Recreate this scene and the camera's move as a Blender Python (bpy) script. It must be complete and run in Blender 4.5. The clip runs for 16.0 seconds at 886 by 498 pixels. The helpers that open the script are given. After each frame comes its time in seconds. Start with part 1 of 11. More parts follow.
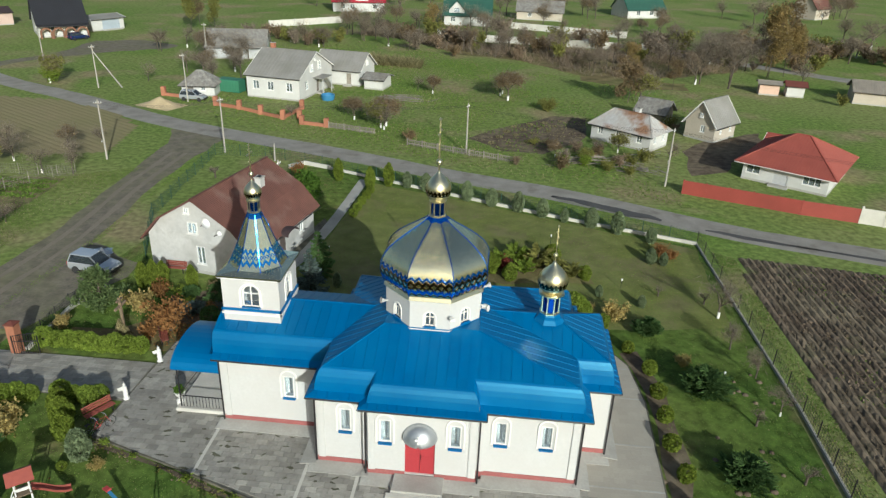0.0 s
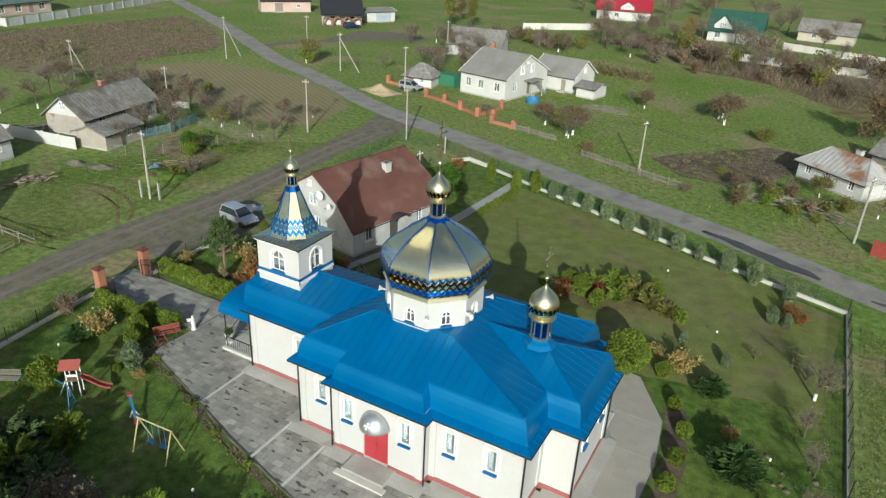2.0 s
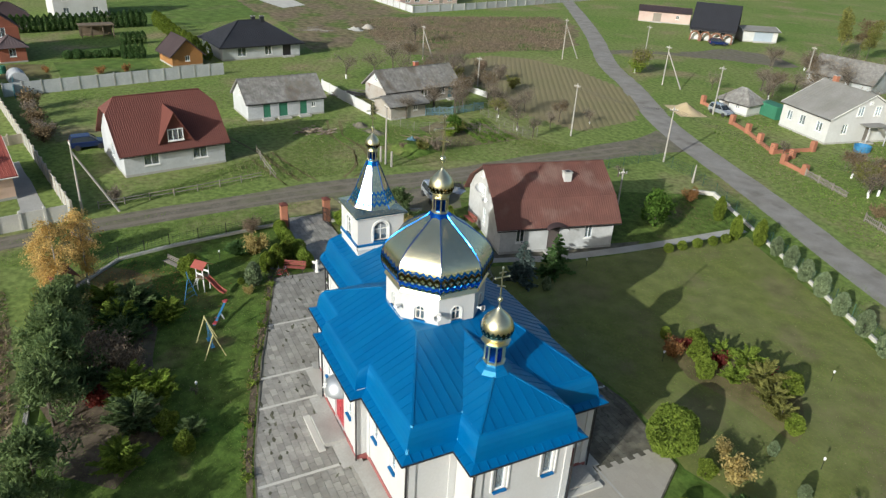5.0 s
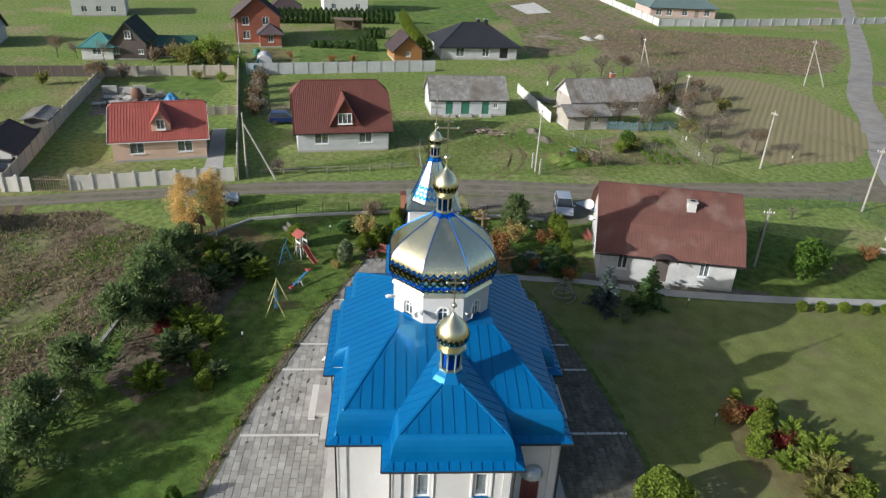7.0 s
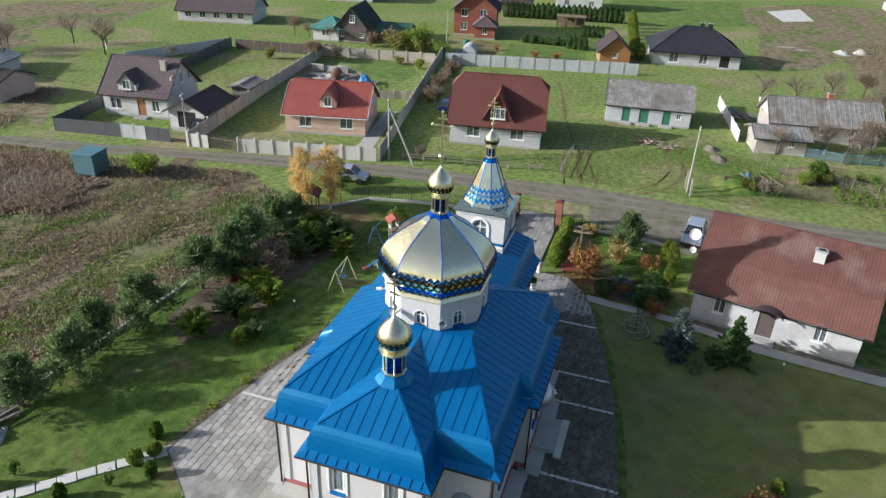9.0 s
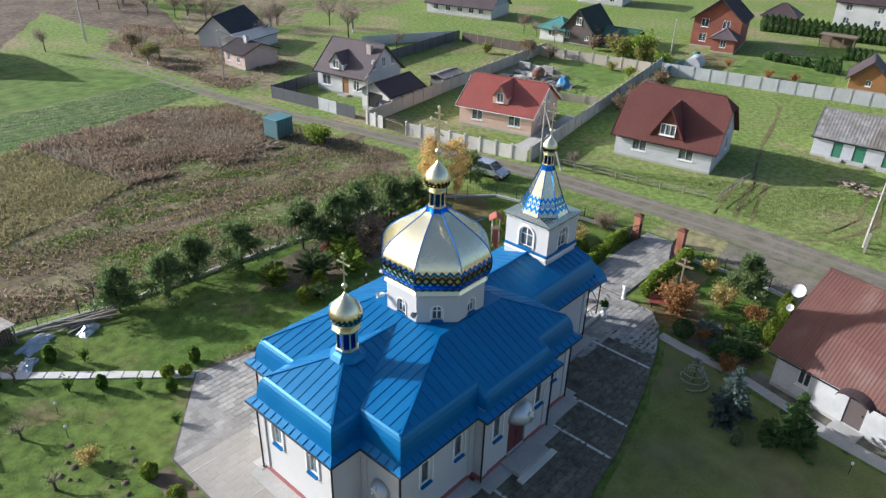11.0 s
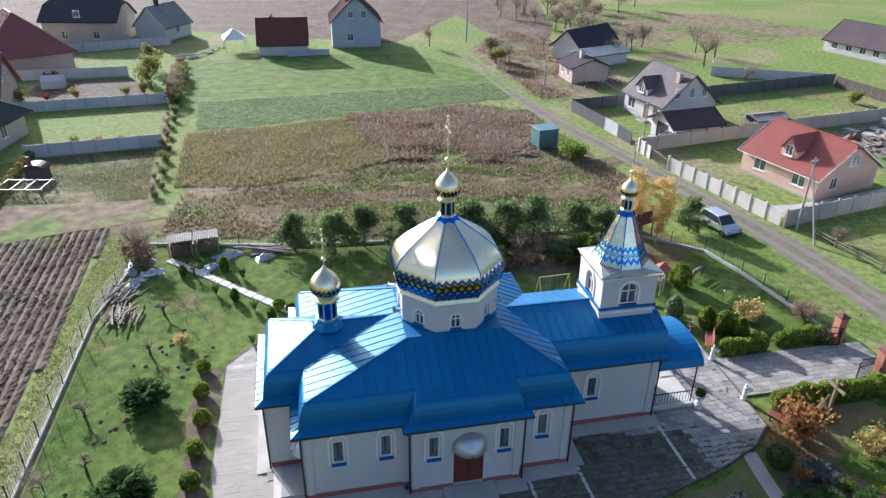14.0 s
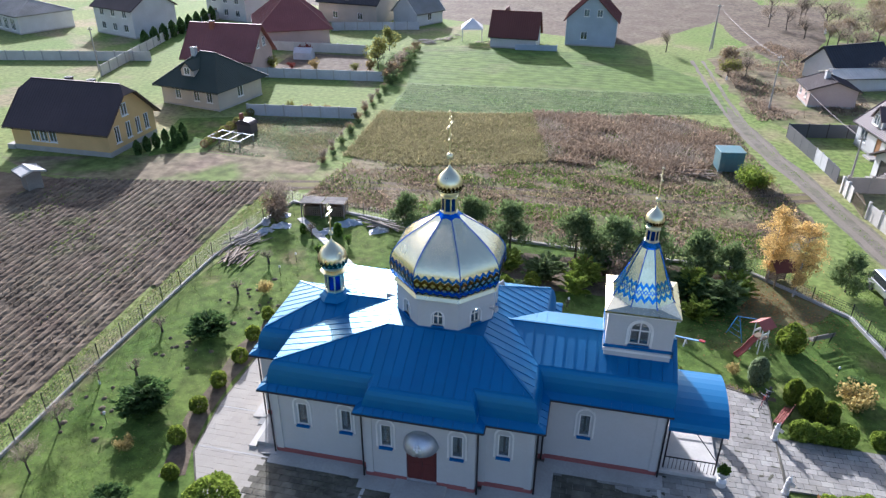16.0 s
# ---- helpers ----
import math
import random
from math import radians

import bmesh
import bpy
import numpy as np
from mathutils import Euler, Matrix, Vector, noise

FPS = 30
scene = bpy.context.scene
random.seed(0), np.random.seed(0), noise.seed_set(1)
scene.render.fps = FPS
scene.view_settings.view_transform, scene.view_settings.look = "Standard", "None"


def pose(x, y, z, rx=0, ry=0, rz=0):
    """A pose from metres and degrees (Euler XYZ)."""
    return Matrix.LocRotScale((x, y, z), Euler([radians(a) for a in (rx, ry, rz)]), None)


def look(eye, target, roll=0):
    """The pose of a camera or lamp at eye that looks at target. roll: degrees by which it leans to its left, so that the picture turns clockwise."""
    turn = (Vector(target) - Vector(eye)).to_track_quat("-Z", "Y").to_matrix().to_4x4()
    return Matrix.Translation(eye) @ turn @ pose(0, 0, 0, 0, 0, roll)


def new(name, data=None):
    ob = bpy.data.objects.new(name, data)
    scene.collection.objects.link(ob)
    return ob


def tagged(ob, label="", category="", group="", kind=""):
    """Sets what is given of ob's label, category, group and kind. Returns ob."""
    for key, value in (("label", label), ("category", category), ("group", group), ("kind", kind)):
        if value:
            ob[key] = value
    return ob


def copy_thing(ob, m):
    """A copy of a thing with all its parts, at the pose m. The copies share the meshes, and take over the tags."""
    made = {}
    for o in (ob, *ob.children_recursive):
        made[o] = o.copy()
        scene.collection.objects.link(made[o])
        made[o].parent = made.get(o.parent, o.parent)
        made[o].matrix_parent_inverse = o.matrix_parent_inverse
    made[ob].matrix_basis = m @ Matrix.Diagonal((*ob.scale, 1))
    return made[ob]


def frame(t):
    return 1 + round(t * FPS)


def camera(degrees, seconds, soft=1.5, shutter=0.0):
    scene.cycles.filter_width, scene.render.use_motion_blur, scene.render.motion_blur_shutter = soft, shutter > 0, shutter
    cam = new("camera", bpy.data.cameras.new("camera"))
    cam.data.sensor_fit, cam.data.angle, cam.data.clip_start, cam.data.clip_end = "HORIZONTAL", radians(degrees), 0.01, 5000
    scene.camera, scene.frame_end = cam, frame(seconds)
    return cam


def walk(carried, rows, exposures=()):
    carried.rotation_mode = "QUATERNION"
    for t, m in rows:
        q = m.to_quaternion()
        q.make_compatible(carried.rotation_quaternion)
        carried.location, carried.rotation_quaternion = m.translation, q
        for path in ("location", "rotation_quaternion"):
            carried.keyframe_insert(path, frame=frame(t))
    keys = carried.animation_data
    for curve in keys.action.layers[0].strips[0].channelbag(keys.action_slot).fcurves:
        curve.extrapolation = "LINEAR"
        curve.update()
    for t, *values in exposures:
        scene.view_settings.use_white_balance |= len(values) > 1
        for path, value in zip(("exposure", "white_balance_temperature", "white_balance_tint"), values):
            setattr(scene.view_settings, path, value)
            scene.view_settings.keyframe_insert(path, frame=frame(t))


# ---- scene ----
cam = camera(64.6, 16.0, 1.35)
PATH = [
    (0, 3.042, -34.616, 27.487, 4.611, -25.243, 2.178),
    (0.5, 6.613, -34.125, 27.565, 10.563, -25.389, 2.299),
    (1, 10.195, -33.223, 27.639, 16.471, -25.657, 2.423),
    (1.5, 13.626, -32.049, 27.744, 22.309, -25.817, 2.585),
    (2, 16.729, -30.557, 27.909, 28.234, -25.720, 2.845),
    (2.5, 19.624, -28.796, 28.035, 33.875, -25.839, 3.037),
    (3, 22.429, -26.690, 28.182, 39.607, -26.152, 3.082),
    (3.5, 24.961, -24.312, 28.219, 45.280, -26.446, 3.151),
    (4, 27.266, -21.723, 28.238, 50.983, -26.324, 3.205),
    (4.5, 29.203, -18.866, 28.235, 56.705, -26.452, 3.255),
    (5, 30.797, -15.814, 28.230, 62.440, -26.630, 3.286),
    (5.5, 32.073, -12.618, 28.226, 68.182, -26.813, 3.282),
    (6, 33.055, -9.331, 28.225, 73.922, -26.957, 3.226),
    (6.5, 33.767, -6.005, 28.230, 79.654, -27.018, 3.102),
    (7, 34.182, -2.749, 28.290, 85.359, -26.984, 2.915),
    (7.5, 34.107, 0.586, 28.260, 90.998, -27.038, 2.685),
    (8, 33.423, 3.850, 28.247, 96.646, -27.194, 2.422),
    (8.5, 32.246, 6.988, 28.308, 102.065, -27.687, 2.335),
    (9, 31.001, 10.185, 28.346, 107.689, -28.071, 2.209),
    (9.5, 29.650, 13.347, 28.391, 113.428, -28.396, 2.102),
    (10, 28.131, 16.414, 28.438, 119.284, -28.624, 2.002),
    (10.5, 26.382, 19.327, 28.480, 125.259, -28.718, 1.893),
    (11, 24.341, 22.024, 28.513, 131.354, -28.639, 1.763),
    (11.5, 21.967, 24.473, 28.564, 137.597, -28.384, 1.606),
    (12, 19.336, 26.674, 28.538, 143.681, -28.218, 1.421),
    (12.5, 16.586, 28.624, 28.557, 149.470, -28.347, 1.270),
    (13, 13.482, 30.354, 28.510, 155.711, -28.195, 1.040),
    (13.5, 10.230, 31.694, 28.469, 161.937, -27.968, 0.792),
    (14, 6.888, 32.400, 28.453, 168.139, -27.693, 0.670),
    (14.5, 3.422, 32.635, 28.461, 174.016, -28.065, 0.548),
    (15, -0.039, 32.685, 28.385, 179.896, -28.660, 0.424),
    (15.5, -3.449, 32.484, 28.246, 186.150, -28.345, 0.380),
    (16, -6.778, 31.965, 28.271, 192.324, -28.054, 0.376),
]
walk(cam, [(t, pose(x, y, z, 0, 0, yaw) @ pose(0, 0, 0, 90 + pitch) @ pose(0, 0, 0, 0, 0, roll)) for t, x, y, z, yaw, pitch, roll in PATH], [(0, -0.1, 6150, 1), (2, -0.04, 6150, 1), (4, 0.05, 6200, 3), (7, 0.28, 6100, 9), (11, 0.72, 5850, 12), (13.5, 0.98, 5750, 16), (16, 1.12, 5650, 18)])

# ---- light ----
SUN_EL, SUN_AZ = 20.5, 155.0
world = bpy.data.worlds.new("world")
scene.world = world
world.use_nodes = True
sky = world.node_tree.nodes.new("ShaderNodeTexSky")
sky.sky_type, sky.sun_disc = "NISHITA", False
sky.sun_elevation, sky.sun_rotation = radians(SUN_EL), radians(SUN_AZ)
sky.air_density, sky.dust_density, sky.ozone_density = 1.0, 3.2, 1.0
background = world.node_tree.nodes["Background"]
world.node_tree.links.new(sky.outputs["Color"], background.inputs["Color"])
background.inputs["Strength"].default_value = 0.108
sun_data = bpy.data.lights.new("sun", "SUN")
sun_data.energy, sun_data.angle, sun_data.color = 4.7, radians(0.55), (1.0, 0.965, 0.91)
sun = new("sun", sun_data)
sun_way = Vector((math.sin(radians(SUN_AZ)) * math.cos(radians(SUN_EL)), math.cos(radians(SUN_AZ)) * math.cos(radians(SUN_EL)), math.sin(radians(SUN_EL))))
sun.matrix_world = look(sun_way * 200, (0, 0, 0))
scene.view_settings.exposure = 0.0

# ---- materials ----


def material(name, c1, c2=None, rough=0.75, metal=0.0, big=0.35, fine=9.0, bump=0.25, c3=None, vary=0.0, island=0.0, spec=0.5, coat=0.0, wave=None, brick=None, weave=0.5, see=0.0, thin=0.0, mid=0.0, worn=None, sheen=None):
    """Two-scale noise mix of c1 and c2, patches of c3, fine relief. vary and island: brightness steps between pieces."""
    m = bpy.data.materials.new(name)
    m.use_nodes = True
    t = m.node_tree
    n, link = t.nodes, t.links.new
    b = n["Principled BSDF"]
    b.inputs["Roughness"].default_value, b.inputs["Metallic"].default_value = rough, metal
    b.inputs["Specular IOR Level"].default_value, b.inputs["Coat Weight"].default_value = spec, coat
    b.inputs["Transmission Weight"].default_value = see
    if sheen:
        b.inputs["Specular Tint"].default_value = (*sheen, 1)
    c2 = c2 or tuple(v * 0.8 for v in c1)
    place = n.new("ShaderNodeNewGeometry").outputs["Position"]

    def noise_at(scale, detail=4.0):
        x = n.new("ShaderNodeTexNoise")
        x.inputs["Scale"].default_value, x.inputs["Detail"].default_value = scale, detail
        link(place, x.inputs["Vector"])
        return x.outputs["Fac"]

    def spread(fac, lo, hi):
        r = n.new("ShaderNodeMapRange")
        r.inputs["From Min"].default_value, r.inputs["From Max"].default_value = lo, hi
        link(fac, r.inputs["Value"])
        return r.outputs["Result"]

    def mix(fac, a, c, how="MIX"):
        x = n.new("ShaderNodeMix")
        x.data_type, x.blend_type = "RGBA", how
        if isinstance(fac, float):
            x.inputs["Factor"].default_value = fac
        else:
            link(fac, x.inputs["Factor"])
        for value, socket in ((a, x.inputs["A"]), (c, x.inputs["B"])):
            if isinstance(value, tuple):
                socket.default_value = (*value, 1)
            else:
                link(value, socket)
        return x.outputs["Result"]

    coarse, small = noise_at(big), noise_at(fine)
    color = mix(spread(small, 0.3, 0.7), c1, c2)
    tint = tuple((p + q) / 2 * 0.82 for p, q in zip(c1, c2))
    color = mix(spread(coarse, 0.35, 0.75), color, c3 or tint)
    if worn:
        # patches of another ground cover: colour, scale, threshold
        color = mix(spread(noise_at(worn[1], 7.0), worn[2], worn[2] + 0.12), color, worn[0])
    if mid:
        dapple = n.new("ShaderNodeMapRange")
        dapple.inputs["From Min"].default_value, dapple.inputs["From Max"].default_value = 0.32, 0.68
        pitch, depth = mid if isinstance(mid, tuple) else (mid, 0.36)
        dapple.inputs["To Min"].default_value, dapple.inputs["To Max"].default_value = 1 - depth, 1 + depth
        link(noise_at(pitch, 6.0), dapple.inputs["Value"])
        tone = n.new("ShaderNodeCombineColor")
        for k in range(3):
            link(dapple.outputs["Result"], tone.inputs[k])
        color = mix(1.0, color, tone.outputs["Color"], "MULTIPLY")
    seeds = []
    if vary:
        seeds.append((n.new("ShaderNodeObjectInfo").outputs["Random"], vary))
    if island:
        seeds.append((n.new("ShaderNodeNewGeometry").outputs["Random Per Island"], island))
    for seed, amount in seeds:
        step = n.new("ShaderNodeMapRange")
        step.inputs["To Min"].default_value, step.inputs["To Max"].default_value = 1 - amount, 1 + amount
        link(seed, step.inputs["Value"])
        grey = n.new("ShaderNodeCombineColor")
        for k in range(3):
            link(step.outputs["Result"], grey.inputs[k])
        color = mix(1.0, color, grey.outputs["Color"], "MULTIPLY")
    height = small
    if wave:
        w = n.new("ShaderNodeTexWave")
        w.bands_direction = wave[0]
        w.inputs["Scale"].default_value, w.inputs["Distortion"].default_value = wave[1], weave
        c = n.new("ShaderNodeTexCoord")
        link(c.outputs["Object"], w.inputs["Vector"])
        a = n.new("ShaderNodeMath")
        a.operation = "MULTIPLY_ADD"
        a.inputs[1].default_value = 0.6
        link(small, a.inputs[0])
        link(w.outputs["Fac"], a.inputs[2])
        height = a.outputs[0]
        color = mix(spread(w.outputs["Fac"], 0.0, 0.35), mix(0.35, color, tuple(v * 0.3 for v in c1)), color)
    link(color, b.inputs["Base Color"])
    if thin:
        back = n.new("ShaderNodeBsdfTranslucent")
        link(color, back.inputs["Color"])
        both = n.new("ShaderNodeMixShader")
        both.inputs["Fac"].default_value = thin
        link(b.outputs["BSDF"], both.inputs[1])
        link(back.outputs["BSDF"], both.inputs[2])
        link(both.outputs["Shader"], n["Material Output"].inputs["Surface"])
    if bump:
        h = n.new("ShaderNodeBump")
        h.inputs["Strength"].default_value, h.inputs["Distance"].default_value = bump, 0.04
        link(height, h.inputs["Height"])
        link(h.outputs["Normal"], b.inputs["Normal"])
    r = n.new("ShaderNodeMapRange")
    r.inputs["To Min"].default_value, r.inputs["To Max"].default_value = max(0.02, rough - 0.08), min(1, rough + 0.08)
    link(coarse, r.inputs["Value"])
    link(r.outputs["Result"], b.inputs["Roughness"])
    return m


M = {}
M["lawn"] = material("lawn", (0.094, 0.158, 0.029), (0.056, 0.106, 0.021), 0.95, big=0.11, fine=5.5, bump=0.5, c3=(0.142, 0.176, 0.046), spec=0.1, mid=(1.3, 0.38), worn=((0.170, 0.150, 0.070), 0.23, 0.58))
M["worn_lawn"] = material("worn_lawn", (0.178, 0.196, 0.056), (0.126, 0.152, 0.042), 0.95, big=0.14, fine=4.5, bump=0.4, c3=(0.176, 0.186, 0.076), spec=0.1, mid=(0.7, 0.17), worn=((0.168, 0.160, 0.074), 0.2, 0.52))
M["meadow"] = material("meadow", (0.176, 0.246, 0.060), (0.106, 0.174, 0.037), 0.95, big=0.05, fine=3.2, bump=0.6, c3=(0.220, 0.240, 0.090), spec=0.1, mid=(1.5, 0.30), worn=((0.255, 0.222, 0.120), 0.075, 0.535))
M["weeds"] = material("weeds", (0.225, 0.190, 0.108), (0.145, 0.142, 0.064), 0.95, big=0.11, fine=2.8, bump=0.8, c3=(0.205, 0.150, 0.112), spec=0.1, mid=(0.75, 0.4), worn=((0.125, 0.165, 0.048), 0.12, 0.50))
M["litter"] = material("litter", (0.200, 0.155, 0.085), (0.150, 0.125, 0.062), 0.95, big=0.12, fine=3.0, bump=0.6, c3=(0.150, 0.150, 0.060), spec=0.1, mid=0.4)
M["soil"] = material("soil", (0.136, 0.105, 0.078), (0.093, 0.071, 0.053), 0.95, big=0.2, fine=4.0, bump=0.9, c3=(0.178, 0.147, 0.102), spec=0.1, mid=1.1)
M["stubble"] = material("stubble", (0.275, 0.232, 0.135), (0.235, 0.20, 0.112), 0.95, big=0.12, fine=4.0, bump=0.5, c3=(0.225, 0.205, 0.105), spec=0.1)
M["crop"] = material("crop", (0.122, 0.184, 0.046), (0.092, 0.148, 0.036), 0.9, big=0.05, fine=6.0, bump=0.5, c3=(0.135, 0.196, 0.046), spec=0.1, mid=(0.5, 0.3), worn=((0.145, 0.172, 0.062), 0.09, 0.56))
M["cabbage"] = material("cabbage", (0.135, 0.200, 0.062), (0.100, 0.162, 0.045), 0.9, big=0.2, fine=4.0, bump=0.6, c3=(0.168, 0.196, 0.088), spec=0.1, mid=0.9)
M["asphalt"] = material("asphalt", (0.305, 0.287, 0.262), (0.245, 0.231, 0.212), 0.9, big=0.25, fine=9.0, bump=0.3, c3=(0.225, 0.208, 0.185), mid=(0.55, 0.14), worn=((0.185, 0.168, 0.145), 0.35, 0.58))
M["patch"] = material("patch", (0.088, 0.086, 0.085), (0.06, 0.059, 0.06), 0.8, big=0.9, fine=18.0, bump=0.3)
M["dirt"] = material("dirt", (0.205, 0.180, 0.147), (0.140, 0.126, 0.102), 0.95, big=0.3, fine=4.0, bump=0.6, c3=(0.165, 0.158, 0.100), mid=(0.9, 0.2), spec=0.15)
M["sand"] = material("sand", (0.55, 0.44, 0.27), (0.47, 0.37, 0.22), 0.95, big=0.8, fine=6.0, bump=0.6)
M["paver"] = material("paver", (0.365, 0.350, 0.318), (0.285, 0.272, 0.245), 0.68, big=0.30, fine=6.0, bump=0.3, c3=(0.30, 0.285, 0.25), vary=0.2, island=0.2, spec=0.34, mid=(0.9, 0.16))
M["paver_moss"] = material("paver_moss", (0.115, 0.112, 0.075), (0.085, 0.085, 0.055), 0.9, big=0.8, fine=9.0, bump=0.4, island=0.3)
M["pale_slab"] = material("pale_slab", (0.40, 0.375, 0.325), (0.365, 0.34, 0.295), 0.95, big=0.3, fine=10.0, bump=0.2, c3=(0.345, 0.32, 0.275), island=0.04, spec=0.1)
# mossy stone, its colour darkened further to hold the church's shade
M["shaded_mossy_paver"] = material("shaded_mossy_paver", (0.112, 0.102, 0.074), (0.072, 0.068, 0.047), 0.95, big=0.5, fine=6.0, bump=0.4, c3=(0.155, 0.145, 0.115), island=0.2, mid=1.4)
M["joint"] = material("joint", (0.25, 0.24, 0.21), (0.19, 0.185, 0.15), 0.95, big=0.5, fine=9.0, bump=0.5, spec=0.15)
M["concrete"] = material("concrete", (0.44, 0.43, 0.40), (0.37, 0.36, 0.335), 0.85, big=0.5, fine=8.0, bump=0.25, c3=(0.31, 0.30, 0.27))
M["pale_concrete"] = material("pale_concrete", (0.62, 0.60, 0.55), (0.54, 0.52, 0.47), 0.85, big=0.6, fine=8.0, bump=0.25)
M["white_wall"] = material("white_wall", (0.535, 0.54, 0.535), (0.50, 0.505, 0.50), 0.75, big=0.5, fine=6.0, bump=0.25, c3=(0.495, 0.49, 0.475))
M["white"] = material("white", (0.82, 0.81, 0.78), (0.76, 0.75, 0.72), 0.55, big=0.7, fine=10.0, bump=0.1)
M["blue_roof"] = material("blue_roof", (0.002, 0.110, 0.305), (0.002, 0.097, 0.280), 0.40, 0.1, big=0.5, fine=3.0, bump=0.05, c3=(0.003, 0.122, 0.315), vary=0.06, spec=0.85, sheen=(0.40, 1.0, 1.0))
M["blue_trim"] = material("blue_trim", (0.006, 0.135, 0.38), (0.005, 0.115, 0.34), 0.35, bump=0.05, spec=0.5, sheen=(0.4, 0.85, 1.0))
M["gold"] = material("gold", (0.92, 0.85, 0.58), (0.88, 0.80, 0.52), 0.30, 1.0, big=1.2, fine=3.0, bump=0.22)
M["gold_sheet"] = material("gold_sheet", (0.88, 0.83, 0.58), (0.84, 0.78, 0.53), 0.24, 1.0, big=0.9, fine=2.6, bump=0.11, c3=(0.83, 0.79, 0.56))
M["soft_gold"] = material("soft_gold", (0.78, 0.76, 0.57), (0.72, 0.70, 0.51), 0.16, 0.95, big=1.2, fine=6.0, bump=0.06)
# mirror gold with its dark ground reflection put into the base colour
M["dark_reflection_gold"] = material("dark_reflection_gold", (0.17, 0.12, 0.055), (0.12, 0.085, 0.04), 0.14, 1.0, big=1.2, fine=14.0, bump=0.04)
M["blue_metal"] = material("blue_metal", (0.015, 0.16, 0.66), (0.012, 0.135, 0.57), 0.16, 0.9, big=1.2, fine=14.0, bump=0.03)
M["night_metal"] = material("night_metal", (0.006, 0.06, 0.36), (0.005, 0.05, 0.30), 0.14, 0.9, big=1.2, fine=14.0, bump=0.02)
M["furrow_soil"] = material("furrow_soil", (0.172, 0.132, 0.098), (0.104, 0.080, 0.060), 0.97, big=0.16, fine=4.5, bump=1.0, c3=(0.190, 0.160, 0.112), spec=0.05, mid=(0.8, 0.35), worn=((0.125, 0.130, 0.062), 0.22, 0.60))
M["split_wood"] = material("split_wood", (0.34, 0.27, 0.20), (0.22, 0.17, 0.125), 0.9, big=0.9, fine=9.0, bump=0.3, vary=0.4)
M["faded_blue"] = material("faded_blue", (0.115, 0.235, 0.285), (0.085, 0.180, 0.225), 0.7, big=0.8, fine=9.0, bump=0.2, c3=(0.16, 0.22, 0.23))
M["rust"] = material("rust", (0.165, 0.075, 0.045), (0.110, 0.052, 0.034), 0.85, big=0.9, fine=9.0, bump=0.3, c3=(0.21, 0.115, 0.07))
M["sky_metal"] = material("sky_metal", (0.04, 0.33, 0.74), (0.03, 0.28, 0.66), 0.2, 0.9, big=1.2, fine=14.0, bump=0.03)
M["red_plinth"] = material("red_plinth", (0.34, 0.11, 0.105), (0.28, 0.09, 0.085), 0.75, bump=0.2)
M["red_door"] = material("red_door", (0.42, 0.045, 0.055), (0.36, 0.035, 0.045), 0.42, bump=0.1)
M["brown_door"] = material("brown_door", (0.15, 0.035, 0.03), (0.12, 0.028, 0.024), 0.45, bump=0.1)
M["black_metal"] = material("black_metal", (0.025, 0.025, 0.028), (0.035, 0.03, 0.03), 0.5, 0.3, bump=0.05)
M["silver"] = material("silver", (0.60, 0.63, 0.66), (0.50, 0.53, 0.57), 0.42, 0.75, bump=0.05)
M["glass"] = material("glass", (0.55, 0.62, 0.66), (0.52, 0.60, 0.64), 0.06, bump=0.0, spec=0.6, see=0.85)
M["curtain"] = material("curtain", (0.72, 0.71, 0.68), (0.62, 0.61, 0.58), 0.9, bump=0.2)
M["stone_white"] = material("stone_white", (0.78, 0.77, 0.74), (0.68, 0.67, 0.64), 0.6, bump=0.15)
M["brown_roof"] = material("brown_roof", (0.125, 0.050, 0.038), (0.10, 0.042, 0.033), 0.75, big=0.3, fine=5.0, bump=0.2, c3=(0.145, 0.062, 0.046), mid=(0.8, 0.12), worn=((0.165, 0.098, 0.078), 0.35, 0.53))
M["rust_red"] = material("rust_red", (0.155, 0.045, 0.032), (0.12, 0.036, 0.027), 0.7, big=0.25, fine=5.0, bump=0.2)
M["red_roof"] = material("red_roof", (0.34, 0.085, 0.062), (0.29, 0.07, 0.052), 0.6, big=0.4, fine=5.0, bump=0.2)
M["dull_red_roof"] = material("dull_red_roof", (0.26, 0.085, 0.075), (0.22, 0.07, 0.062), 0.6, big=0.3, fine=5.0, bump=0.2)
M["crimson_roof"] = material("crimson_roof", (0.42, 0.03, 0.055), (0.36, 0.025, 0.045), 0.5, big=0.4, fine=5.0, bump=0.15)
M["grey_roof"] = material("grey_roof", (0.27, 0.265, 0.25), (0.22, 0.215, 0.205), 0.85, big=0.35, fine=5.0, bump=0.3, c3=(0.19, 0.185, 0.165))
M["slate_roof"] = material("slate_roof", (0.27, 0.265, 0.25), (0.165, 0.158, 0.148), 0.85, big=0.5, fine=2.6, bump=0.3, c3=(0.17, 0.158, 0.14), mid=(1.6, 0.22), worn=((0.125, 0.105, 0.085), 0.4, 0.57))
M["rusty_roof"] = material("rusty_roof", (0.42, 0.425, 0.43), (0.34, 0.335, 0.325), 0.65, big=0.45, fine=1.8, bump=0.2, c3=(0.36, 0.33, 0.30), worn=((0.235, 0.125, 0.07), 0.35, 0.53))
M["black_roof"] = material("black_roof", (0.024, 0.025, 0.032), (0.018, 0.019, 0.024), 0.6, big=0.4, fine=5.0, bump=0.2)
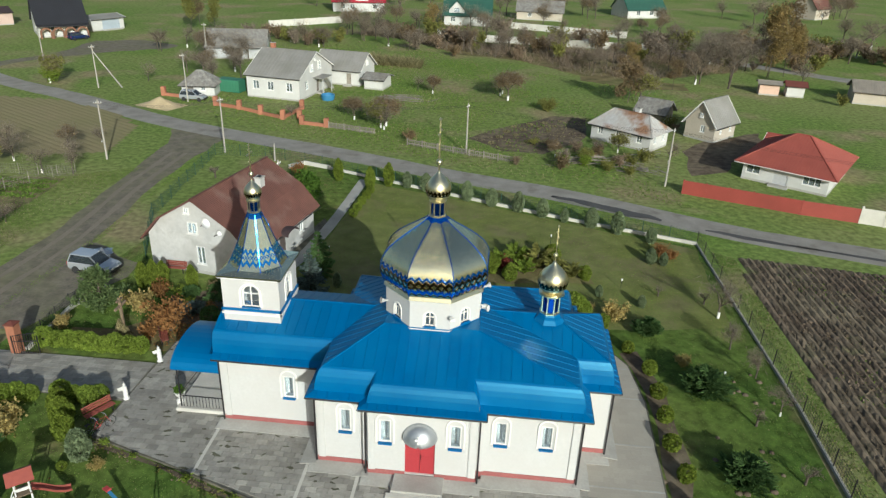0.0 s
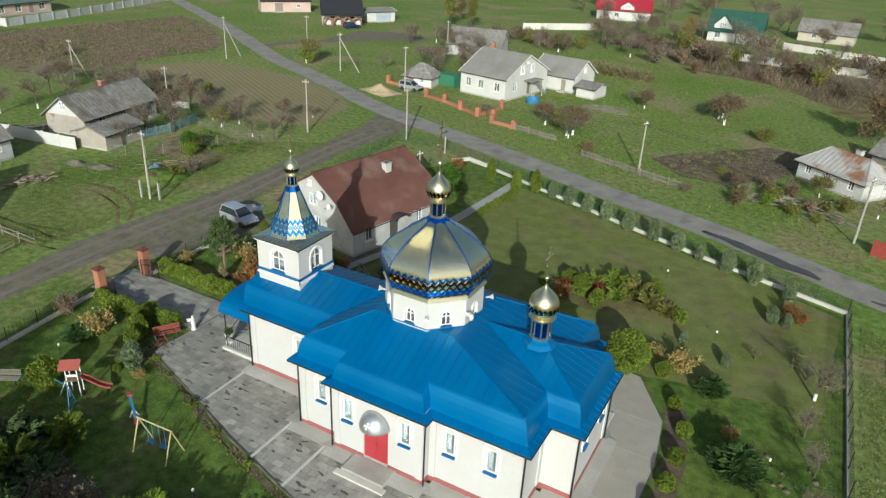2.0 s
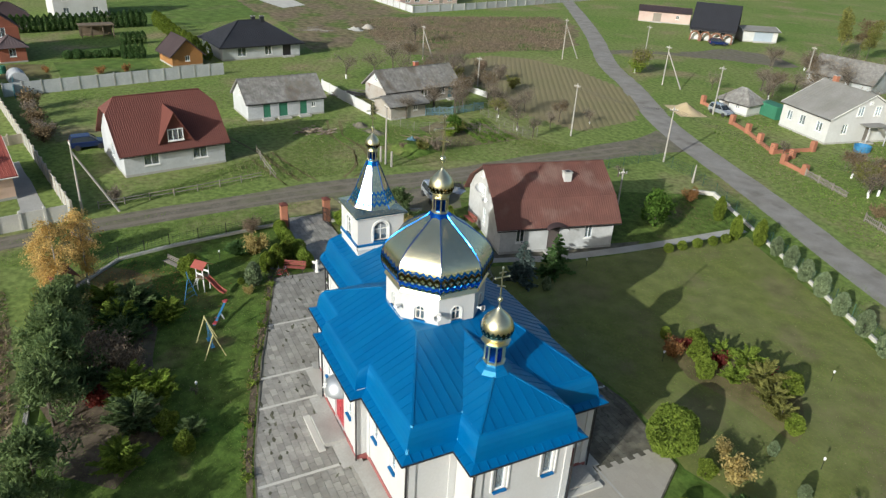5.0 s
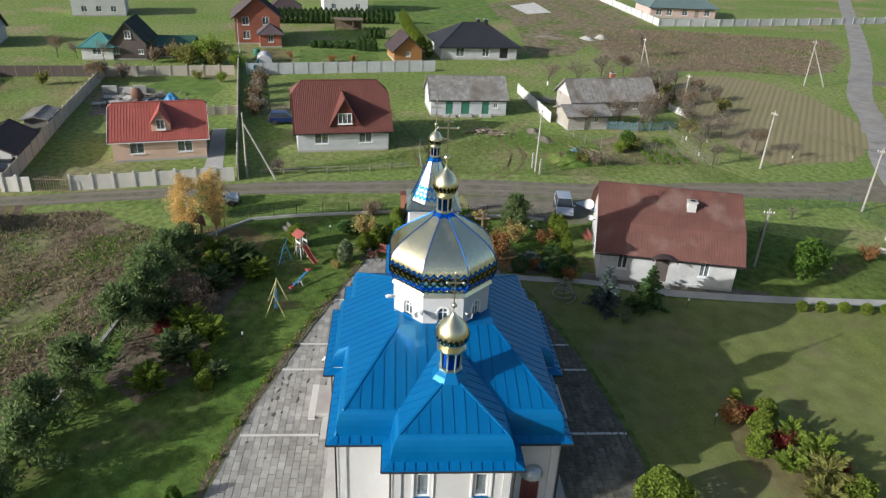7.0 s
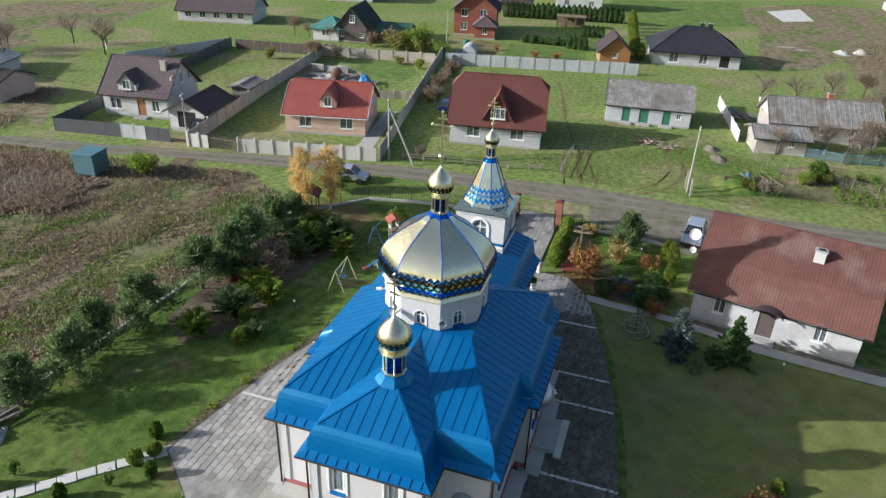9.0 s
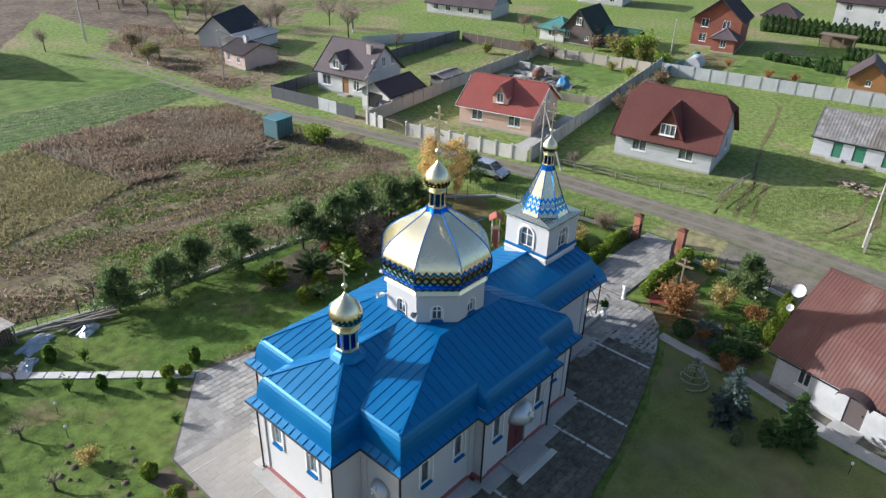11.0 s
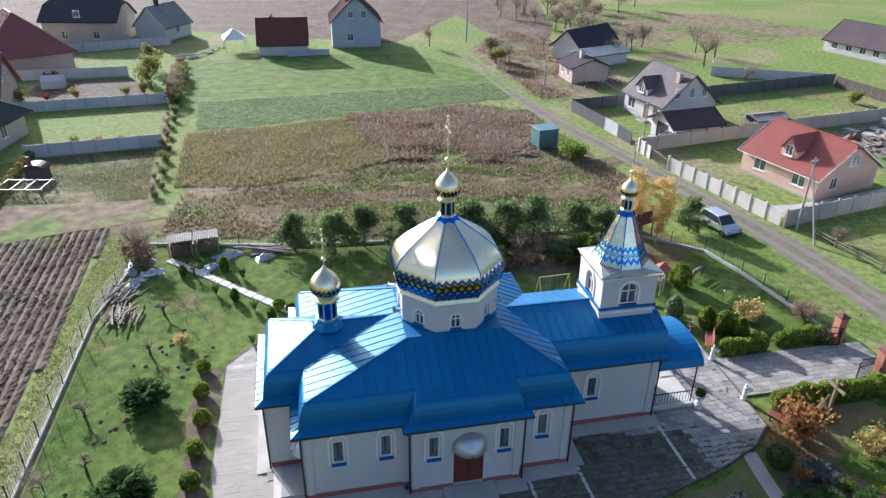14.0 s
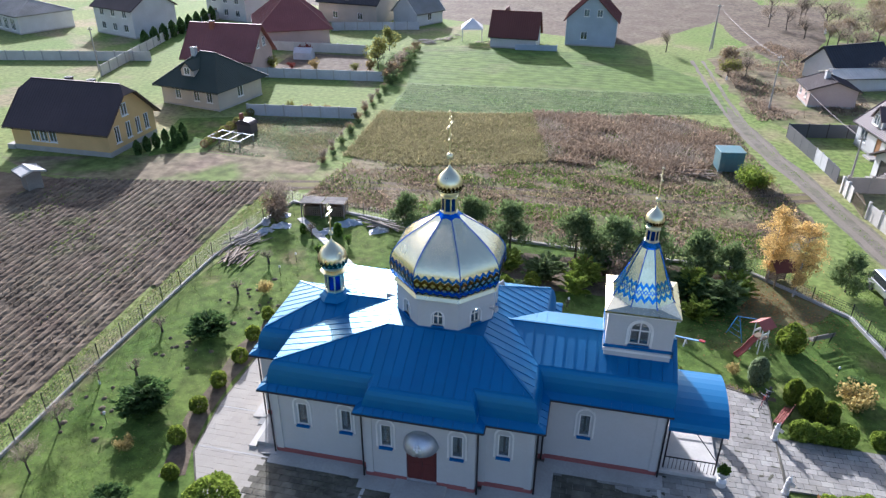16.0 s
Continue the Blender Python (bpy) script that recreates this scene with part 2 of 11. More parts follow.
M["dark_brown_roof"] = material("dark_brown_roof", (0.065, 0.042, 0.042), (0.05, 0.034, 0.034), 0.6, big=0.4, fine=5.0, bump=0.2)
M["mauve_roof"] = material("mauve_roof", (0.122, 0.088, 0.090), (0.098, 0.070, 0.073), 0.65, big=0.4, fine=5.0, bump=0.2)
M["green_roof"] = material("green_roof", (0.03, 0.10, 0.075), (0.025, 0.085, 0.065), 0.6, big=0.4, fine=5.0, bump=0.2)
M["teal_roof"] = material("teal_roof", (0.10, 0.30, 0.27), (0.085, 0.26, 0.235), 0.6, big=0.4, fine=5.0, bump=0.2)
M["grey_green_roof"] = material("grey_green_roof", (0.115, 0.165, 0.165), (0.095, 0.14, 0.14), 0.65, big=0.4, fine=5.0, bump=0.2)
M["track"] = material("track", (0.245, 0.215, 0.172), (0.20, 0.175, 0.14), 0.95, big=0.3, fine=6.0, bump=0.4, spec=0.15)
M["dark_green_roof"] = material("dark_green_roof", (0.025, 0.045, 0.032), (0.02, 0.036, 0.026), 0.7, bump=0.2)
M["house_white"] = material("house_white", (0.58, 0.58, 0.57), (0.525, 0.525, 0.515), 0.8, big=0.4, fine=4.0, bump=0.2, c3=(0.485, 0.48, 0.46))
M["worn_plaster"] = material("worn_plaster", (0.36, 0.32, 0.275), (0.29, 0.255, 0.215), 0.9, big=0.5, fine=4.0, bump=0.3, c3=(0.40, 0.385, 0.36), worn=((0.245, 0.165, 0.13), 0.5, 0.56))
M["old_plaster"] = material("old_plaster", (0.53, 0.53, 0.52), (0.46, 0.46, 0.45), 0.85, big=0.4, fine=4.0, bump=0.3, c3=(0.42, 0.415, 0.395), mid=(0.9, 0.08), worn=((0.37, 0.365, 0.345), 0.5, 0.56))
M["house_grey"] = material("house_grey", (0.52, 0.53, 0.54), (0.45, 0.46, 0.47), 0.85, big=0.5, fine=4.0, bump=0.25)
M["house_peach"] = material("house_peach", (0.66, 0.46, 0.36), (0.60, 0.42, 0.33), 0.8, big=0.4, fine=5.0, bump=0.15)
M["house_pink"] = material("house_pink", (0.56, 0.42, 0.37), (0.48, 0.36, 0.32), 0.85, bump=0.25)
M["house_yellow"] = material("house_yellow", (0.68, 0.46, 0.20), (0.61, 0.41, 0.18), 0.8, bump=0.15)
M["house_blue"] = material("house_blue", (0.40, 0.46, 0.53), (0.35, 0.41, 0.47), 0.8, bump=0.15)
M["house_beige"] = material("house_beige", (0.52, 0.46, 0.38), (0.45, 0.40, 0.33), 0.8, bump=0.2)
M["house_dark"] = material("house_dark", (0.12, 0.095, 0.085), (0.09, 0.07, 0.062), 0.8, bump=0.2)
M["brick_red"] = material("brick_red", (0.34, 0.115, 0.07), (0.27, 0.09, 0.055), 0.85, big=0.6, fine=7.0, bump=0.3, vary=0.12, island=0.12)
M["brick_orange"] = material("brick_orange", (0.40, 0.17, 0.10), (0.33, 0.135, 0.08), 0.85, big=0.6, fine=7.0, bump=0.3, vary=0.12, island=0.12)
M["wood"] = material("wood", (0.24, 0.18, 0.12), (0.17, 0.125, 0.08), 0.85, big=0.8, fine=10.0, bump=0.3, vary=0.15, island=0.2)
M["old_wood"] = material("old_wood", (0.26, 0.235, 0.20), (0.18, 0.16, 0.135), 0.9, big=0.8, fine=10.0, bump=0.35, vary=0.2, island=0.25)
M["orange_wood"] = material("orange_wood", (0.36, 0.175, 0.06), (0.29, 0.135, 0.045), 0.7, bump=0.25)
M["pole_grey"] = material("pole_grey", (0.40, 0.375, 0.335), (0.32, 0.30, 0.265), 0.85, bump=0.3)
M["fence_green"] = material("fence_green", (0.03, 0.085, 0.055), (0.025, 0.07, 0.045), 0.6, bump=0.1)
M["fence_dark"] = material("fence_dark", (0.10, 0.105, 0.12), (0.085, 0.09, 0.10), 0.5, bump=0.1)
M["fence_red"] = material("fence_red", (0.30, 0.058, 0.045), (0.25, 0.048, 0.038), 0.55, bump=0.1)
M["blue_paint"] = material("blue_paint", (0.05, 0.22, 0.42), (0.04, 0.18, 0.35), 0.5, bump=0.1)
M["teal_paint"] = material("teal_paint", (0.06, 0.21, 0.25), (0.05, 0.17, 0.20), 0.6, bump=0.15, c3=(0.10, 0.15, 0.15))
M["green_paint"] = material("green_paint", (0.05, 0.20, 0.12), (0.04, 0.17, 0.10), 0.55, bump=0.1)
M["red_paint"] = material("red_paint", (0.46, 0.06, 0.06), (0.40, 0.05, 0.05), 0.45, bump=0.08)
M["bench_red"] = material("bench_red", (0.30, 0.085, 0.06), (0.24, 0.065, 0.05), 0.6, bump=0.2, vary=0.1)
M["yellow_paint"] = material("yellow_paint", (0.52, 0.47, 0.22), (0.45, 0.40, 0.18), 0.55, bump=0.08)
M["car_silver"] = material("car_silver", (0.55, 0.58, 0.62), (0.52, 0.55, 0.59), 0.25, 0.5, bump=0.0, coat=0.6)
M["car_blue"] = material("car_blue", (0.02, 0.04, 0.16), (0.018, 0.036, 0.14), 0.25, 0.4, bump=0.0, coat=0.6)
M["tyre"] = material("tyre", (0.02, 0.02, 0.02), (0.03, 0.03, 0.03), 0.85, bump=0.1)
M["car_glass"] = material("car_glass", (0.05, 0.06, 0.07), (0.04, 0.05, 0.06), 0.06, bump=0.0, spec=0.7, see=0.35)
M["bark"] = material("bark", (0.11, 0.088, 0.068), (0.075, 0.06, 0.046), 0.95, big=1.5, fine=12.0, bump=0.6)
M["birch_bark"] = material("birch_bark", (0.62, 0.60, 0.56), (0.40, 0.38, 0.35), 0.85, big=2.0, fine=6.0, bump=0.3, c3=(0.16, 0.14, 0.13))
for key, c1, c2 in (
    ("leaf_green", (0.125, 0.220, 0.036), (0.085, 0.160, 0.027)),
    ("leaf_lime", (0.23, 0.29, 0.045), (0.16, 0.22, 0.034)),
    ("leaf_dark", (0.110, 0.190, 0.060), (0.080, 0.145, 0.048)),
    ("leaf_pine", (0.188, 0.255, 0.102), (0.132, 0.190, 0.075)),
    ("leaf_spruce", (0.17, 0.225, 0.20), (0.12, 0.165, 0.145)),
    ("leaf_gold", (0.80, 0.60, 0.25), (0.66, 0.47, 0.18)),
    ("leaf_yellow", (0.52, 0.42, 0.165), (0.42, 0.33, 0.13)),
    ("leaf_orange", (0.40, 0.215, 0.085), (0.30, 0.155, 0.06)),
    ("leaf_red", (0.27, 0.06, 0.045), (0.19, 0.045, 0.035)),
    ("leaf_olive", (0.29, 0.29, 0.085), (0.215, 0.215, 0.065)),
    ("leaf_brown", (0.28, 0.205, 0.12), (0.20, 0.15, 0.085)),
    ("leaf_tan", (0.36, 0.27, 0.115), (0.26, 0.195, 0.085)),
    ("leaf_hedge", (0.275, 0.36, 0.060), (0.205, 0.285, 0.046)),
    ("leaf_grey", (0.27, 0.335, 0.185), (0.20, 0.255, 0.14)),
    ("grass_dry", (0.385, 0.345, 0.185), (0.30, 0.27, 0.14)),
    ("grass_green", (0.205, 0.300, 0.064), (0.155, 0.240, 0.050)),
    ("weed_brown", (0.36, 0.275, 0.195), (0.27, 0.205, 0.145)),
    ("twig", (0.35, 0.29, 0.225), (0.27, 0.225, 0.175)),
):
    M[key] = material(key, c1, c2, 0.8, big=0.9, fine=5.0, bump=0.0, island=0.3, vary=0.12, spec=0.15, thin=0.5)

# ---- builders ----


def part(name, bm, mat, parent=None, label="", smooth=False):
    """Links a bmesh, or a pair of vertices and faces, as one mesh object under its thing."""
    me = bpy.data.meshes.new(name)
    if isinstance(bm, tuple):
        me.from_pydata([tuple(v) for v in bm[0]], [], [tuple(f) for f in bm[1]])
        me.update()
    else:
        bmesh.ops.recalc_face_normals(bm, faces=bm.faces[:])
        bm.to_mesh(me)
        bm.free()
    me.materials.append(mat)
    if smooth:
        me.polygons.foreach_set("use_smooth", [True] * len(me.polygons))
    ob = new(name, me)
    ob.parent = parent
    if label:
        ob["label"] = label
    return ob


def thing(name, label, category, x=0.0, y=0.0, z=0.0, turn=0.0, group="", kind=""):
    ob = new(name)
    ob.empty_display_size = 0.2
    ob.matrix_basis = pose(x, y, z, 0, 0, turn)
    return tagged(ob, label, category, group, kind)


class Soup:
    """Gathers vertices and faces for one mesh."""

    def __init__(self):
        self.v, self.f = [], []

    def add(self, verts, faces):
        k = len(self.v)
        self.v += [tuple(p) for p in verts]
        self.f += [tuple(i + k for i in f) for f in faces]
        return self

    def box(self, lo, hi, m=None):
        (a, b, c), (d, e, f) = lo, hi
        v = [(a, b, c), (d, b, c), (d, e, c), (a, e, c), (a, b, f), (d, b, f), (d, e, f), (a, e, f)]
        if m:
            v = [m @ Vector(p) for p in v]
        return self.add(v, [(3, 2, 1, 0), (4, 5, 6, 7), (0, 1, 5, 4), (1, 2, 6, 5), (2, 3, 7, 6), (3, 0, 4, 7)])

    def bevel_box(self, lo, hi, e=0.01, m=None):
        (a, b, c), (d, g, f) = lo, hi
        v = [(a, b, c), (d, b, c), (d, g, c), (a, g, c), (a, b, f - e), (d, b, f - e), (d, g, f - e), (a, g, f - e)]
        v += [(a + e, b + e, f), (d - e, b + e, f), (d - e, g - e, f), (a + e, g - e, f)]
        if m:
            v = [m @ Vector(p) for p in v]
        s = [(i, (i + 1) % 4, (i + 1) % 4 + 4, i + 4) for i in range(4)] + [(i + 4, (i + 1) % 4 + 4, (i + 1) % 4 + 8, i + 8) for i in range(4)]
        return self.add(v, [(3, 2, 1, 0), (8, 9, 10, 11)] + s)

    def beam(self, p, q, w=0.05, h=None, up=(0, 0, 1)):
        p, q = Vector(p), Vector(q)
        way = q - p
        m = way.to_track_quat("X", "Z" if abs(way.normalized().z) < 0.95 else "Y").to_matrix().to_4x4()
        h = h or w
        return self.box((0, -w / 2, -h / 2), (way.length, w / 2, h / 2), Matrix.Translation(p) @ m)

    def tube(self, points, radii, sides=6, cap=True):
        rings = []
        pts = [Vector(p) for p in points]
        for i, p in enumerate(pts):
            way = (pts[min(i + 1, len(pts) - 1)] - pts[max(i - 1, 0)]).normalized()
            q = way.to_track_quat("Z", "Y").to_matrix()
            r = radii[i] if isinstance(radii, (list, tuple)) else radii
            rings.append([p + q @ Vector((r * math.cos(6.28319 * k / sides), r * math.sin(6.28319 * k / sides), 0)) for k in range(sides)])
        v = [p for ring in rings for p in ring]
        f = [(i * sides + k, i * sides + (k + 1) % sides, (i + 1) * sides + (k + 1) % sides, (i + 1) * sides + k) for i in range(len(pts) - 1) for k in range(sides)]
        if cap:
            f += [tuple(range(sides))[::-1], tuple((len(pts) - 1) * sides + k for k in range(sides))]
        return self.add(v, f)

    def lathe(self, profile, sides=20, turn=0.0, at=(0, 0), cap=True):
        v = [(at[0] + r * math.cos(turn + 6.2831853 * k / sides), at[1] + r * math.sin(turn + 6.2831853 * k / sides), z) for r, z in profile for k in range(sides)]
        f = [(i * sides + k, i * sides + (k + 1) % sides, (i + 1) * sides + (k + 1) % sides, (i + 1) * sides + k) for i in range(len(profile) - 1) for k in range(sides)]
        if cap:
            f += [tuple(range(sides))[::-1], tuple((len(profile) - 1) * sides + k for k in range(sides))]
        return self.add(v, f)

    def prism(self, outline, z0, z1):
        n = len(outline)
        v = [(x, y, z0) for x, y in outline] + [(x, y, z1) for x, y in outline]
        f = [(i, (i + 1) % n, n + (i + 1) % n, n + i) for i in range(n)]
        return self.add(v, f + [tuple(range(n))[::-1], tuple(range(n, 2 * n))])

    def data(self):
        return self.v, self.f


def wall_soup(s, a, b, z0, z1, holes=(), th=0.3):
    """A wall from a to b, its outer face on the right of that way, with openings (u0, u1, z0, z1) that go through it."""
    a, b = Vector(a), Vector(b)
    way = (b - a).normalized()
    inward = Vector((-way.y, way.x))
    span = (b - a).length
    us = sorted({0.0, span, *(round(v, 4) for h in holes for v in h[:2])})
    zs = sorted({z0, z1, *(round(v, 4) for h in holes for v in h[2:])})

    def at(u, z, d):
        p = a + way * u + inward * d
        return (p.x, p.y, z)

    for i in range(len(us) - 1):
        for j in range(len(zs) - 1):
            u, z = (us[i] + us[i + 1]) / 2, (zs[j] + zs[j + 1]) / 2
            if any(h[0] < u < h[1] and h[2] < z < h[3] for h in holes):
                continue
            q = [(us[i], zs[j]), (us[i + 1], zs[j]), (us[i + 1], zs[j + 1]), (us[i], zs[j + 1])]
            s.add([at(*p, 0) for p in q], [(0, 1, 2, 3)])
            s.add([at(*p, th) for p in q], [(3, 2, 1, 0)])
    rims = [(*h, 1) for h in holes] + [(0, span, z0, z1, 0)]
    for u0, u1, h0, h1, inner in rims:
        c = [(u0, h0), (u1, h0), (u1, h1), (u0, h1)]
        for k in range(4) if inner else (0, 2):
            p, q = c[k], c[(k + 1) % 4]
            f = [at(*p, 0), at(*q, 0), at(*q, th), at(*p, th)]
            s.add(f, [(0, 1, 2, 3) if inner else (3, 2, 1, 0)])


def on_wall(a, b, u, z):
    """The pose of something on the outer face of a wall: local x along it, -y outward, origin at u, z."""
    a, b = Vector(a), Vector(b)
    way = (b - a).normalized()
    p = a + way * u
    return pose(p.x, p.y, z, 0, 0, math.degrees(math.atan2(way.y, way.x)))


def moved(s, m):
    return ([m @ Vector(p) for p in s.v], s.f)


def window_unit(parent, m, w, h, frame_mat, bars=1, cross=0.0, sill=True, curtain=False, sill_mat=None):
    """A window set 8 cm back in its opening: frame, pane, sill."""
    win = part("window", moved(Soup().box((-w / 2, 0.02, 0), (-w / 2 + 0.07, 0.14, h)).box((w / 2 - 0.07, 0.02, 0), (w / 2, 0.14, h)).box((-w / 2 + 0.07, 0.02, 0), (w / 2 - 0.07, 0.14, 0.07)).box((-w / 2 + 0.07, 0.02, h - 0.07), (w / 2 - 0.07, 0.14, h)), m), frame_mat, parent)
    s = Soup()
    for k in range(bars):
        x = -w / 2 + w * (k + 1) / (bars + 1)
        s.box((x - 0.03, 0.03, 0.07), (x + 0.03, 0.13, h - 0.07))
    if cross:
        s.box((-w / 2 + 0.07, 0.035, h * cross - 0.03), (w / 2 - 0.07, 0.125, h * cross + 0.03))
    if s.v:
        part("glazing_bar", moved(s, m), frame_mat, win)
    pane = part("pane", moved(Soup().box((-w / 2 + 0.065, 0.08, 0.065), (w / 2 - 0.065, 0.088, h - 0.065)), m), M["glass"], win)
    pane.visible_shadow = False
    if curtain:
        c = Soup()
        for side in (-1, 1):
            xs = [side * (w / 2 - 0.02 - 0.045 * k) for k in range(6)]
            v = [(x, 0.34 + 0.03 * (k % 2), z) for z in (0.05, h) for k, x in enumerate(xs)]
            c.add(v, [(k, k + 1, k + 7, k + 6) for k in range(5)])
        part("curtain", moved(c, m), M["curtain"], win)
    if sill:
        part("sill", moved(Soup().box((-w / 2 - 0.06, -0.16 if sill_mat else -0.09, -0.08), (w / 2 + 0.06, 0.1, 0.0)), m), sill_mat or frame_mat, win)
    return win


def clip_poly(poly, k, lo, hi):
    """Cuts a polygon of tuples to lo <= p[k] <= hi."""
    for sign, bound in ((1, lo), (-1, hi)):
        out = []
        for i, p in enumerate(poly):
            q = poly[(i + 1) % len(poly)]
            dp, dq = sign * (p[k] - bound), sign * (q[k] - bound)
            if dp >= 0:
                out.append(p)
            if dp * dq < 0:
                t = dp / (dp - dq)
                out.append(tuple(a + (b - a) * t for a, b in zip(p, q)))
        poly = out
        if not poly:
            break
    return poly


def seamed_panels(name, corners, parent, mat, width=0.55, rib=0.026, thick=0.02, start=0.0):
    """A roof slope as separate sheets with a standing seam on one edge of each."""
    pts = [Vector(c) for c in corners]
    n = (pts[1] - pts[0]).cross(pts[2] - pts[0]).normalized()
    if n.z < 0:
        n = -n
    across = Vector((-n.y, n.x, 0)).normalized()
    up = n.cross(across)
    o = Vector((0, 0, 0))
    flat = [((p - o).dot(across), (p - o).dot(up)) for p in pts]
    base = (pts[0] - o).dot(n)
    lo, hi = min(p[0] for p in flat), max(p[0] for p in flat)
    k = math.floor((lo - start) / width)
    while start + k * width < hi:
        u0, u1 = start + k * width, start + (k + 1) * width
        k += 1
        poly = clip_poly(flat, 0, u0, u1)
        if len(poly) < 3 or max(p[0] for p in poly) - min(p[0] for p in poly) < 0.03:
            continue
        back = lambda p, d: o + across * p[0] + up * p[1] + n * (base + d)  # noqa: E731
        s = Soup()
        m = len(poly)
        v = [back(p, 0) for p in poly] + [back(p, thick) for p in poly]
        area = sum(poly[i][0] * poly[(i + 1) % m][1] - poly[(i + 1) % m][0] * poly[i][1] for i in range(m))
        ring = list(range(m)) if area > 0 else list(range(m))[::-1]
        s.add(v, [tuple(i + m for i in ring), tuple(ring[::-1])] + [(ring[i], ring[(i + 1) % m], ring[(i + 1) % m] + m, ring[i] + m) for i in range(m)])
        edge = sorted(p[1] for p in poly if abs(p[0] - u0) < 1e-4)
        if len(edge) >= 2 and edge[-1] - edge[0] > 0.05:
            a, b = (u0, edge[0]), (u0, edge[-1])
            e = [(-0.008, thick), (0.012, thick), (0.012, thick + rib), (-0.008, thick + rib)]
            v = [back((p[0] + x, p[1]), d) for p in (a, b) for x, d in e]
            s.add(v, [(0, 1, 5, 4), (1, 2, 6, 5), (2, 3, 7, 6), (3, 0, 4, 7), (3, 2, 1, 0), (4, 5, 6, 7)])
        part(name, s.data(), mat, parent)

# ---- ground, roads, fields ----


def sheet(name, label, category, outline, z, mat, kind="structure", rough_edge=0.0):
    """A flat piece of ground with a slightly wandering edge."""
    pts = []
    for i, p in enumerate(outline):
        q = outline[(i + 1) % len(outline)]
        a, b = Vector(p), Vector(q)
        n = max(1, int((b - a).length / 2.0)) if rough_edge else 1
        for k in range(n):
            c = a.lerp(b, k / n)
            if rough_edge:
                c += Vector((noise.noise((c.x * 0.35, c.y * 0.35, z * 50)), noise.noise((c.y * 0.35, 7 + c.x * 0.35, 3.0)))) * rough_edge
            pts.append((c.x, c.y))
    bm = bmesh.new()
    f = bm.faces.new([bm.verts.new((x, y, z)) for x, y in pts])
    bmesh.ops.triangulate(bm, faces=[f])
    for face in bm.faces:
        if face.normal.z < 0:
            face.normal_flip()
    me = bpy.data.meshes.new(name)
    bm.to_mesh(me)
    bm.free()
    me.materials.append(mat)
    return tagged(new(name, me), label, category, kind=kind)


def ribbon(name, label, category, line, width, z, mat, wander=0.15, crown=0.0):
    """A road along a line of points (x, y) or (x, y, width)."""
    pts = []
    for i in range(len(line) - 1):
        p0, p1, p2, p3 = (Vector((*line[min(max(i + k, 0), len(line) - 1)][:2],)) for k in (-1, 0, 1, 2))
        w1, w2 = ((line[i + k][2] if len(line[i + k]) > 2 else width) for k in (0, 1))
        n = max(2, int((p2 - p1).length / 2.5))
        for k in range(n):
            t = k / n
            c = 0.5 * ((2 * p1) + (p2 - p0) * t + (2 * p0 - 5 * p1 + 4 * p2 - p3) * t * t + (3 * p1 - p0 - 3 * p2 + p3) * t**3)
            pts.append((c, w1 + (w2 - w1) * t))
    pts.append((Vector(line[-1][:2]), line[-1][2] if len(line[-1]) > 2 else width))
    v, f = [], []
    for i, (c, w) in enumerate(pts):
        way = (pts[min(i + 1, len(pts) - 1)][0] - pts[max(i - 1, 0)][0]).normalized()
        side = Vector((-way.y, way.x))
        for k, u in enumerate((-0.5, -0.25, 0, 0.25, 0.5)):
            q = c + side * (w * u + (wander * noise.noise((c.x * 0.5, c.y * 0.5, k * 9.0)) if k in (0, 4) else 0))
            v.append((q.x, q.y, z + crown * (0.25 - u * u) * 4))
    for i in range(len(pts) - 1):
        for k in range(4):
            f.append((5 * i + k, 5 * i + k + 1, 5 * i + k + 6, 5 * i + k + 5)[::-1])
    me = bpy.data.meshes.new(name)
    me.from_pydata(v, [], f)
    me.materials.append(mat)
    return tagged(new(name, me), label, category, kind="structure")


def furrows(name, label, outline, z, mat, way, pitch=0.7, high=0.16, kind="structure"):
    """Ploughed land: ridges with broken crests that run along way (degrees) inside a convex outline."""
    c, s_ = math.cos(radians(way)), math.sin(radians(way))
    local = [(x * c + y * s_, -x * s_ + y * c) for x, y in outline]
    lo, hi = min(p[1] for p in local), max(p[1] for p in local)
    s = Soup()
    v0 = lo
    while v0 < hi:
        strip = clip_poly([(*p,) for p in local], 1, v0, min(hi, v0 + pitch))
        if len(strip) >= 3:
            a, b = min(p[0] for p in strip), max(p[0] for p in strip)
            n = max(2, int((b - a) / 0.33))
            rows = []
            for i in range(n + 1):
                u = a + (b - a) * i / n
                x, y = u * c - v0 * s_, u * s_ + v0 * c
                for k, h in enumerate((0.0, 0.65, 1.0, 0.55)):
                    j = noise.noise((x * 2.3, y * 2.3, k * 3.1)) * 0.9 + noise.noise((x * 0.5, y * 0.5, 4.0)) * 0.35
                    vv = v0 + pitch * (0.26 * k + 0.09 * j)
                    rows.append((u * c - vv * s_, u * s_ + vv * c, z + high * (h + 0.45 * j * (k > 0))))
                vv = v0 + pitch
                rows.append((u * c - vv * s_, u * s_ + vv * c, z))
            s.add(rows, [(5 * i + k, 5 * i + k + 5, 5 * i + k + 6, 5 * i + k + 1) for i in range(n) for k in range(4)])
        v0 += pitch
    me = bpy.data.meshes.new(name)
    me.from_pydata(s.v, [], [f[::-1] for f in s.f])
    me.materials.append(mat)
    return tagged(new(name, me), label, "field", kind=kind)


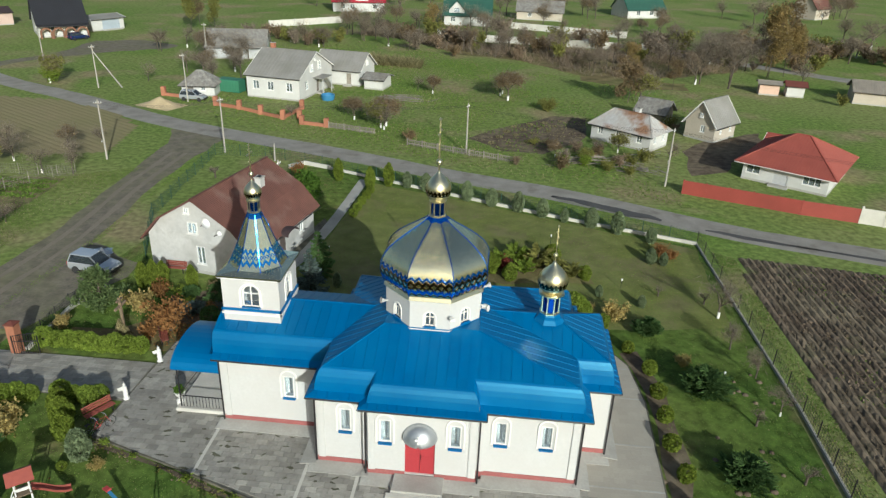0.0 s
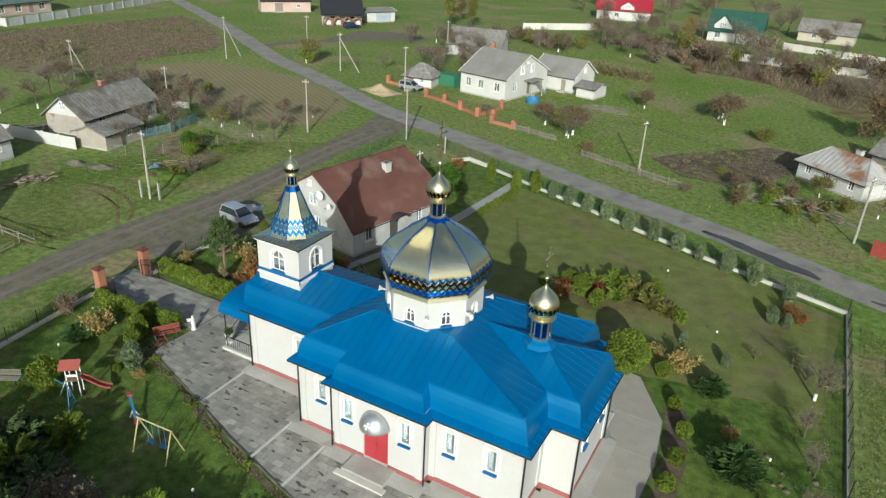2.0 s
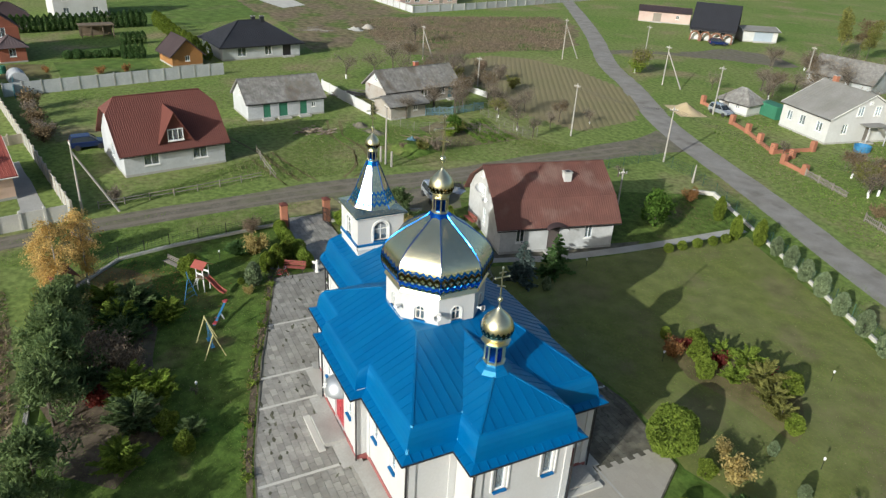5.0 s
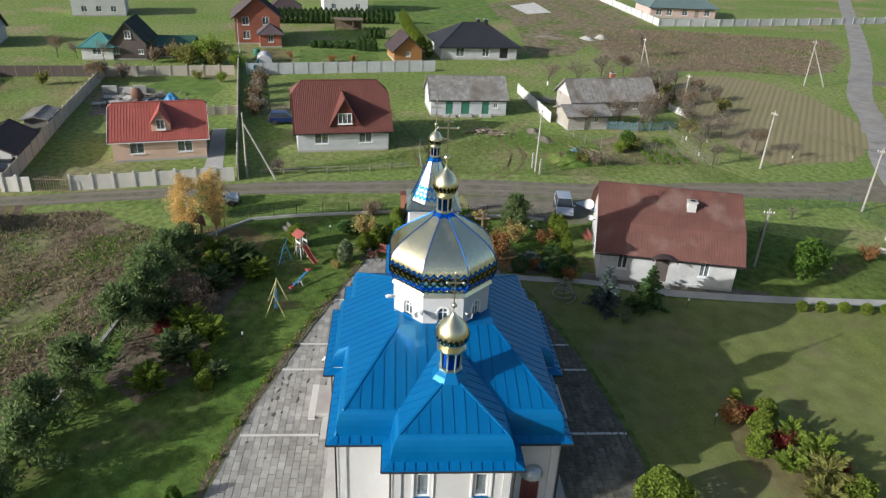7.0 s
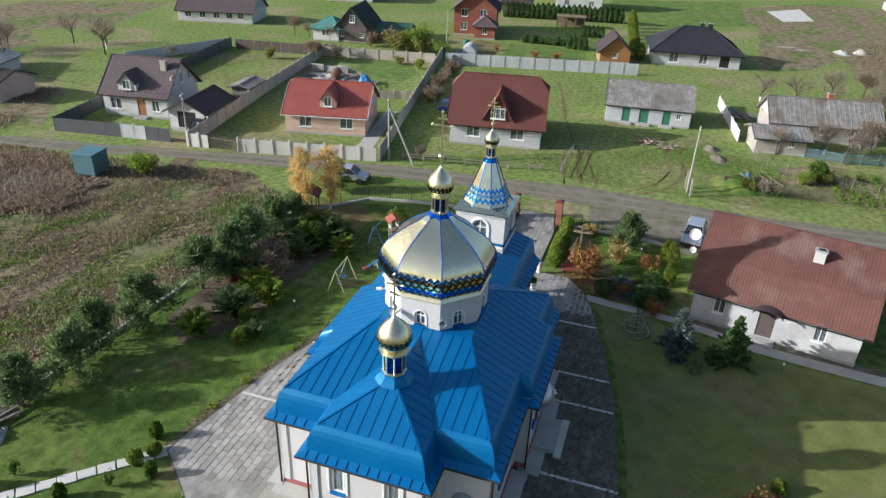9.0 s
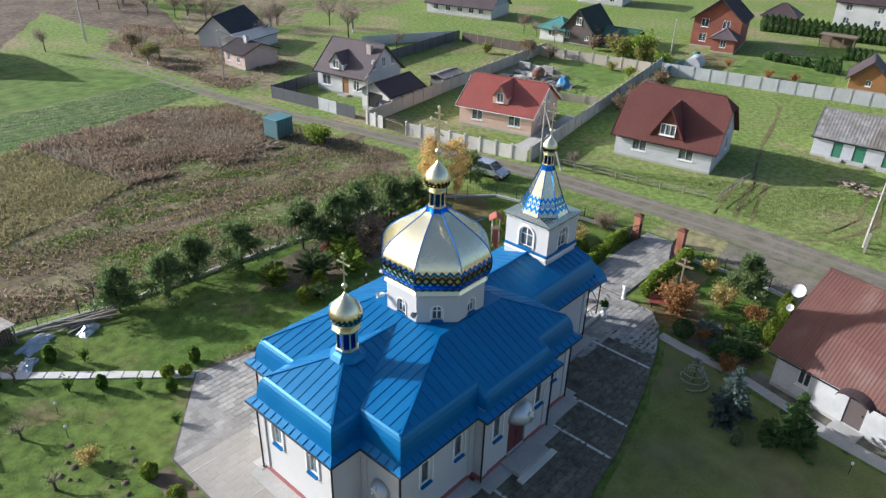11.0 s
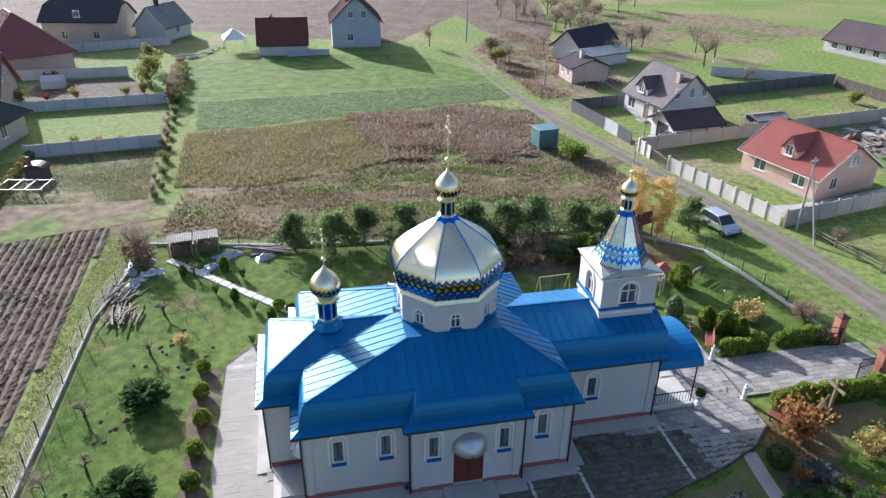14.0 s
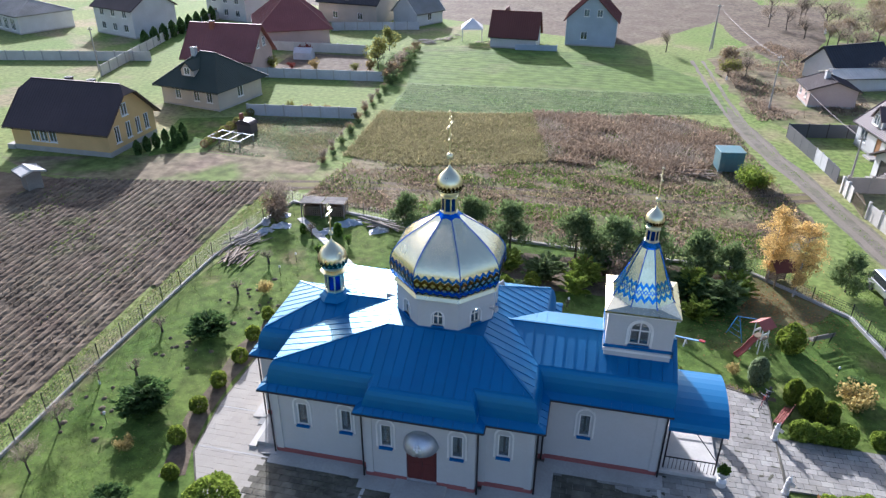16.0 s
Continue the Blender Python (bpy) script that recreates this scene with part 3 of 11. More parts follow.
R = 1400.0
sheet("ground", "patchy autumn grassland round the village", "ground", [(-R, -R), (R, -R), (R, R), (-R, R)], 0.0, M["meadow"])
sheet("lawn", "mown green church lawn with worn brownish patches", "lawn", [(-30, 10), (-30.5, -1), (-28, -14), (-24, -22.5), (-8, -21.5), (8, -23.5), (20.5, -26.5), (22.6, -10), (22.8, 10), (22.0, 28), (0, 36.0), (-16, 43), (-21, 44), (-28, 28)], 0.008, M["lawn"])
sheet("north_lawn", "olive worn grass north of the church", "lawn", [(-17.0, 7.2), (-9.2, 9.6), (-3.9, 10.9), (4.5, 12.1), (10.6, 11.0), (21.5, 13), (22.0, 27.5), (12, 31.0), (0, 35.6), (-11.0, 39.6), (-12.0, 33), (-12.4, 26), (-13.3, 18), (-14.6, 13)], 0.014, M["worn_lawn"], rough_edge=0.5)
furrows("ploughed_field", "dark ploughed vegetable field with straight ridges", [(25.6, 26.0), (25.2, -30), (47, -26), (52, -8), (52, 22.5)], 0.012, M["furrow_soil"], 92.0, 0.66, 0.15)
sheet("ploughed_field_2", "dark soil beyond the ridges", "field", [(52, -8), (47, -26), (60, -27), (95, 2), (95, 12), (52, 22.5)], 0.012, M["furrow_soil"], rough_edge=0.8)
furrows("stubble_field", "pale harvested field with faint rows", [(-45.5, 44.5), (-53.4, 42.0), (-67.5, 43.6), (-79, 42), (-92, 51), (-94, 58), (-90, 63.5), (-80, 67.5), (-66, 67.0), (-54.5, 62.5), (-47.5, 55.5)], 0.01, M["stubble"], 150.0, 0.9, 0.045)
sheet("weed_field", "wild brown weed field", "field", [(20.5, -27.5), (8, -24.5), (-8, -22.5), (-24, -24), (-28, -30), (-25, -52), (-24.5, -60), (-18, -64), (20, -56), (19.5, -37)], 0.01, M["weeds"], rough_edge=1.5)
sheet("reed_field", "tall dry straw-coloured grass", "field", [(19.0, -38), (20, -55), (2, -60), (0, -44), (6, -37)], 0.016, M["stubble"], rough_edge=1.2)
sheet("cabbage_field", "rows of grey-green cabbage", "field", [(20.3, -56.5), (21.5, -72), (-24.5, -76), (-25.5, -66)], 0.014, M["cabbage"], rough_edge=0.6)
furrows("cabbage_rows", "low rows of grey-green cabbage leaves", [(20, -58.5), (21, -71), (-23, -75), (-24, -67)], 0.02, M["cabbage"], 175.0, 1.1, 0.09)
sheet("crop_field", "bright green winter crop", "field", [(21.5, -72), (27, -98), (10, -100), (-14, -99), (-22, -85), (-24.5, -76)], 0.012, M["crop"], rough_edge=0.4)
furrows("crop_rows", "faint sowing lines in the green crop", [(21, -74), (26, -96), (10, -98), (-13, -97), (-21, -85), (-23.5, -78)], 0.015, M["crop"], 176.0, 1.5, 0.05, kind="stuff")
sheet("far_soil", "dark ploughland far behind the houses", "field", [(40, -132), (-12, -108), (-20, -120), (-45, -160), (-40, -260), (160, -260), (120, -150)], 0.01, M["soil"], rough_edge=0.8)
sheet("garden_bed", "bare dark vegetable bed", "field", [(-1.6, 60), (2.1, 65.8), (11.5, 75.4), (15.6, 74.8), (15.3, 64.8), (12.5, 59.8), (8.5, 54.8), (3.3, 55.0)], 0.01, M["soil"], rough_edge=0.6)
sheet("east_bed", "frost-pale plot of rough grass", "field", [(36.6, -37.0), (36.9, -50.6), (24.0, -52.2), (22.5, -36.0)], 0.01, M["weeds"], rough_edge=0.6)
sheet("field_edge", "trodden brown strip between the plough and the plots", "field", [(50, -26.5), (36, -27.6), (25.2, -30.6), (21.4, -28.5), (22.0, -36.0), (36.8, -36.8), (44, -34.0), (58, -30)], 0.009, M["weeds"], rough_edge=0.8)
sheet("east_lawn", "dark green mown lawn beside the yellow house", "lawn", [(46, -47.5), (38.6, -50), (37.6, -38), (42, -34)], 0.011, M["lawn"])
sheet("east_plot", "brown dug garden plot between two walls", "field", [(46.5, -74.0), (46, -87.0), (33, -87.6), (27.4, -74.2)], 0.01, M["soil"], rough_edge=0.6)
sheet("heath", "rough brown heath of dry grass", "field", [(-96, 50), (-100, 40), (-118, 40), (-140, 44), (-143, 66), (-137, 104), (-120, 98), (-101, 84), (-95, 74), (-98, 62)], 0.008, M["weeds"], rough_edge=2.0)
sheet("heath_2", "rough brown roadside heath", "field", [(-31, -61), (-44, -70), (-47, -97), (-39, -121), (-25.5, -100), (-27.5, -66)], 0.009, M["weeds"], rough_edge=0.8)
sheet("heath_3", "rough brown heath behind the fenced plots", "field", [(-63, -138), (-98, -130), (-110, -104), (-82, -97), (-62, -118)], 0.009, M["weeds"], rough_edge=1.0)
sheet("heath_4", "wide brown heath beyond the dark-roofed bungalow", "field", [(-198, 44), (-170, 17), (-150, 26), (-136, 26), (-104, 24), (-106, 31), (-124, 42), (-128, 60), (-126, 74), (-152, 62), (-196, 62)], 0.007, M["weeds"], rough_edge=1.0)
sheet("far_crop", "bright green crop behind the dark-roofed bungalow", "field", [(-174, -9), (-188, 24), (-149, 24), (-138, 8), (-143, -9)], 0.01, M["crop"], rough_edge=0.8)
sheet("yard", "bare yard before the far house", "yard", [(-88.5, 103.0), (-90, 118.7), (-80, 123.0), (-70, 119.5), (-70, 114), (-77.5, 109.6), (-83, 101.8)], 0.012, M["dirt"], rough_edge=1.2)
ribbon("yard_lane", "grey gravel lane to the far yard", "road", [(-90.5, 82.5), (-92.0, 88.2), (-90.0, 95.7), (-84.5, 103.7), (-77.0, 115.5)], 3.4, 0.022, M["dirt"], 0.3)
sheet("shrub_bed", "dark leaf-strewn soil under the south hedge", "bed", [(-19, -20.8), (-18.4, -15.4), (-15, -14.6), (-11.5, -14.8), (-8, -15.2), (-4, -15.2), (-1.6, -16), (-0.5, -18), (-2, -20.8), (-9, -21.2)], 0.016, M["soil"], rough_edge=1.2)
sheet("leaf_bed", "ground under the birches covered with orange leaves", "bed", [(-26, -17.2), (-22.5, -13.6), (-18.6, -14.6), (-18.4, -20.6), (-24, -21.2)], 0.017, M["litter"], rough_edge=1.0)
sheet("far_plough", "dark ploughed strip beside the lane", "field", [(-31.5, -150), (-32, -126), (-36.5, -100.5), (-43.5, -106), (-50, -122), (-60, -165), (-40, -165)], 0.0135, M["soil"], rough_edge=0.6)
sheet("heath_5", "brown rough grass among scattered trees", "field", [(-47, -94), (-66, -97), (-76, -110), (-62, -119), (-52, -121), (-46, -107)], 0.0055, M["weeds"], rough_edge=0.8)
sheet("north_bed", "dark soil of the shrub bed in the lawn", "bed", [(0.2, 18.2), (4, 17.2), (8, 18.6), (11.6, 18.6), (11.2, 20.4), (8.6, 23.2), (5, 23.0), (1.5, 21.4)], 0.019, M["litter"], rough_edge=0.5)
sheet("apron", "grey gravelled parking apron beside the parish house", "yard", [(-34.5, 20.5), (-31.0, 18.8), (-27.2, 15.8), (-26.9, 13.8), (-28.4, 10.6), (-30.2, 5.2), (-34.5, 4.5), (-35.2, 12)], 0.0225, M["dirt"], rough_edge=0.7)
SCRUB = [(-35.2, 147.0), (-22.3, 143.3), (-7.7, 125.3), (4.1, 122.7), (10.5, 117.3), (17.0, 109.6), (25.7, 107.0), (38.3, 113.0), (51.7, 121.2), (60, 150), (44, 146), (26.8, 141.5), (7.6, 142.0), (-6.2, 144.8), (-17.9, 154.0), (-33.1, 172.0)]
sheet("leaf_strip", "rust-brown strip of fallen leaves beside the scrub", "field", [(17.6, 110.5), (25.5, 107.5), (37, 106), (37.0, 99.6), (25.3, 99.0), (17.7, 103.8)], 0.0125, M["litter"], rough_edge=1.2)
sheet("scrub_ground", "leaf-strewn brown ground under bare scrub", "field", SCRUB, 0.011, M["litter"], rough_edge=1.0)
sheet("house_yard", "dark bare soil yard between two small houses", "yard", [(27.4, 59.4), (31.8, 65.4), (37.2, 69.1), (41.0, 72.1), (39.4, 64.6), (32.9, 55.9), (31.6, 51.8), (26.5, 49.6)], 0.012, M["soil"], rough_edge=0.8)
ROAD = [(-300, 202), (-240, 168), (-175, 132), (-143, 114.5), (-110, 95.5), (-95, 86), (-79.5, 76.5), (-66, 70.3), (-55.7, 64.8), (-40.6, 57.4), (-17.5, 49.5), (-2.6, 43.8), (10.5, 39.5), (26.8, 32.1), (39.8, 28.4), (70, 20.0), (160, -2)]
ribbon("road", "worn grey asphalt village road", "road", ROAD, 4.1, 0.03, M["asphalt"], 0.22, 0.03)
ribbon("road_patch", "dark resurfaced strip along the asphalt", "road", [(9.0, 39.2, 0.5), (11, 38.3, 1.3), (14, 36.9, 0.9), (17, 35.4, 1.5), (20, 34.0, 0.6)], 1.3, 0.062, M["patch"], 0.9)
ribbon("road_patch_2", "dark resurfaced strip along the asphalt", "road", [(24, 32.2, 0.4), (27.5, 31.0, 1.2), (33, 29.4, 0.8), (40, 27.6, 0.9)], 1.0, 0.062, M["patch"], 0.8)
ribbon("dirt_road", "rutted grey-brown earth road", "road", [(-37.5, 56, 10), (-37, 49.5, 6), (-36.6, 34, 4.2), (-35.4, 20, 4.6), (-36.0, 6, 4.4), (-35.3, -8, 3.4), (-33.8, -20, 2.9), (-30.2, -38, 2.6), (-26.6, -56, 2.2), (-25.2, -66, 1.2), (-24.9, -70, 0.3)], 4.0, 0.018, M["dirt"], 0.5)
for n, off in enumerate((-0.85, 0.85)):
    ribbon("wheel_track", "worn wheel track of the earth road", "road", [(-36.8 + off, 46), (-36.6 + off, 34), (-35.4 + off, 20), (-36.0 + off, 6), (-35.3 + off, -8), (-33.8 + off, -20), (-30.2 + off, -38), (-25.7 + off, -60), (-23.5 + off, -98)], 0.55, 0.03, M["track"], 0.25)
ribbon("far_road", "grey asphalt lane far off", "road", [(20, 160), (62, 127), (79, 115), (130, 84)], 5.0, 0.03, M["asphalt"])
ribbon("field_track", "rough track through the weeds", "path", [(25, -29.6), (15.6, -31.6), (2.7, -33.2), (-5.6, -33.8), (-15, -35.4), (-22, -36.6), (-29, -39)], 2.6, 0.02, M["litter"], 0.6)
for n, off in enumerate((-0.8, 0.8)):
    ribbon("wheel_rut", "dark muddy wheel rut across the weed field", "road", [(25, -29.6 + off), (15.6, -31.6 + off), (2.7, -33.2 + off), (-5.6, -33.8 + off), (-15, -35.4 + off), (-22, -36.6 + off), (-29, -39 + off)], 0.5, 0.028, M["soil"], 0.35)
ribbon("front_path", "narrow pale concrete path", "path", [(-14.6, 16.8), (-14.0, 18.6), (-13.1, 26), (-12.7, 33), (-12.4, 40.5)], 1.1, 0.035, M["concrete"], 0.05)
ribbon("front_path_2", "narrow paved path to the parish house", "path", [(-16.3, 6.8), (-16.0, 8.8), (-15.8, 11), (-15.5, 13.4), (-14.6, 16.8)], 0.85, 0.036, M["concrete"], 0.05)
sheet("house_apron", "grey paved apron before the parish house", "pavement", [(-15.7, 12.9), (-17.2, 13.5), (-15.4, 21.8), (-14.0, 28.6), (-13.0, 27), (-14.2, 18.2)], 0.03, M["shaded_mossy_paver"])
sheet("front_bed", "dark soil of the evergreen bed before the parish house", "bed", [(-17.2, 6.8), (-19.4, 7.6), (-20.8, 9.2), (-22.0, 11.5), (-18.3, 13.3), (-16.6, 12.4), (-16.6, 9.8)], 0.018, M["soil"], rough_edge=0.4)
ribbon("worn_strip", "bare bed along the pavement edge", "bed", [(13.9, -6.6), (14.2, -3), (14.2, 4), (13.0, 8.5)], 1.3, 0.02, M["soil"], 0.4)
ribbon("worn_strip_2", "mossy earth edge of the pavement", "bed", [(-19.6, -5.2), (-14.4, -6.7), (-8.4, -8.9), (0.7, -11.3), (8.4, -12.7)], 0.32, 0.02, M["soil"], 0.3)
# pavement bed under the pavers
PLAZA = [(-19.0, -5.0), (-14.4, -6.4), (-8.4, -8.5), (0.7, -11.0), (8.4, -12.4), (13.1, -6.8), (13.2, -1.6), (13.3, 2.7), (12.75, 6.7), (10.3, 10.6), (4.5, 11.6), (-3.9, 10.4), (-9.2, 9.1), (-14.5, 7.5), (-17.0, 6.4), (-18.6, 5.0)]
sheet("pavement", "grey concrete paver yard round the church with mossy joints", "pavement", PLAZA, 0.07, M["joint"])
sheet("gate_path", "grey paver path from the gate", "pavement", [(-30.2, -1.5), (-18.8, -1.7), (-18.8, 2.4), (-30.0, 2.4)], 0.06, M["joint"])
s = Soup()
for i in range(len(PLAZA)):
    p, q = Vector(PLAZA[i]), Vector(PLAZA[(i + 1) % len(PLAZA)])
    s.beam((p.x, p.y, 0.05), (q.x, q.y, 0.05), 0.09, 0.16)
tagged(part("kerb", s.data(), M["shaded_mossy_paver"]), "concrete edging of the paved yard", "kerb", kind="structure")

# ---- the church ----


def spandrels(s, a, b, u, top, r, th):
    """Fills the upper corners of an opening so that it ends in a round arch."""
    m = on_wall(a, b, u, top - r)
    for side in (-1, 1):
        arc = [(side * r * math.cos(k * math.pi / 12), r * math.sin(k * math.pi / 12)) for k in range(7)]
        flat = arc + [(side * r, r)]
        k = len(flat)
        v = [m @ Vector((x, d, z)) for d in (0.0, th) for x, z in flat]
        f = [tuple(range(k)), tuple(range(k, 2 * k))[::-1]] + [(i, (i + 1) % k, (i + 1) % k + k, i + k) for i in range(k)]
        s.add(v, f if side > 0 else [g[::-1] for g in f])


def arch_band(m, w, h, band=0.12, out=0.07, legs=True):
    """A moulding round an opening w wide whose arch springs at h."""
    r = w / 2
    line = [(-r, 0.0)] if legs else []
    line += [(-r * math.cos(k * math.pi / 10), h + r * math.sin(k * math.pi / 10)) for k in range(11)]
    line += [(r, 0.0)] if legs else []
    wide = [(-r - band, 0.0)] if legs else []
    wide += [(-(r + band) * math.cos(k * math.pi / 10), h + (r + band) * math.sin(k * math.pi / 10)) for k in range(11)]
    wide += [(r + band, 0.0)] if legs else []
    n = len(line)
    v = [m @ Vector((x, d, z)) for d in (-out, 0.0) for ring in (line, wide) for x, z in ring]
    f = []
    for i in range(n - 1):
        f += [(i, i + 1, n + i + 1, n + i)[::-1], (i, i + 1, 2 * n + i + 1, 2 * n + i), (n + i, n + i + 1, 3 * n + i + 1, 3 * n + i)[::-1]]
    f += [(0, n, 3 * n, 2 * n), (n - 1, 2 * n - 1, 4 * n - 1, 3 * n - 1)[::-1]]
    return v, f


def arch_window(parent, m, w, h, th):
    """A white cross-barred window with a round head; h is its whole height."""
    r, spring = w / 2, h - w / 2
    win = part("window", arch_band(m @ pose(0, 0.13, 0), w - 0.14, spring, 0.07, 0.06), M["white"], parent)
    part("glazing_bar", moved(Soup().box((-0.03, 0.07, 0), (0.03, 0.12, h - 0.05)).box((-r + 0.06, 0.075, spring - 0.06), (r - 0.06, 0.115, spring)).box((-r + 0.06, 0.07, 0), (r - 0.06, 0.12, 0.06)), m), M["white"], win)
    arc = [(-r + 0.04, 0.02), (r - 0.04, 0.02)] + [((r - 0.04) * math.cos(k * math.pi / 10), spring + (r - 0.04) * math.sin(k * math.pi / 10)) for k in range(11)]
    pane = part("pane", ([m @ Vector((x, 0.1, z)) for x, z in arc], [tuple(range(len(arc)))]), M["glass"], win)
    pane.visible_shadow = False
    part("sill", moved(Soup().box((-r - 0.05, -0.08, -0.07), (r + 0.05, 0.12, 0.0)), m), M["blue_trim"], win)


def onion(parent, x, y, z, r, tall, sides=20):
    """A gilded onion with its collar, finial ball and three-barred cross."""
    k = tall
    part("onion", Soup().lathe([(0.60 * r, z), (0.66 * r, z + 0.02 * k), (0.86 * r, z + 0.12 * k), (0.97 * r, z + 0.23 * k), (r, z + 0.34 * k), (0.97 * r, z + 0.46 * k), (0.87 * r, z + 0.57 * k), (0.70 * r, z + 0.67 * k), (0.47 * r, z + 0.77 * k), (0.25 * r, z + 0.86 * k), (0.11 * r, z + 0.94 * k), (0.05 * r, z + k)], sides, at=(x, y)).data(), M["gold"], parent, "polished gold onion cupola", smooth=True)
    wave = Soup()
    v, f, m = [], [], 2 * sides
    for i in range(m):
        a = 6.28319 * i / m
        for rr, zz in ((0.945, 0.19), (1.022, 0.40) if i % 2 else (1.022, 0.31)):
            v.append((x + rr * r * math.cos(a), y + rr * r * math.sin(a), z + zz * k))
        f.append((2 * i, 2 * ((i + 1) % m), 2 * ((i + 1) % m) + 1, 2 * i + 1))
    wave.add(v, f)
    part("scalloped_band", wave.data(), M["dark_reflection_gold"], parent, "dark gold scalloped band")


def cross(parent, x, y, z, tall):
    """Stem, finial ball and a three-barred cross whose arms point along y."""
    ball = 0.085 * tall
    part("finial_stem", Soup().tube([(x, y, z - 0.06), (x, y, z + 0.17 * tall)], 0.02 * tall, 6).data(), M["gold"], parent)
    z += 0.13 * tall
    part("finial_ball", Soup().lathe([(ball * math.sin(k * math.pi / 8) + 0.002, z + ball - ball * math.cos(k * math.pi / 8)) for k in range(9)], 12, at=(x, y)).data(), M["gold"], parent, smooth=True)
    z, w = z + 2 * ball - 0.02, 0.035 * tall
    s = Soup().box((x - w / 2, y - w / 2, z), (x + w / 2, y + w / 2, z + tall))
    s.box((x - w / 2, y - 0.24 * tall, z + 0.66 * tall), (x + w / 2, y + 0.24 * tall, z + 0.66 * tall + w))
    s.box((x - w / 2, y - 0.12 * tall, z + 0.82 * tall), (x + w / 2, y + 0.12 * tall, z + 0.82 * tall + w))
    s.beam((x, y - 0.14 * tall, z + 0.42 * tall), (x, y + 0.14 * tall, z + 0.34 * tall), w)
    for dy, dz in ((-0.24, 0.68), (0.24, 0.68), (0, 1.0)):
        s.lathe([(0.004, z + (dz - 0.045) * tall), (0.045 * tall, z + dz * tall), (0.004, z + (dz + 0.045) * tall)], 6, at=(x, y + dy * tall))
    part("cross", s.data(), M["gold"], parent, "gilded three-barred cross")


def lantern(parent, x, y, z0, z1, r):
    """An eight-sided neck with blue mirror lights between gold posts."""
    part("lantern", Soup().lathe([(r * 0.9, z0), (r * 0.9, z1)], 8, radians(22.5), (x, y)).data(), M["night_metal"], parent, "dark mirror blue lantern panels")
    for k in range(8):
        a = radians(22.5 + 45 * k)
        p = (x + r * math.cos(a), y + r * math.sin(a))
        part("lantern_post", Soup().tube([(*p, z0), (*p, z1)], 0.1 * r, 6).data(), M["gold"], parent)
    for z in (z0, z1 - 0.02):
        part("ring", Soup().lathe([(r * 1.08, z - 0.03), (r * 1.2, z), (r * 1.2, z + 0.05), (r * 1.05, z + 0.09)], 8, radians(22.5), (x, y)).data(), M["gold"], parent)


def facet_zigzag(k, profile, z, amp, thick, teeth, at):
    """A zigzag strip across facet k of an eight-sided body of revolution."""

    def radius(h):
        for (r0, h0), (r1, h1) in zip(profile, profile[1:]):
            if h0 <= h <= h1:
                return r0 + (r1 - r0) * (h - h0) / (h1 - h0)
        return profile[-1][0]

    a = radians(45 * k)
    n, t = Vector((math.cos(a), math.sin(a))), Vector((-math.sin(a), math.cos(a)))
    v, f = [], []
    steps = 2 * teeth
    for i in range(steps + 1):
        mid = z + (amp if i % 2 else -amp)
        for h in (mid - thick / 2, mid + thick / 2):
            r = radius(h)
            u = (i / steps - 0.5) * 2 * r * math.tan(radians(22.5))
            for d in (0.004, 0.022):
                p = n * (r + d) + t * u
                v.append((at[0] + p.x, at[1] + p.y, h))
    for i in range(steps):
        j = 4 * i
        f += [(j + 1, j + 5, j + 7, j + 3), (j, j + 4, j + 5, j + 1), (j + 3, j + 7, j + 6, j + 2)]
    return v, f


def facet_laps(k, profile, z0, z1, pitch, at):
    """Thin slanting laps between the small gilded sheets of facet k."""

    def radius(h):
        for (r0, h0), (r1, h1) in zip(profile, profile[1:]):
            if h0 <= h <= h1:
                return r0 + (r1 - r0) * (h - h0) / (h1 - h0)
        return profile[-1][0]

    a = radians(45 * k)
    n, t = Vector((math.cos(a), math.sin(a))), Vector((-math.sin(a), math.cos(a)))
    v, f = [], []
    lean, c = 0.85, -4.0
    while c < 4.0:
        line = []
        for i in range(25):
            h = z0 + (z1 - z0) * i / 24
            r = radius(h)
            u = c + lean * (h - z0) * (1.0 + 0.9 * (h - z0) / (z1 - z0))
            if abs(u) < r * math.tan(radians(22.5)) - 0.03:
                line.append((u, r, h))
        if len(line) > 1:
            b = len(v)
            for u, r, h in line:
                for du, d in ((-0.010, 0.001), (0.0, 0.011), (0.010, 0.001)):
                    p = n * (r + d) + t * (u + du)
                    v.append((at[0] + p.x, at[1] + p.y, h))
            for i in range(len(line) - 1):
                j = b + 3 * i
                f += [(j, j + 1, j + 4, j + 3), (j + 1, j + 2, j + 5, j + 4)]
        c += pitch
    return v, f


def faceted(parent, name, profile, at, mat, rib_r):
    """Eight curved facets, each a part, with a blue rib on every edge. Radii are to the facets' middles."""
    wide = 1 / math.cos(radians(22.5))
    made = []
    for k in range(8):
        a0, a1 = radians(45 * k - 22.5), radians(45 * k + 22.5)
        v = [(at[0] + r * wide * math.cos(a), at[1] + r * wide * math.sin(a), z) for r, z in profile for a in (a0, a1)]
        made.append(part(name, (v, [(2 * i, 2 * i + 1, 2 * i + 3, 2 * i + 2) for i in range(len(profile) - 1)]), mat, parent, smooth=True))
        line = [(at[0] + (r * wide + 0.01) * math.cos(a0), at[1] + (r * wide + 0.01) * math.sin(a0), z) for r, z in profile]
        part("rib", Soup().tube(line, rib_r, 6).data(), M["blue_metal"], parent, "mirror blue rib")
    return made


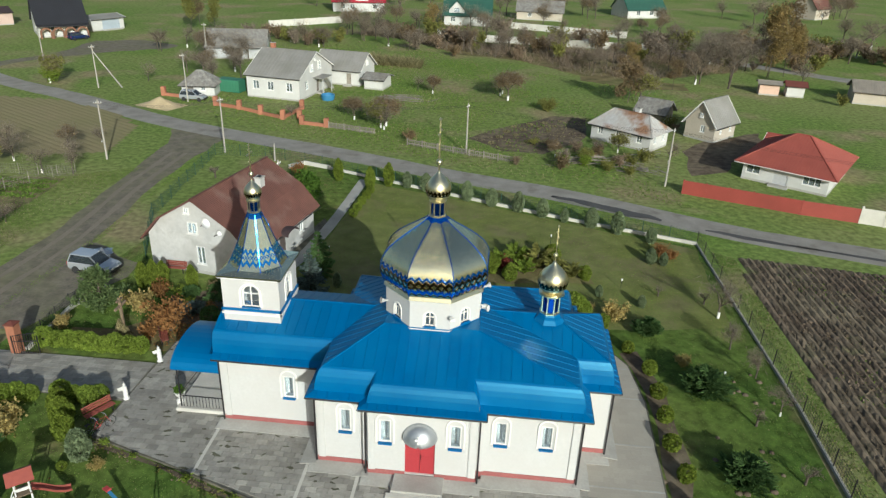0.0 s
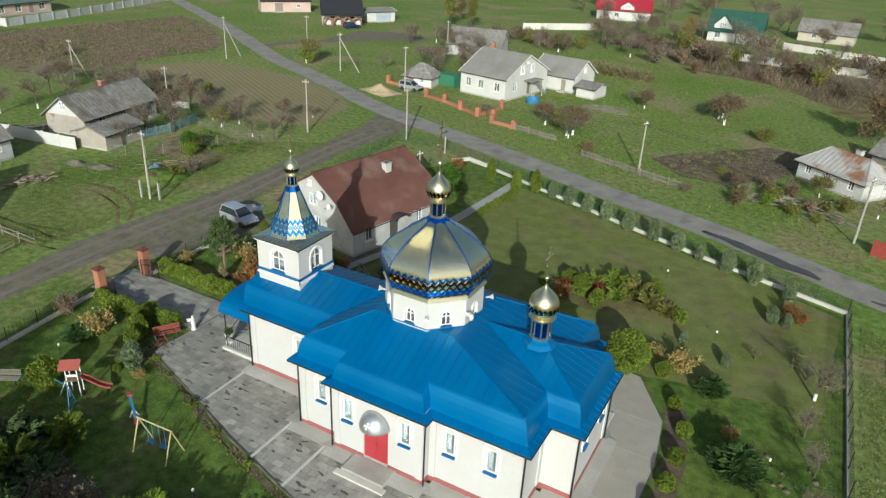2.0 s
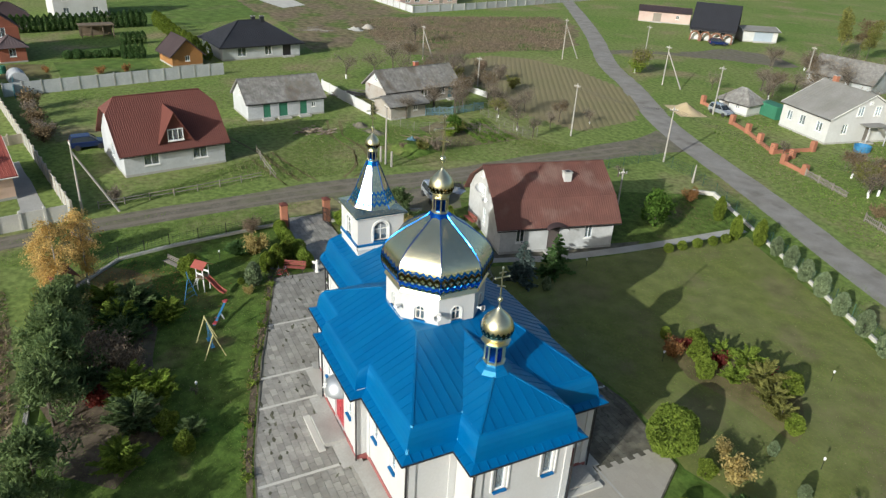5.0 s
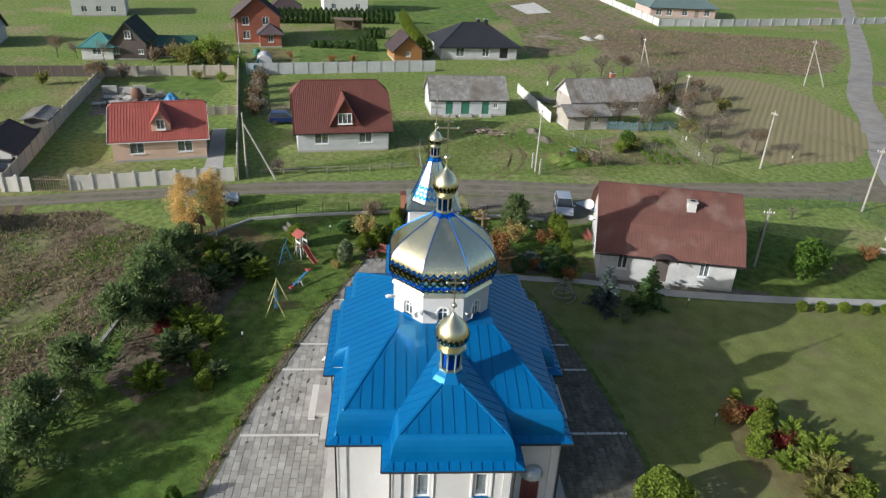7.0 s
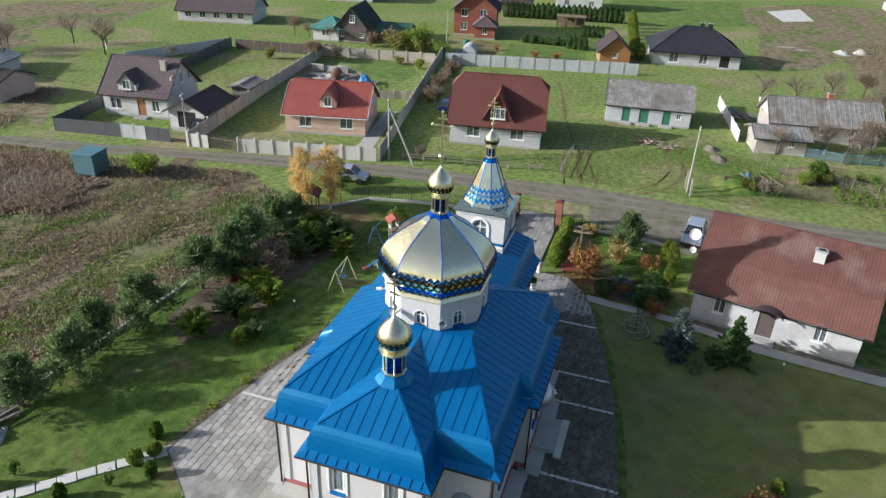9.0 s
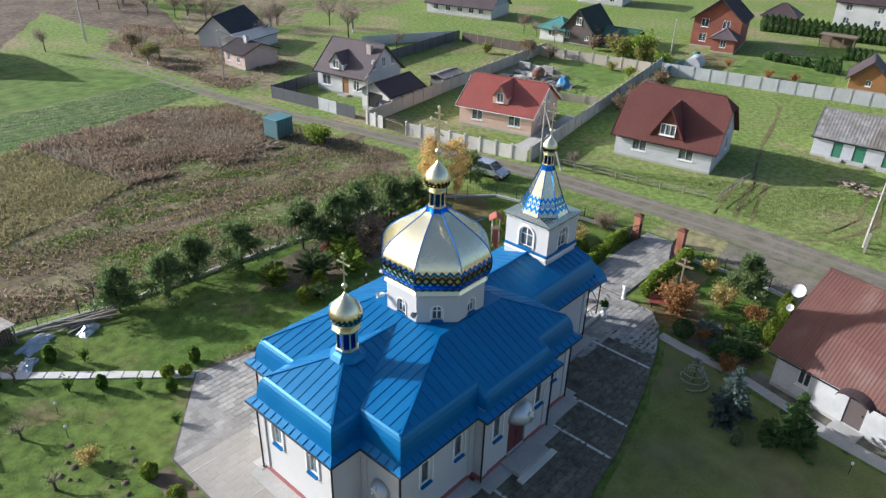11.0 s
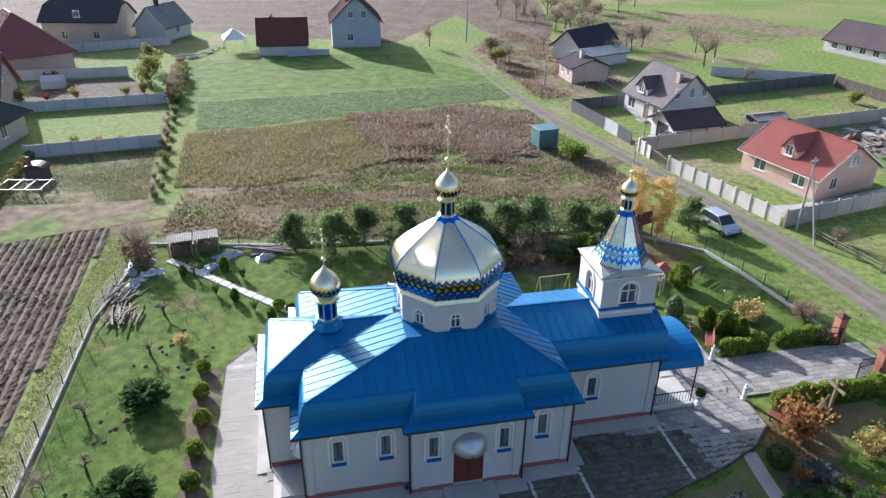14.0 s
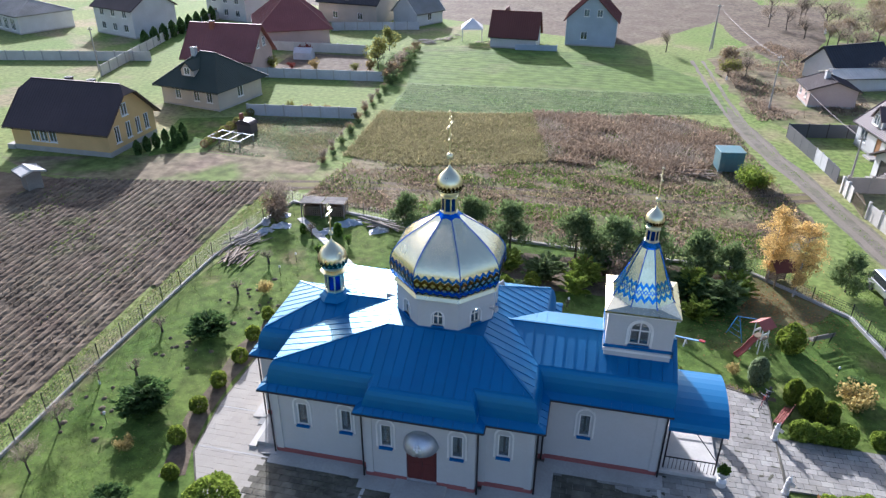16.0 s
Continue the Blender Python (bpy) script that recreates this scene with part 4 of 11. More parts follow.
church = thing("church", "white orthodox church with bright blue sheet-metal roof and gold domes", "church", 0.0, 0.2, 0.0)
FLOOR, EAVE, SPRING = 0.12, 4.8, 6.25
OUTLINE = [(-12.05, -2.75), (-5.75, -2.75), (-5.75, -5.45), (-2.9, -5.45), (-2.9, -6.05), (2.9, -6.05), (2.9, -5.45), (8.2, -5.45), (8.2, -2.8), (10.0, -2.8)]
OUTLINE += [(x, -y) for x, y in OUTLINE[::-1]]
WIN_W, WIN_H, WIN_Z = 0.62, 1.45, 2.4
# openings by wall: middle along x (or y), width, foot, head
OPENINGS = {0: [(-8.1, WIN_W, 2.15, 3.6)], 2: [(-4.2, WIN_W, WIN_Z, WIN_Z + WIN_H)], 4: [(-1.95, WIN_W, WIN_Z, WIN_Z + WIN_H), (-0.1, 1.6, 0.4, 3.0), (1.75, WIN_W, WIN_Z, WIN_Z + WIN_H)], 6: [(4.1, WIN_W, WIN_Z, WIN_Z + WIN_H), (6.5, WIN_W, WIN_Z, WIN_Z + WIN_H)], 9: [(-1.38, WIN_W, WIN_Z + 0.35, WIN_Z + 0.35 + WIN_H), (1.38, WIN_W, WIN_Z + 0.35, WIN_Z + 0.35 + WIN_H)], 11: [(4.2, 0.95, 0.3, 2.5)]}
for i, j in ((12, 6), (14, 4), (16, 2), (18, 0)):
    OPENINGS[i] = OPENINGS[j]
OPENINGS[19] = [(0.0, 1.5, 0.4, 2.9)]
count = len(OUTLINE)
for i, a in enumerate(OUTLINE):
    b = OUTLINE[(i + 1) % count]
    along = 0 if abs(b[0] - a[0]) > abs(b[1] - a[1]) else 1
    holes = [(abs(mid - a[along]) - w / 2, abs(mid - a[along]) + w / 2, z0, z1) for mid, w, z0, z1 in OPENINGS.get(i, [])]
    s = Soup()
    wall_soup(s, a, b, FLOOR, EAVE + 0.15, holes, 0.4)
    wall = part("wall", s.data(), M["white_wall"], church, "white painted brick wall")
    span = (Vector(b) - Vector(a)).length
    u = 0.0
    for h in [q for q in sorted(holes) if q[2] < 0.5] + [(span, span)]:
        part("plinth", Soup().box((u, -0.05, FLOOR), (h[0], 0, 0.52), on_wall(a, b, 0, 0)).data(), M["red_plinth"], church, "dull red painted plinth")
        u = h[1]
    for u in (0.22, span - 0.22):
        if span > 2.2:
            part("pilaster", Soup().box((u - 0.19, -0.07, 0.52), (u + 0.19, 0, EAVE), on_wall(a, b, 0, 0)).data(), M["white_wall"], church)
    part("cornice", Soup().box((0, -0.12, EAVE - 0.28), (span, 0, EAVE - 0.1), on_wall(a, b, 0, 0)).data(), M["white_wall"], church)
    for u0, u1, z0, z1 in holes:
        m = on_wall(a, b, (u0 + u1) / 2, z0)
        if z0 > 1:
            window_unit(church, m, u1 - u0, z1 - z0, M["white"], 0, 0.0, True, True, M["blue_trim"])
            part("arch_moulding", arch_band(m @ pose(0, 0, -0.02), 0.84, WIN_H - 0.05, 0.09, 0.06), M["white"], church, "white arched window moulding")
        else:
            w, h = u1 - u0, z1 - z0
            tone = M["red_door"] if i == 4 else M["brown_door"]
            door = part("door", moved(Soup().box((-w / 2, 0.1, 0), (-0.008, 0.16, h)).box((0.008, 0.1, 0), (w / 2, 0.16, h)), m), tone, church, "red double door" if i == 4 else "dark red-brown double door")
            part("door_panel", moved(Soup().bevel_box((-w / 2 + 0.12, 0.08, 0.2), (-0.1, 0.1, h * 0.45)).bevel_box((0.1, 0.08, 0.2), (w / 2 - 0.12, 0.1, h * 0.45)).box((-w / 2 + 0.12, 0.08, h * 0.52), (-0.1, 0.1, h - 0.15)).box((0.1, 0.08, h * 0.52), (w / 2 - 0.12, 0.1, h - 0.15)), m), tone, door)
            part("handle", moved(Soup().tube([(0.06, 0.03, 1.0), (0.06, 0.03, 1.3)], 0.015), m), M["black_metal"], door)
            if i in (4, 14, 11):
                r = w / 2 + 0.12
                v = [m @ Vector((r * math.cos(th) * math.cos(ph), -1.0 * math.sin(ph) * r * 0.95, h - 0.12 + r * 1.05 * math.sin(th) * math.cos(ph))) for ph in (0, 0.26, 0.52, 0.78, 1.05, 1.31, 1.5) for th in [k * math.pi / 14 for k in range(15)]]
                hood = part("hood", (v, [(15 * q + k, 15 * q + k + 1, 15 * q + k + 16, 15 * q + k + 15) for q in range(6) for k in range(14)]), M["silver"], church, "silver half-dome canopy over the door", smooth=True)
                skin = hood.modifiers.new("sheet", "SOLIDIFY")
                skin.thickness = 0.02
                c = Soup()
                for dx, dz in ((0, 0), (0.13, 0), (-0.13, 0), (0, 0.13), (0, -0.13)):
                    c.lathe([(0.002, -0.02), (0.075, 0.0), (0.06, 0.02), (0.002, 0.03)], 8)
                    c.v[-32:] = [(p[0] + dx, -p[2], p[1] + dz) for p in c.v[-32:]]
                part("ornament", moved(c, m @ pose(0, -0.9 * r, h + 0.42 * r, -42)), M["white"], hood)
            if i in (4, 14, 11):
                part("step", moved(Soup().bevel_box((-w / 2 - 0.55, -1.35, FLOOR - z0), (w / 2 + 0.55, -0.05, 0.30 - z0 + 0.08), 0.02), m), M["concrete"], church, "pale concrete doorstep")
                part("step", moved(Soup().bevel_box((-w / 2 - 0.8, -1.75, FLOOR - z0), (w / 2 + 0.8, -1.35, 0.24 - z0), 0.02), m), M["pale_concrete"], church)

# ceiling under the roof, which keeps the inside dark
part("soffit", Soup().prism([(x + (0.0 if abs(x) > 11 else 0.0), y) for x, y in OUTLINE], EAVE + 0.16, EAVE + 0.2).data(), M["white_wall"], church)

# flared skirt with a rounded shoulder
EDGE = [(-12.3, -3.35), (-6.2, -3.35), (-6.2, -5.95), (-3.3, -5.95), (-3.3, -6.55), (3.3, -6.55), (3.3, -5.95), (8.68, -5.95), (8.68, -3.3), (10.43, -3.3)]
EDGE += [(x, -y) for x, y in EDGE[::-1]]
PROFILE = [(0.0, -0.1), (0.0, 0.0), (0.40, 0.17), (0.42, 0.40), (0.46, 0.70), (0.53, 1.0), (0.62, 1.24), (0.71, 1.38), (0.8, 1.45)]
roof = part("roof", Soup().box((-5.2, -2.0, 5.0), (7.2, 2.0, 5.1)).data(), M["blue_roof"], church, "bright blue standing-seam metal roof")


def edge_at(i, d, dz):
    p, a, b = (Vector(EDGE[k % count]) for k in (i, i - 1, i + 1))
    n1, n2 = (Vector((-(q.y), q.x)) for q in ((p - a).normalized(), (b - p).normalized()))
    west = p.x < -12
    shift = n1 + n2
    if west:
        shift = Vector((0, shift.y))
    low = 0.8 if abs(p.y) > 6.2 else 1.0
    q = p + shift * d
    return (q.x, q.y, EAVE + dz * (low if dz > 0 else 1))


for i in range(count - 1):
    v = [edge_at(j, d, dz) for d, dz in PROFILE for j in (i, i + 1)]
    skirt = part("eave_skirt", (v, [(2 * k, 2 * k + 1, 2 * k + 3, 2 * k + 2) for k in range(len(PROFILE) - 1)]), M["blue_roof"], roof, smooth=False)
    a, b = Vector(EDGE[i]), Vector(EDGE[i + 1])
    span = (b - a).length
    way, inward = (b - a).normalized(), Vector((-(b - a).normalized().y, (b - a).normalized().x))
    for k in range(1, int(span / 0.5)):
        p = a + way * (span * k / int(span / 0.5))
        q = p + inward * 0.36
        part("seam", Soup().beam((p.x, p.y, EAVE + 0.02), (q.x, q.y, EAVE + 0.17), 0.018, 0.04).data(), M["blue_roof"], roof)
    part("gutter", Soup().tube([(a.x, a.y, EAVE - 0.1), (b.x, b.y, EAVE - 0.1)], 0.055, 6).data(), M["black_metal"], roof, "dark gutter")
part("gable", Soup().add([(-12.28, y, z) for y, z in ((-3.3, EAVE - 0.1), (-2.9, 5.2), (-2.55, SPRING), (0, 7.1), (2.55, SPRING), (2.9, 5.2), (3.3, EAVE - 0.1))], [tuple(range(7))[::-1]]).data(), M["blue_roof"], roof)
# slopes
A, T, W2 = 7.55, 2.55, 5.15
slopes = [
    [(-5.4, -W2, SPRING), (7.88, -W2, SPRING), (T, -T, A), (-T, -T, A)],
    [(-2.5, -5.75, 5.955), (2.5, -5.75, 5.955), (2.5, -W2, SPRING), (-2.5, -W2, SPRING)],
    [(7.88, -W2, SPRING), (7.88, W2, SPRING), (T, T, A), (T, -T, A)],
    [(-5.4, W2, SPRING), (-5.4, -W2, SPRING), (-T, -T, A), (-T, T, A)],
    [(7.88, -2.5, SPRING), (9.63, -2.5, SPRING), (6.64, 0, 7.4), (3.17, 0, 7.4)],
    [(9.63, -2.5, SPRING), (9.63, 2.5, SPRING), (6.64, 0, 7.4)],
    [(-12.28, -2.55, SPRING), (-5.4, -2.55, SPRING), (-3.54, 0, 7.1), (-12.28, 0, 7.1)],
]
for c in (0, 1, 4, 6):
    slopes.append([(x, -y, z) for x, y, z in slopes[c][::-1]])
for c in slopes:
    seamed_panels("roof_panel", c, roof, M["blue_roof"])
hips = []
for side in (-1, 1):
    hips += [((7.88, side * W2, SPRING), (T, side * T, A)), ((-5.4, side * W2, SPRING), (-T, side * T, A)), ((9.63, side * 2.5, SPRING), (6.64, 0, 7.4))]
    for i, j in ((7, 8), (8, 9)):
        hips.append((edge_at(i if side < 0 else 19 - i, 0.8, 1.45), edge_at(i if side < 0 else 19 - i, 0.4, 0.17)))
hips += [((6.64, 0, 7.4), (2.9, 0, 7.4)), ((-12.28, 0, 7.1), (-3.4, 0, 7.1))]
for p, q in hips:
    part("ridge_cap", Soup().beam(Vector(p) + Vector((0, 0, 0.03)), Vector(q) + Vector((0, 0, 0.03)), 0.12, 0.05).data(), M["blue_roof"], roof)
for x, y in ((-5.85, -5.5), (-3.0, -6.15), (3.0, -6.15), (8.3, -5.55), (10.1, -2.9)):
    for side in (1, -1):
        part("downpipe", Soup().tube([(x, side * y, 0.2), (x, side * y, EAVE - 0.12)], 0.05, 6).data(), M["black_metal"], church, "dark downpipe")
for side in (1, -1):
    part("downpipe", Soup().tube([(-12.12, side * 2.85, 0.2), (-12.12, side * 2.85, EAVE - 0.12)], 0.05, 6).data(), M["black_metal"], church)
    part("downpipe", Soup().tube([(-6.0, side * 2.9, 0.2), (-6.0, side * 2.9, EAVE - 0.12)], 0.05, 6).data(), M["black_metal"], church)

# the great dome on its eight-sided drum
DX, DY = -0.11, -0.2
drum_r = 2.6
part("roof_deck", Soup().box((-2.56, -2.56, 7.44), (2.56, 2.56, 7.555)).data(), M["blue_roof"], roof)
corner = [(DX + drum_r / math.cos(radians(22.5)) * math.cos(radians(45 * k - 22.5)), DY + drum_r / math.cos(radians(22.5)) * math.sin(radians(45 * k - 22.5))) for k in range(8)]
drum = part("drum", Soup().box((-1, DY - 1, 7.0), (1, DY + 1, 7.05)).data(), M["white_wall"], church, "white eight-sided drum")
for k in range(8):
    a, b = corner[k], corner[(k + 1) % 8]
    span = (Vector(b) - Vector(a)).length
    s = Soup()
    wall_soup(s, a, b, 6.6, 9.38, [(span / 2 - 0.29, span / 2 + 0.29, 7.72, 8.58)], 0.25)
    spandrels(s, a, b, span / 2, 8.58, 0.29, 0.25)
    part("drum_wall", s.data(), M["white_wall"], drum)
    m = on_wall(a, b, span / 2, 7.72)
    arch_window(drum, m, 0.58, 0.86, 0.25)
    part("arch_moulding", arch_band(m, 0.62, 0.55, 0.06, 0.035), M["white"], drum)
    part("flashing", Soup().beam((*a, 7.57), (*b, 7.57), 0.07, 0.05).data(), M["blue_roof"], drum)
for k in (7, 0):
    # flood lamps under the eave of the dome
    p = Vector(corner[k]) - Vector((DX, DY))
    q = p.normalized()
    m = pose(p.x + DX + q.x * 0.12, p.y + q.y * 0.12 + DY, 8.45, 0, 0, math.degrees(math.atan2(q.y, q.x)))
    lamp = part("flood_lamp", moved(Soup().bevel_box((0.05, -0.12, -0.07), (0.36, 0.12, 0.06), 0.03), m), M["white"], drum, "white flood lamp")
    part("bracket", moved(Soup().box((-0.15, -0.03, -0.05), (0.06, 0.03, 0.02)), m), M["white"], lamp)
DOME = [(2.56, 9.38), (2.71, 9.25), (2.74, 9.29), (2.64, 9.46), (2.66, 9.49), (2.78, 9.74), (2.87, 10.04), (2.90, 10.34), (2.88, 10.62), (2.81, 10.88), (2.68, 11.15), (2.46, 11.44), (2.13, 11.76), (1.72, 12.08), (1.30, 12.38), (0.92, 12.64), (0.64, 12.86), (0.40, 13.08)]
dome = part("dome", Soup().lathe([(2.5, 9.36), (2.6, 9.38)], 8, radians(22.5), (DX, DY)).data(), M["dark_reflection_gold"], church, "faceted gold dome with blue zigzag bands and ribs")
for k, panel in enumerate(faceted(dome, "dome_panel", DOME[4:], (DX, DY), M["gold_sheet"], 0.027)):
    for z, thick in ((10.60, 0.17), (9.86, 0.24)):
        part("zigzag_band", facet_zigzag(k, DOME[4:], z, 0.1, thick, 6, (DX, DY)), M["blue_metal"], dome, "mirror blue zigzag band")
    # gold zigzags whose dark reflections are painted into the colour
    for z, amp, thick in ((10.37, 0.1, 0.2), (10.10, -0.1, 0.15), (9.64, 0.07, 0.08)):
        part("zigzag_band", facet_zigzag(k, DOME[4:], z, amp, thick, 6, (DX, DY)), M["dark_reflection_gold"], dome)
    tagged(part("sheet_lap", facet_laps(k, DOME[4:], 10.78, 12.7, 0.135, (DX, DY)), M["gold_sheet"], dome, "slanting laps of the gilded sheets"), kind="stuff")
part("dome_eave", Soup().lathe([(r / math.cos(radians(22.5)), z) for r, z in DOME[:5]], 8, radians(22.5), (DX, DY), cap=False).data(), M["gold"], dome, "pale gold eave of the dome")
star = Soup()
for k in range(8):
    for d in (-22.5, 22.5):
        a0, a1 = radians(45 * k), radians(45 * k + d)
        w = 1 / math.cos(radians(22.5))
        star.add([(DX + 0.44 * w * math.cos(a1), DY + 0.44 * w * math.sin(a1), 13.10), (DX + 0.44 * math.cos(a0), DY + 0.44 * math.sin(a0), 13.10), (DX + 0.62 * math.cos(a0), DY + 0.62 * math.sin(a0), 12.86), (DX + 0.80 * w * math.cos(a1), DY + 0.80 * w * math.sin(a1), 12.67)][:: 1 if d < 0 else -1], [(0, 1, 2, 3)])
part("star_collar", star.data(), M["blue_metal"], dome, "mirror blue star collar")
lantern(dome, DX, DY, 13.1, 13.95, 0.4)
onion(dome, DX, DY, 14.02, 0.67, 1.62)
cross(dome, DX, DY, 15.62, 2.1)

# the small cupola over the altar
SX, CY = 6.40, -0.04
cupola = part("cupola", Soup().lathe([(0.95, 7.2), (0.78, 7.42), (0.62, 7.55), (0.58, 7.66)], 8, radians(22.5), (SX, CY)).data(), M["blue_roof"], church, "small gold onion cupola on a blue lantern")
lantern(cupola, SX, CY, 7.66, 8.75, 0.5)
part("collar", Soup().lathe([(0.52, 8.75), (0.74, 8.82), (0.76, 8.9), (0.55, 8.98)], 8, radians(22.5), (SX, CY)).data(), M["gold"], cupola)
onion(cupola, SX, CY, 8.98, 0.82, 1.85)
cross(cupola, SX, CY, 10.82, 1.6)

# the bell tower
TX, H = -10.24, 1.63
tower = part("bell_tower", Soup().box((TX - 1, -1, 6.0), (TX + 1, 1, 6.05)).data(), M["white_wall"], church, "white square bell tower with a gold tented spire")
sq = [(TX - H, DY - H), (TX + H, DY - H), (TX + H, DY + H), (TX - H, DY + H)]
for k in range(4):
    a, b = sq[k], sq[(k + 1) % 4]
    s = Soup()
    wall_soup(s, a, b, 5.6, 9.34, [(H - 0.5, H + 0.5, 7.45, 8.8)], 0.3)
    spandrels(s, a, b, H, 8.8, 0.5, 0.3)
    part("tower_wall", s.data(), M["white_wall"], tower)
    m = on_wall(a, b, H, 7.45)
    arch_window(tower, m, 1.0, 1.35, 0.3)
    part("arch_moulding", arch_band(m, 1.06, 0.86, 0.12, 0.06), M["white"], tower)
    for z, t, mat in ((6.95, 0.09, M["white"]), (7.18, 0.07, M["blue_trim"])):
        part("string_course", Soup().box((-0.08, -0.08, z), (2 * H + 0.08, 0, z + 0.14), on_wall(a, b, 0, 0)).data(), mat, tower)
    part("cornice", Soup().box((-0.15, -0.15, 9.2), (2 * H + 0.15, 0, 9.34), on_wall(a, b, 0, 0)).data(), M["white"], tower)
E8 = [(TX + 1.44 * math.cos(radians(45 * k - 22.5)) / math.cos(radians(22.5)), DY + 1.44 * math.sin(radians(45 * k - 22.5)) / math.cos(radians(22.5))) for k in range(8)]
s, E4 = Soup(), [(TX + x * (H + 0.2), DY + y * (H + 0.2)) for x, y in ((1, -1), (1, 1), (-1, 1), (-1, -1))]
for k in range(4):
    a, b = E4[k - 1], E4[k]
    s.add([(*E4[k], 9.38), (*E8[2 * k], 9.64), (*E8[2 * k + 1], 9.64), (*E4[(k + 1) % 4], 9.38)][::1], [(0, 3, 2, 1)])
    s.add([(*E4[k], 9.38), (*E8[2 * k - 1], 9.64), (*E8[2 * k], 9.64)], [(0, 2, 1)])
s.add([(*p, z) for z in (9.28, 9.38) for p in E4], [(0, 1, 5, 4), (1, 2, 6, 5), (2, 3, 7, 6), (3, 0, 4, 7), (3, 2, 1, 0)])
part("spire_skirt", s.data(), M["soft_gold"], tower, "pale gold skirt of the spire")
SPIRE = [(1.56, 9.5), (1.36, 9.86), (1.16, 10.3), (0.92, 10.9), (0.68, 11.6), (0.42, 12.3), (0.34, 12.5)]
for k, panel in enumerate(faceted(tower, "spire_panel", SPIRE, (TX, DY), M["soft_gold"], 0.03)):
    for z, amp in ((10.55, 0.11), (9.98, -0.11)):
        part("zigzag_band", facet_zigzag(k, SPIRE, z, amp, 0.19, 3, (TX, DY)), M["sky_metal"], tower, "sky blue mirror zigzag band")
    for z, amp in ((10.27, 0.1), (10.27, -0.1)):
        part("zigzag_band", facet_zigzag(k, SPIRE, z, amp, 0.06, 3, (TX, DY)), M["sky_metal"], tower)
    a = radians(45 * k - 22.5)
    w = 1 / math.cos(radians(22.5))
    part("rib_end", Soup().tube([(TX + r * w * math.cos(a), DY + r * w * math.sin(a), z) for r, z in ((1.5, 9.6), (1.62, 9.44), (1.86, 9.36))], 0.035, 5).data(), M["black_metal"], tower, "dark end of a spire rib")
part("star_collar", Soup().lathe([(0.55, 12.02), (0.44, 12.35), (0.38, 12.58)], 8, radians(22.5), (TX, DY)).data(), M["blue_metal"], tower)
lantern(tower, TX, DY, 12.58, 13.25, 0.31)
onion(tower, TX, DY, 13.3, 0.47, 1.15)
cross(tower, TX, DY, 14.42, 1.5)

# west porch: barrel canopy on thin posts
porch = thing("porch", "blue barrel-vaulted metal canopy on black posts over the entrance", "porch", -12.1, 0.2, FLOOR)
arc = [(2.45 * math.cos(k * math.pi / 16) * -1, 3.05 + 1.05 * math.sin(k * math.pi / 16)) for k in range(17)]
v = [(x, y, z) for x in (-3.15, -0.2) for y, z in arc]
can = part("canopy", (v, [(k, k + 1, k + 18, k + 17) for k in range(16)]), M["blue_roof"], porch)
t = can.modifiers.new("sheet", "SOLIDIFY")
t.thickness = 0.04
for n in range(14):
    x = -3.1 + 0.22 * n
    part("corrugation", Soup().tube([(x, y, z + 0.015) for y, z in arc], 0.018, 4).data(), M["blue_roof"], can)
for x in (-2.95, -0.35):
    for y in (-2.15, 2.15):
        part("post", Soup().tube([(x, y, 0), (x, y, 3.4)], 0.045, 6).data(), M["black_metal"], porch)
for y in (-2.15, 2.15):
    r = part("railing", Soup().beam((-2.95, y, 1.0), (-0.35, y, 1.0), 0.05).beam((-2.95, y, 0.2), (-0.35, y, 0.2), 0.04).data(), M["black_metal"], porch)
    for n in range(12):
        part("baluster", Soup().beam((-2.8 + 0.2 * n, y, 0.2), (-2.8 + 0.2 * n, y, 1.0), 0.022).data(), M["black_metal"], r)
    part("brace", Soup().beam((-2.9, y, 1.2), (-1.4, y, 3.2), 0.04).data(), M["black_metal"], porch)
part("landing", Soup().bevel_box((-3.2, -2.4, 0), (0.0, 2.4, 0.22), 0.03).data(), M["pale_concrete"], porch)

for a in (25.0, 155.0, -25.0, -155.0):
    x, y = 2.85 * math.cos(radians(a)), DY + 2.85 * math.sin(radians(a))
    horn = part("loudspeaker", Soup().lathe([(0.05, 0.0), (0.06, 0.18), (0.11, 0.3), (0.19, 0.42)], 10, cap=False).data(), M["house_grey"], church, "grey horn loudspeaker")
    horn.matrix_basis = pose(x, y, 8.32, 0, 80, a)

# ---- houses ----


def roof_slab(s, quad, thick=0.12):
    """A slope, given by its outer corners, as a slab."""
    pts = [Vector(p) for p in quad]
    n = (pts[1] - pts[0]).cross(pts[2] - pts[0]).normalized()
    if n.z < 0:
        pts, n = pts[::-1], -n
    k = len(pts)
    low = [p - n * thick for p in pts]
    s.add(pts + low, [tuple(range(k)), tuple(range(k, 2 * k))[::-1]] + [(i, i + k, (i + 1) % k + k, (i + 1) % k) for i in range(k)])


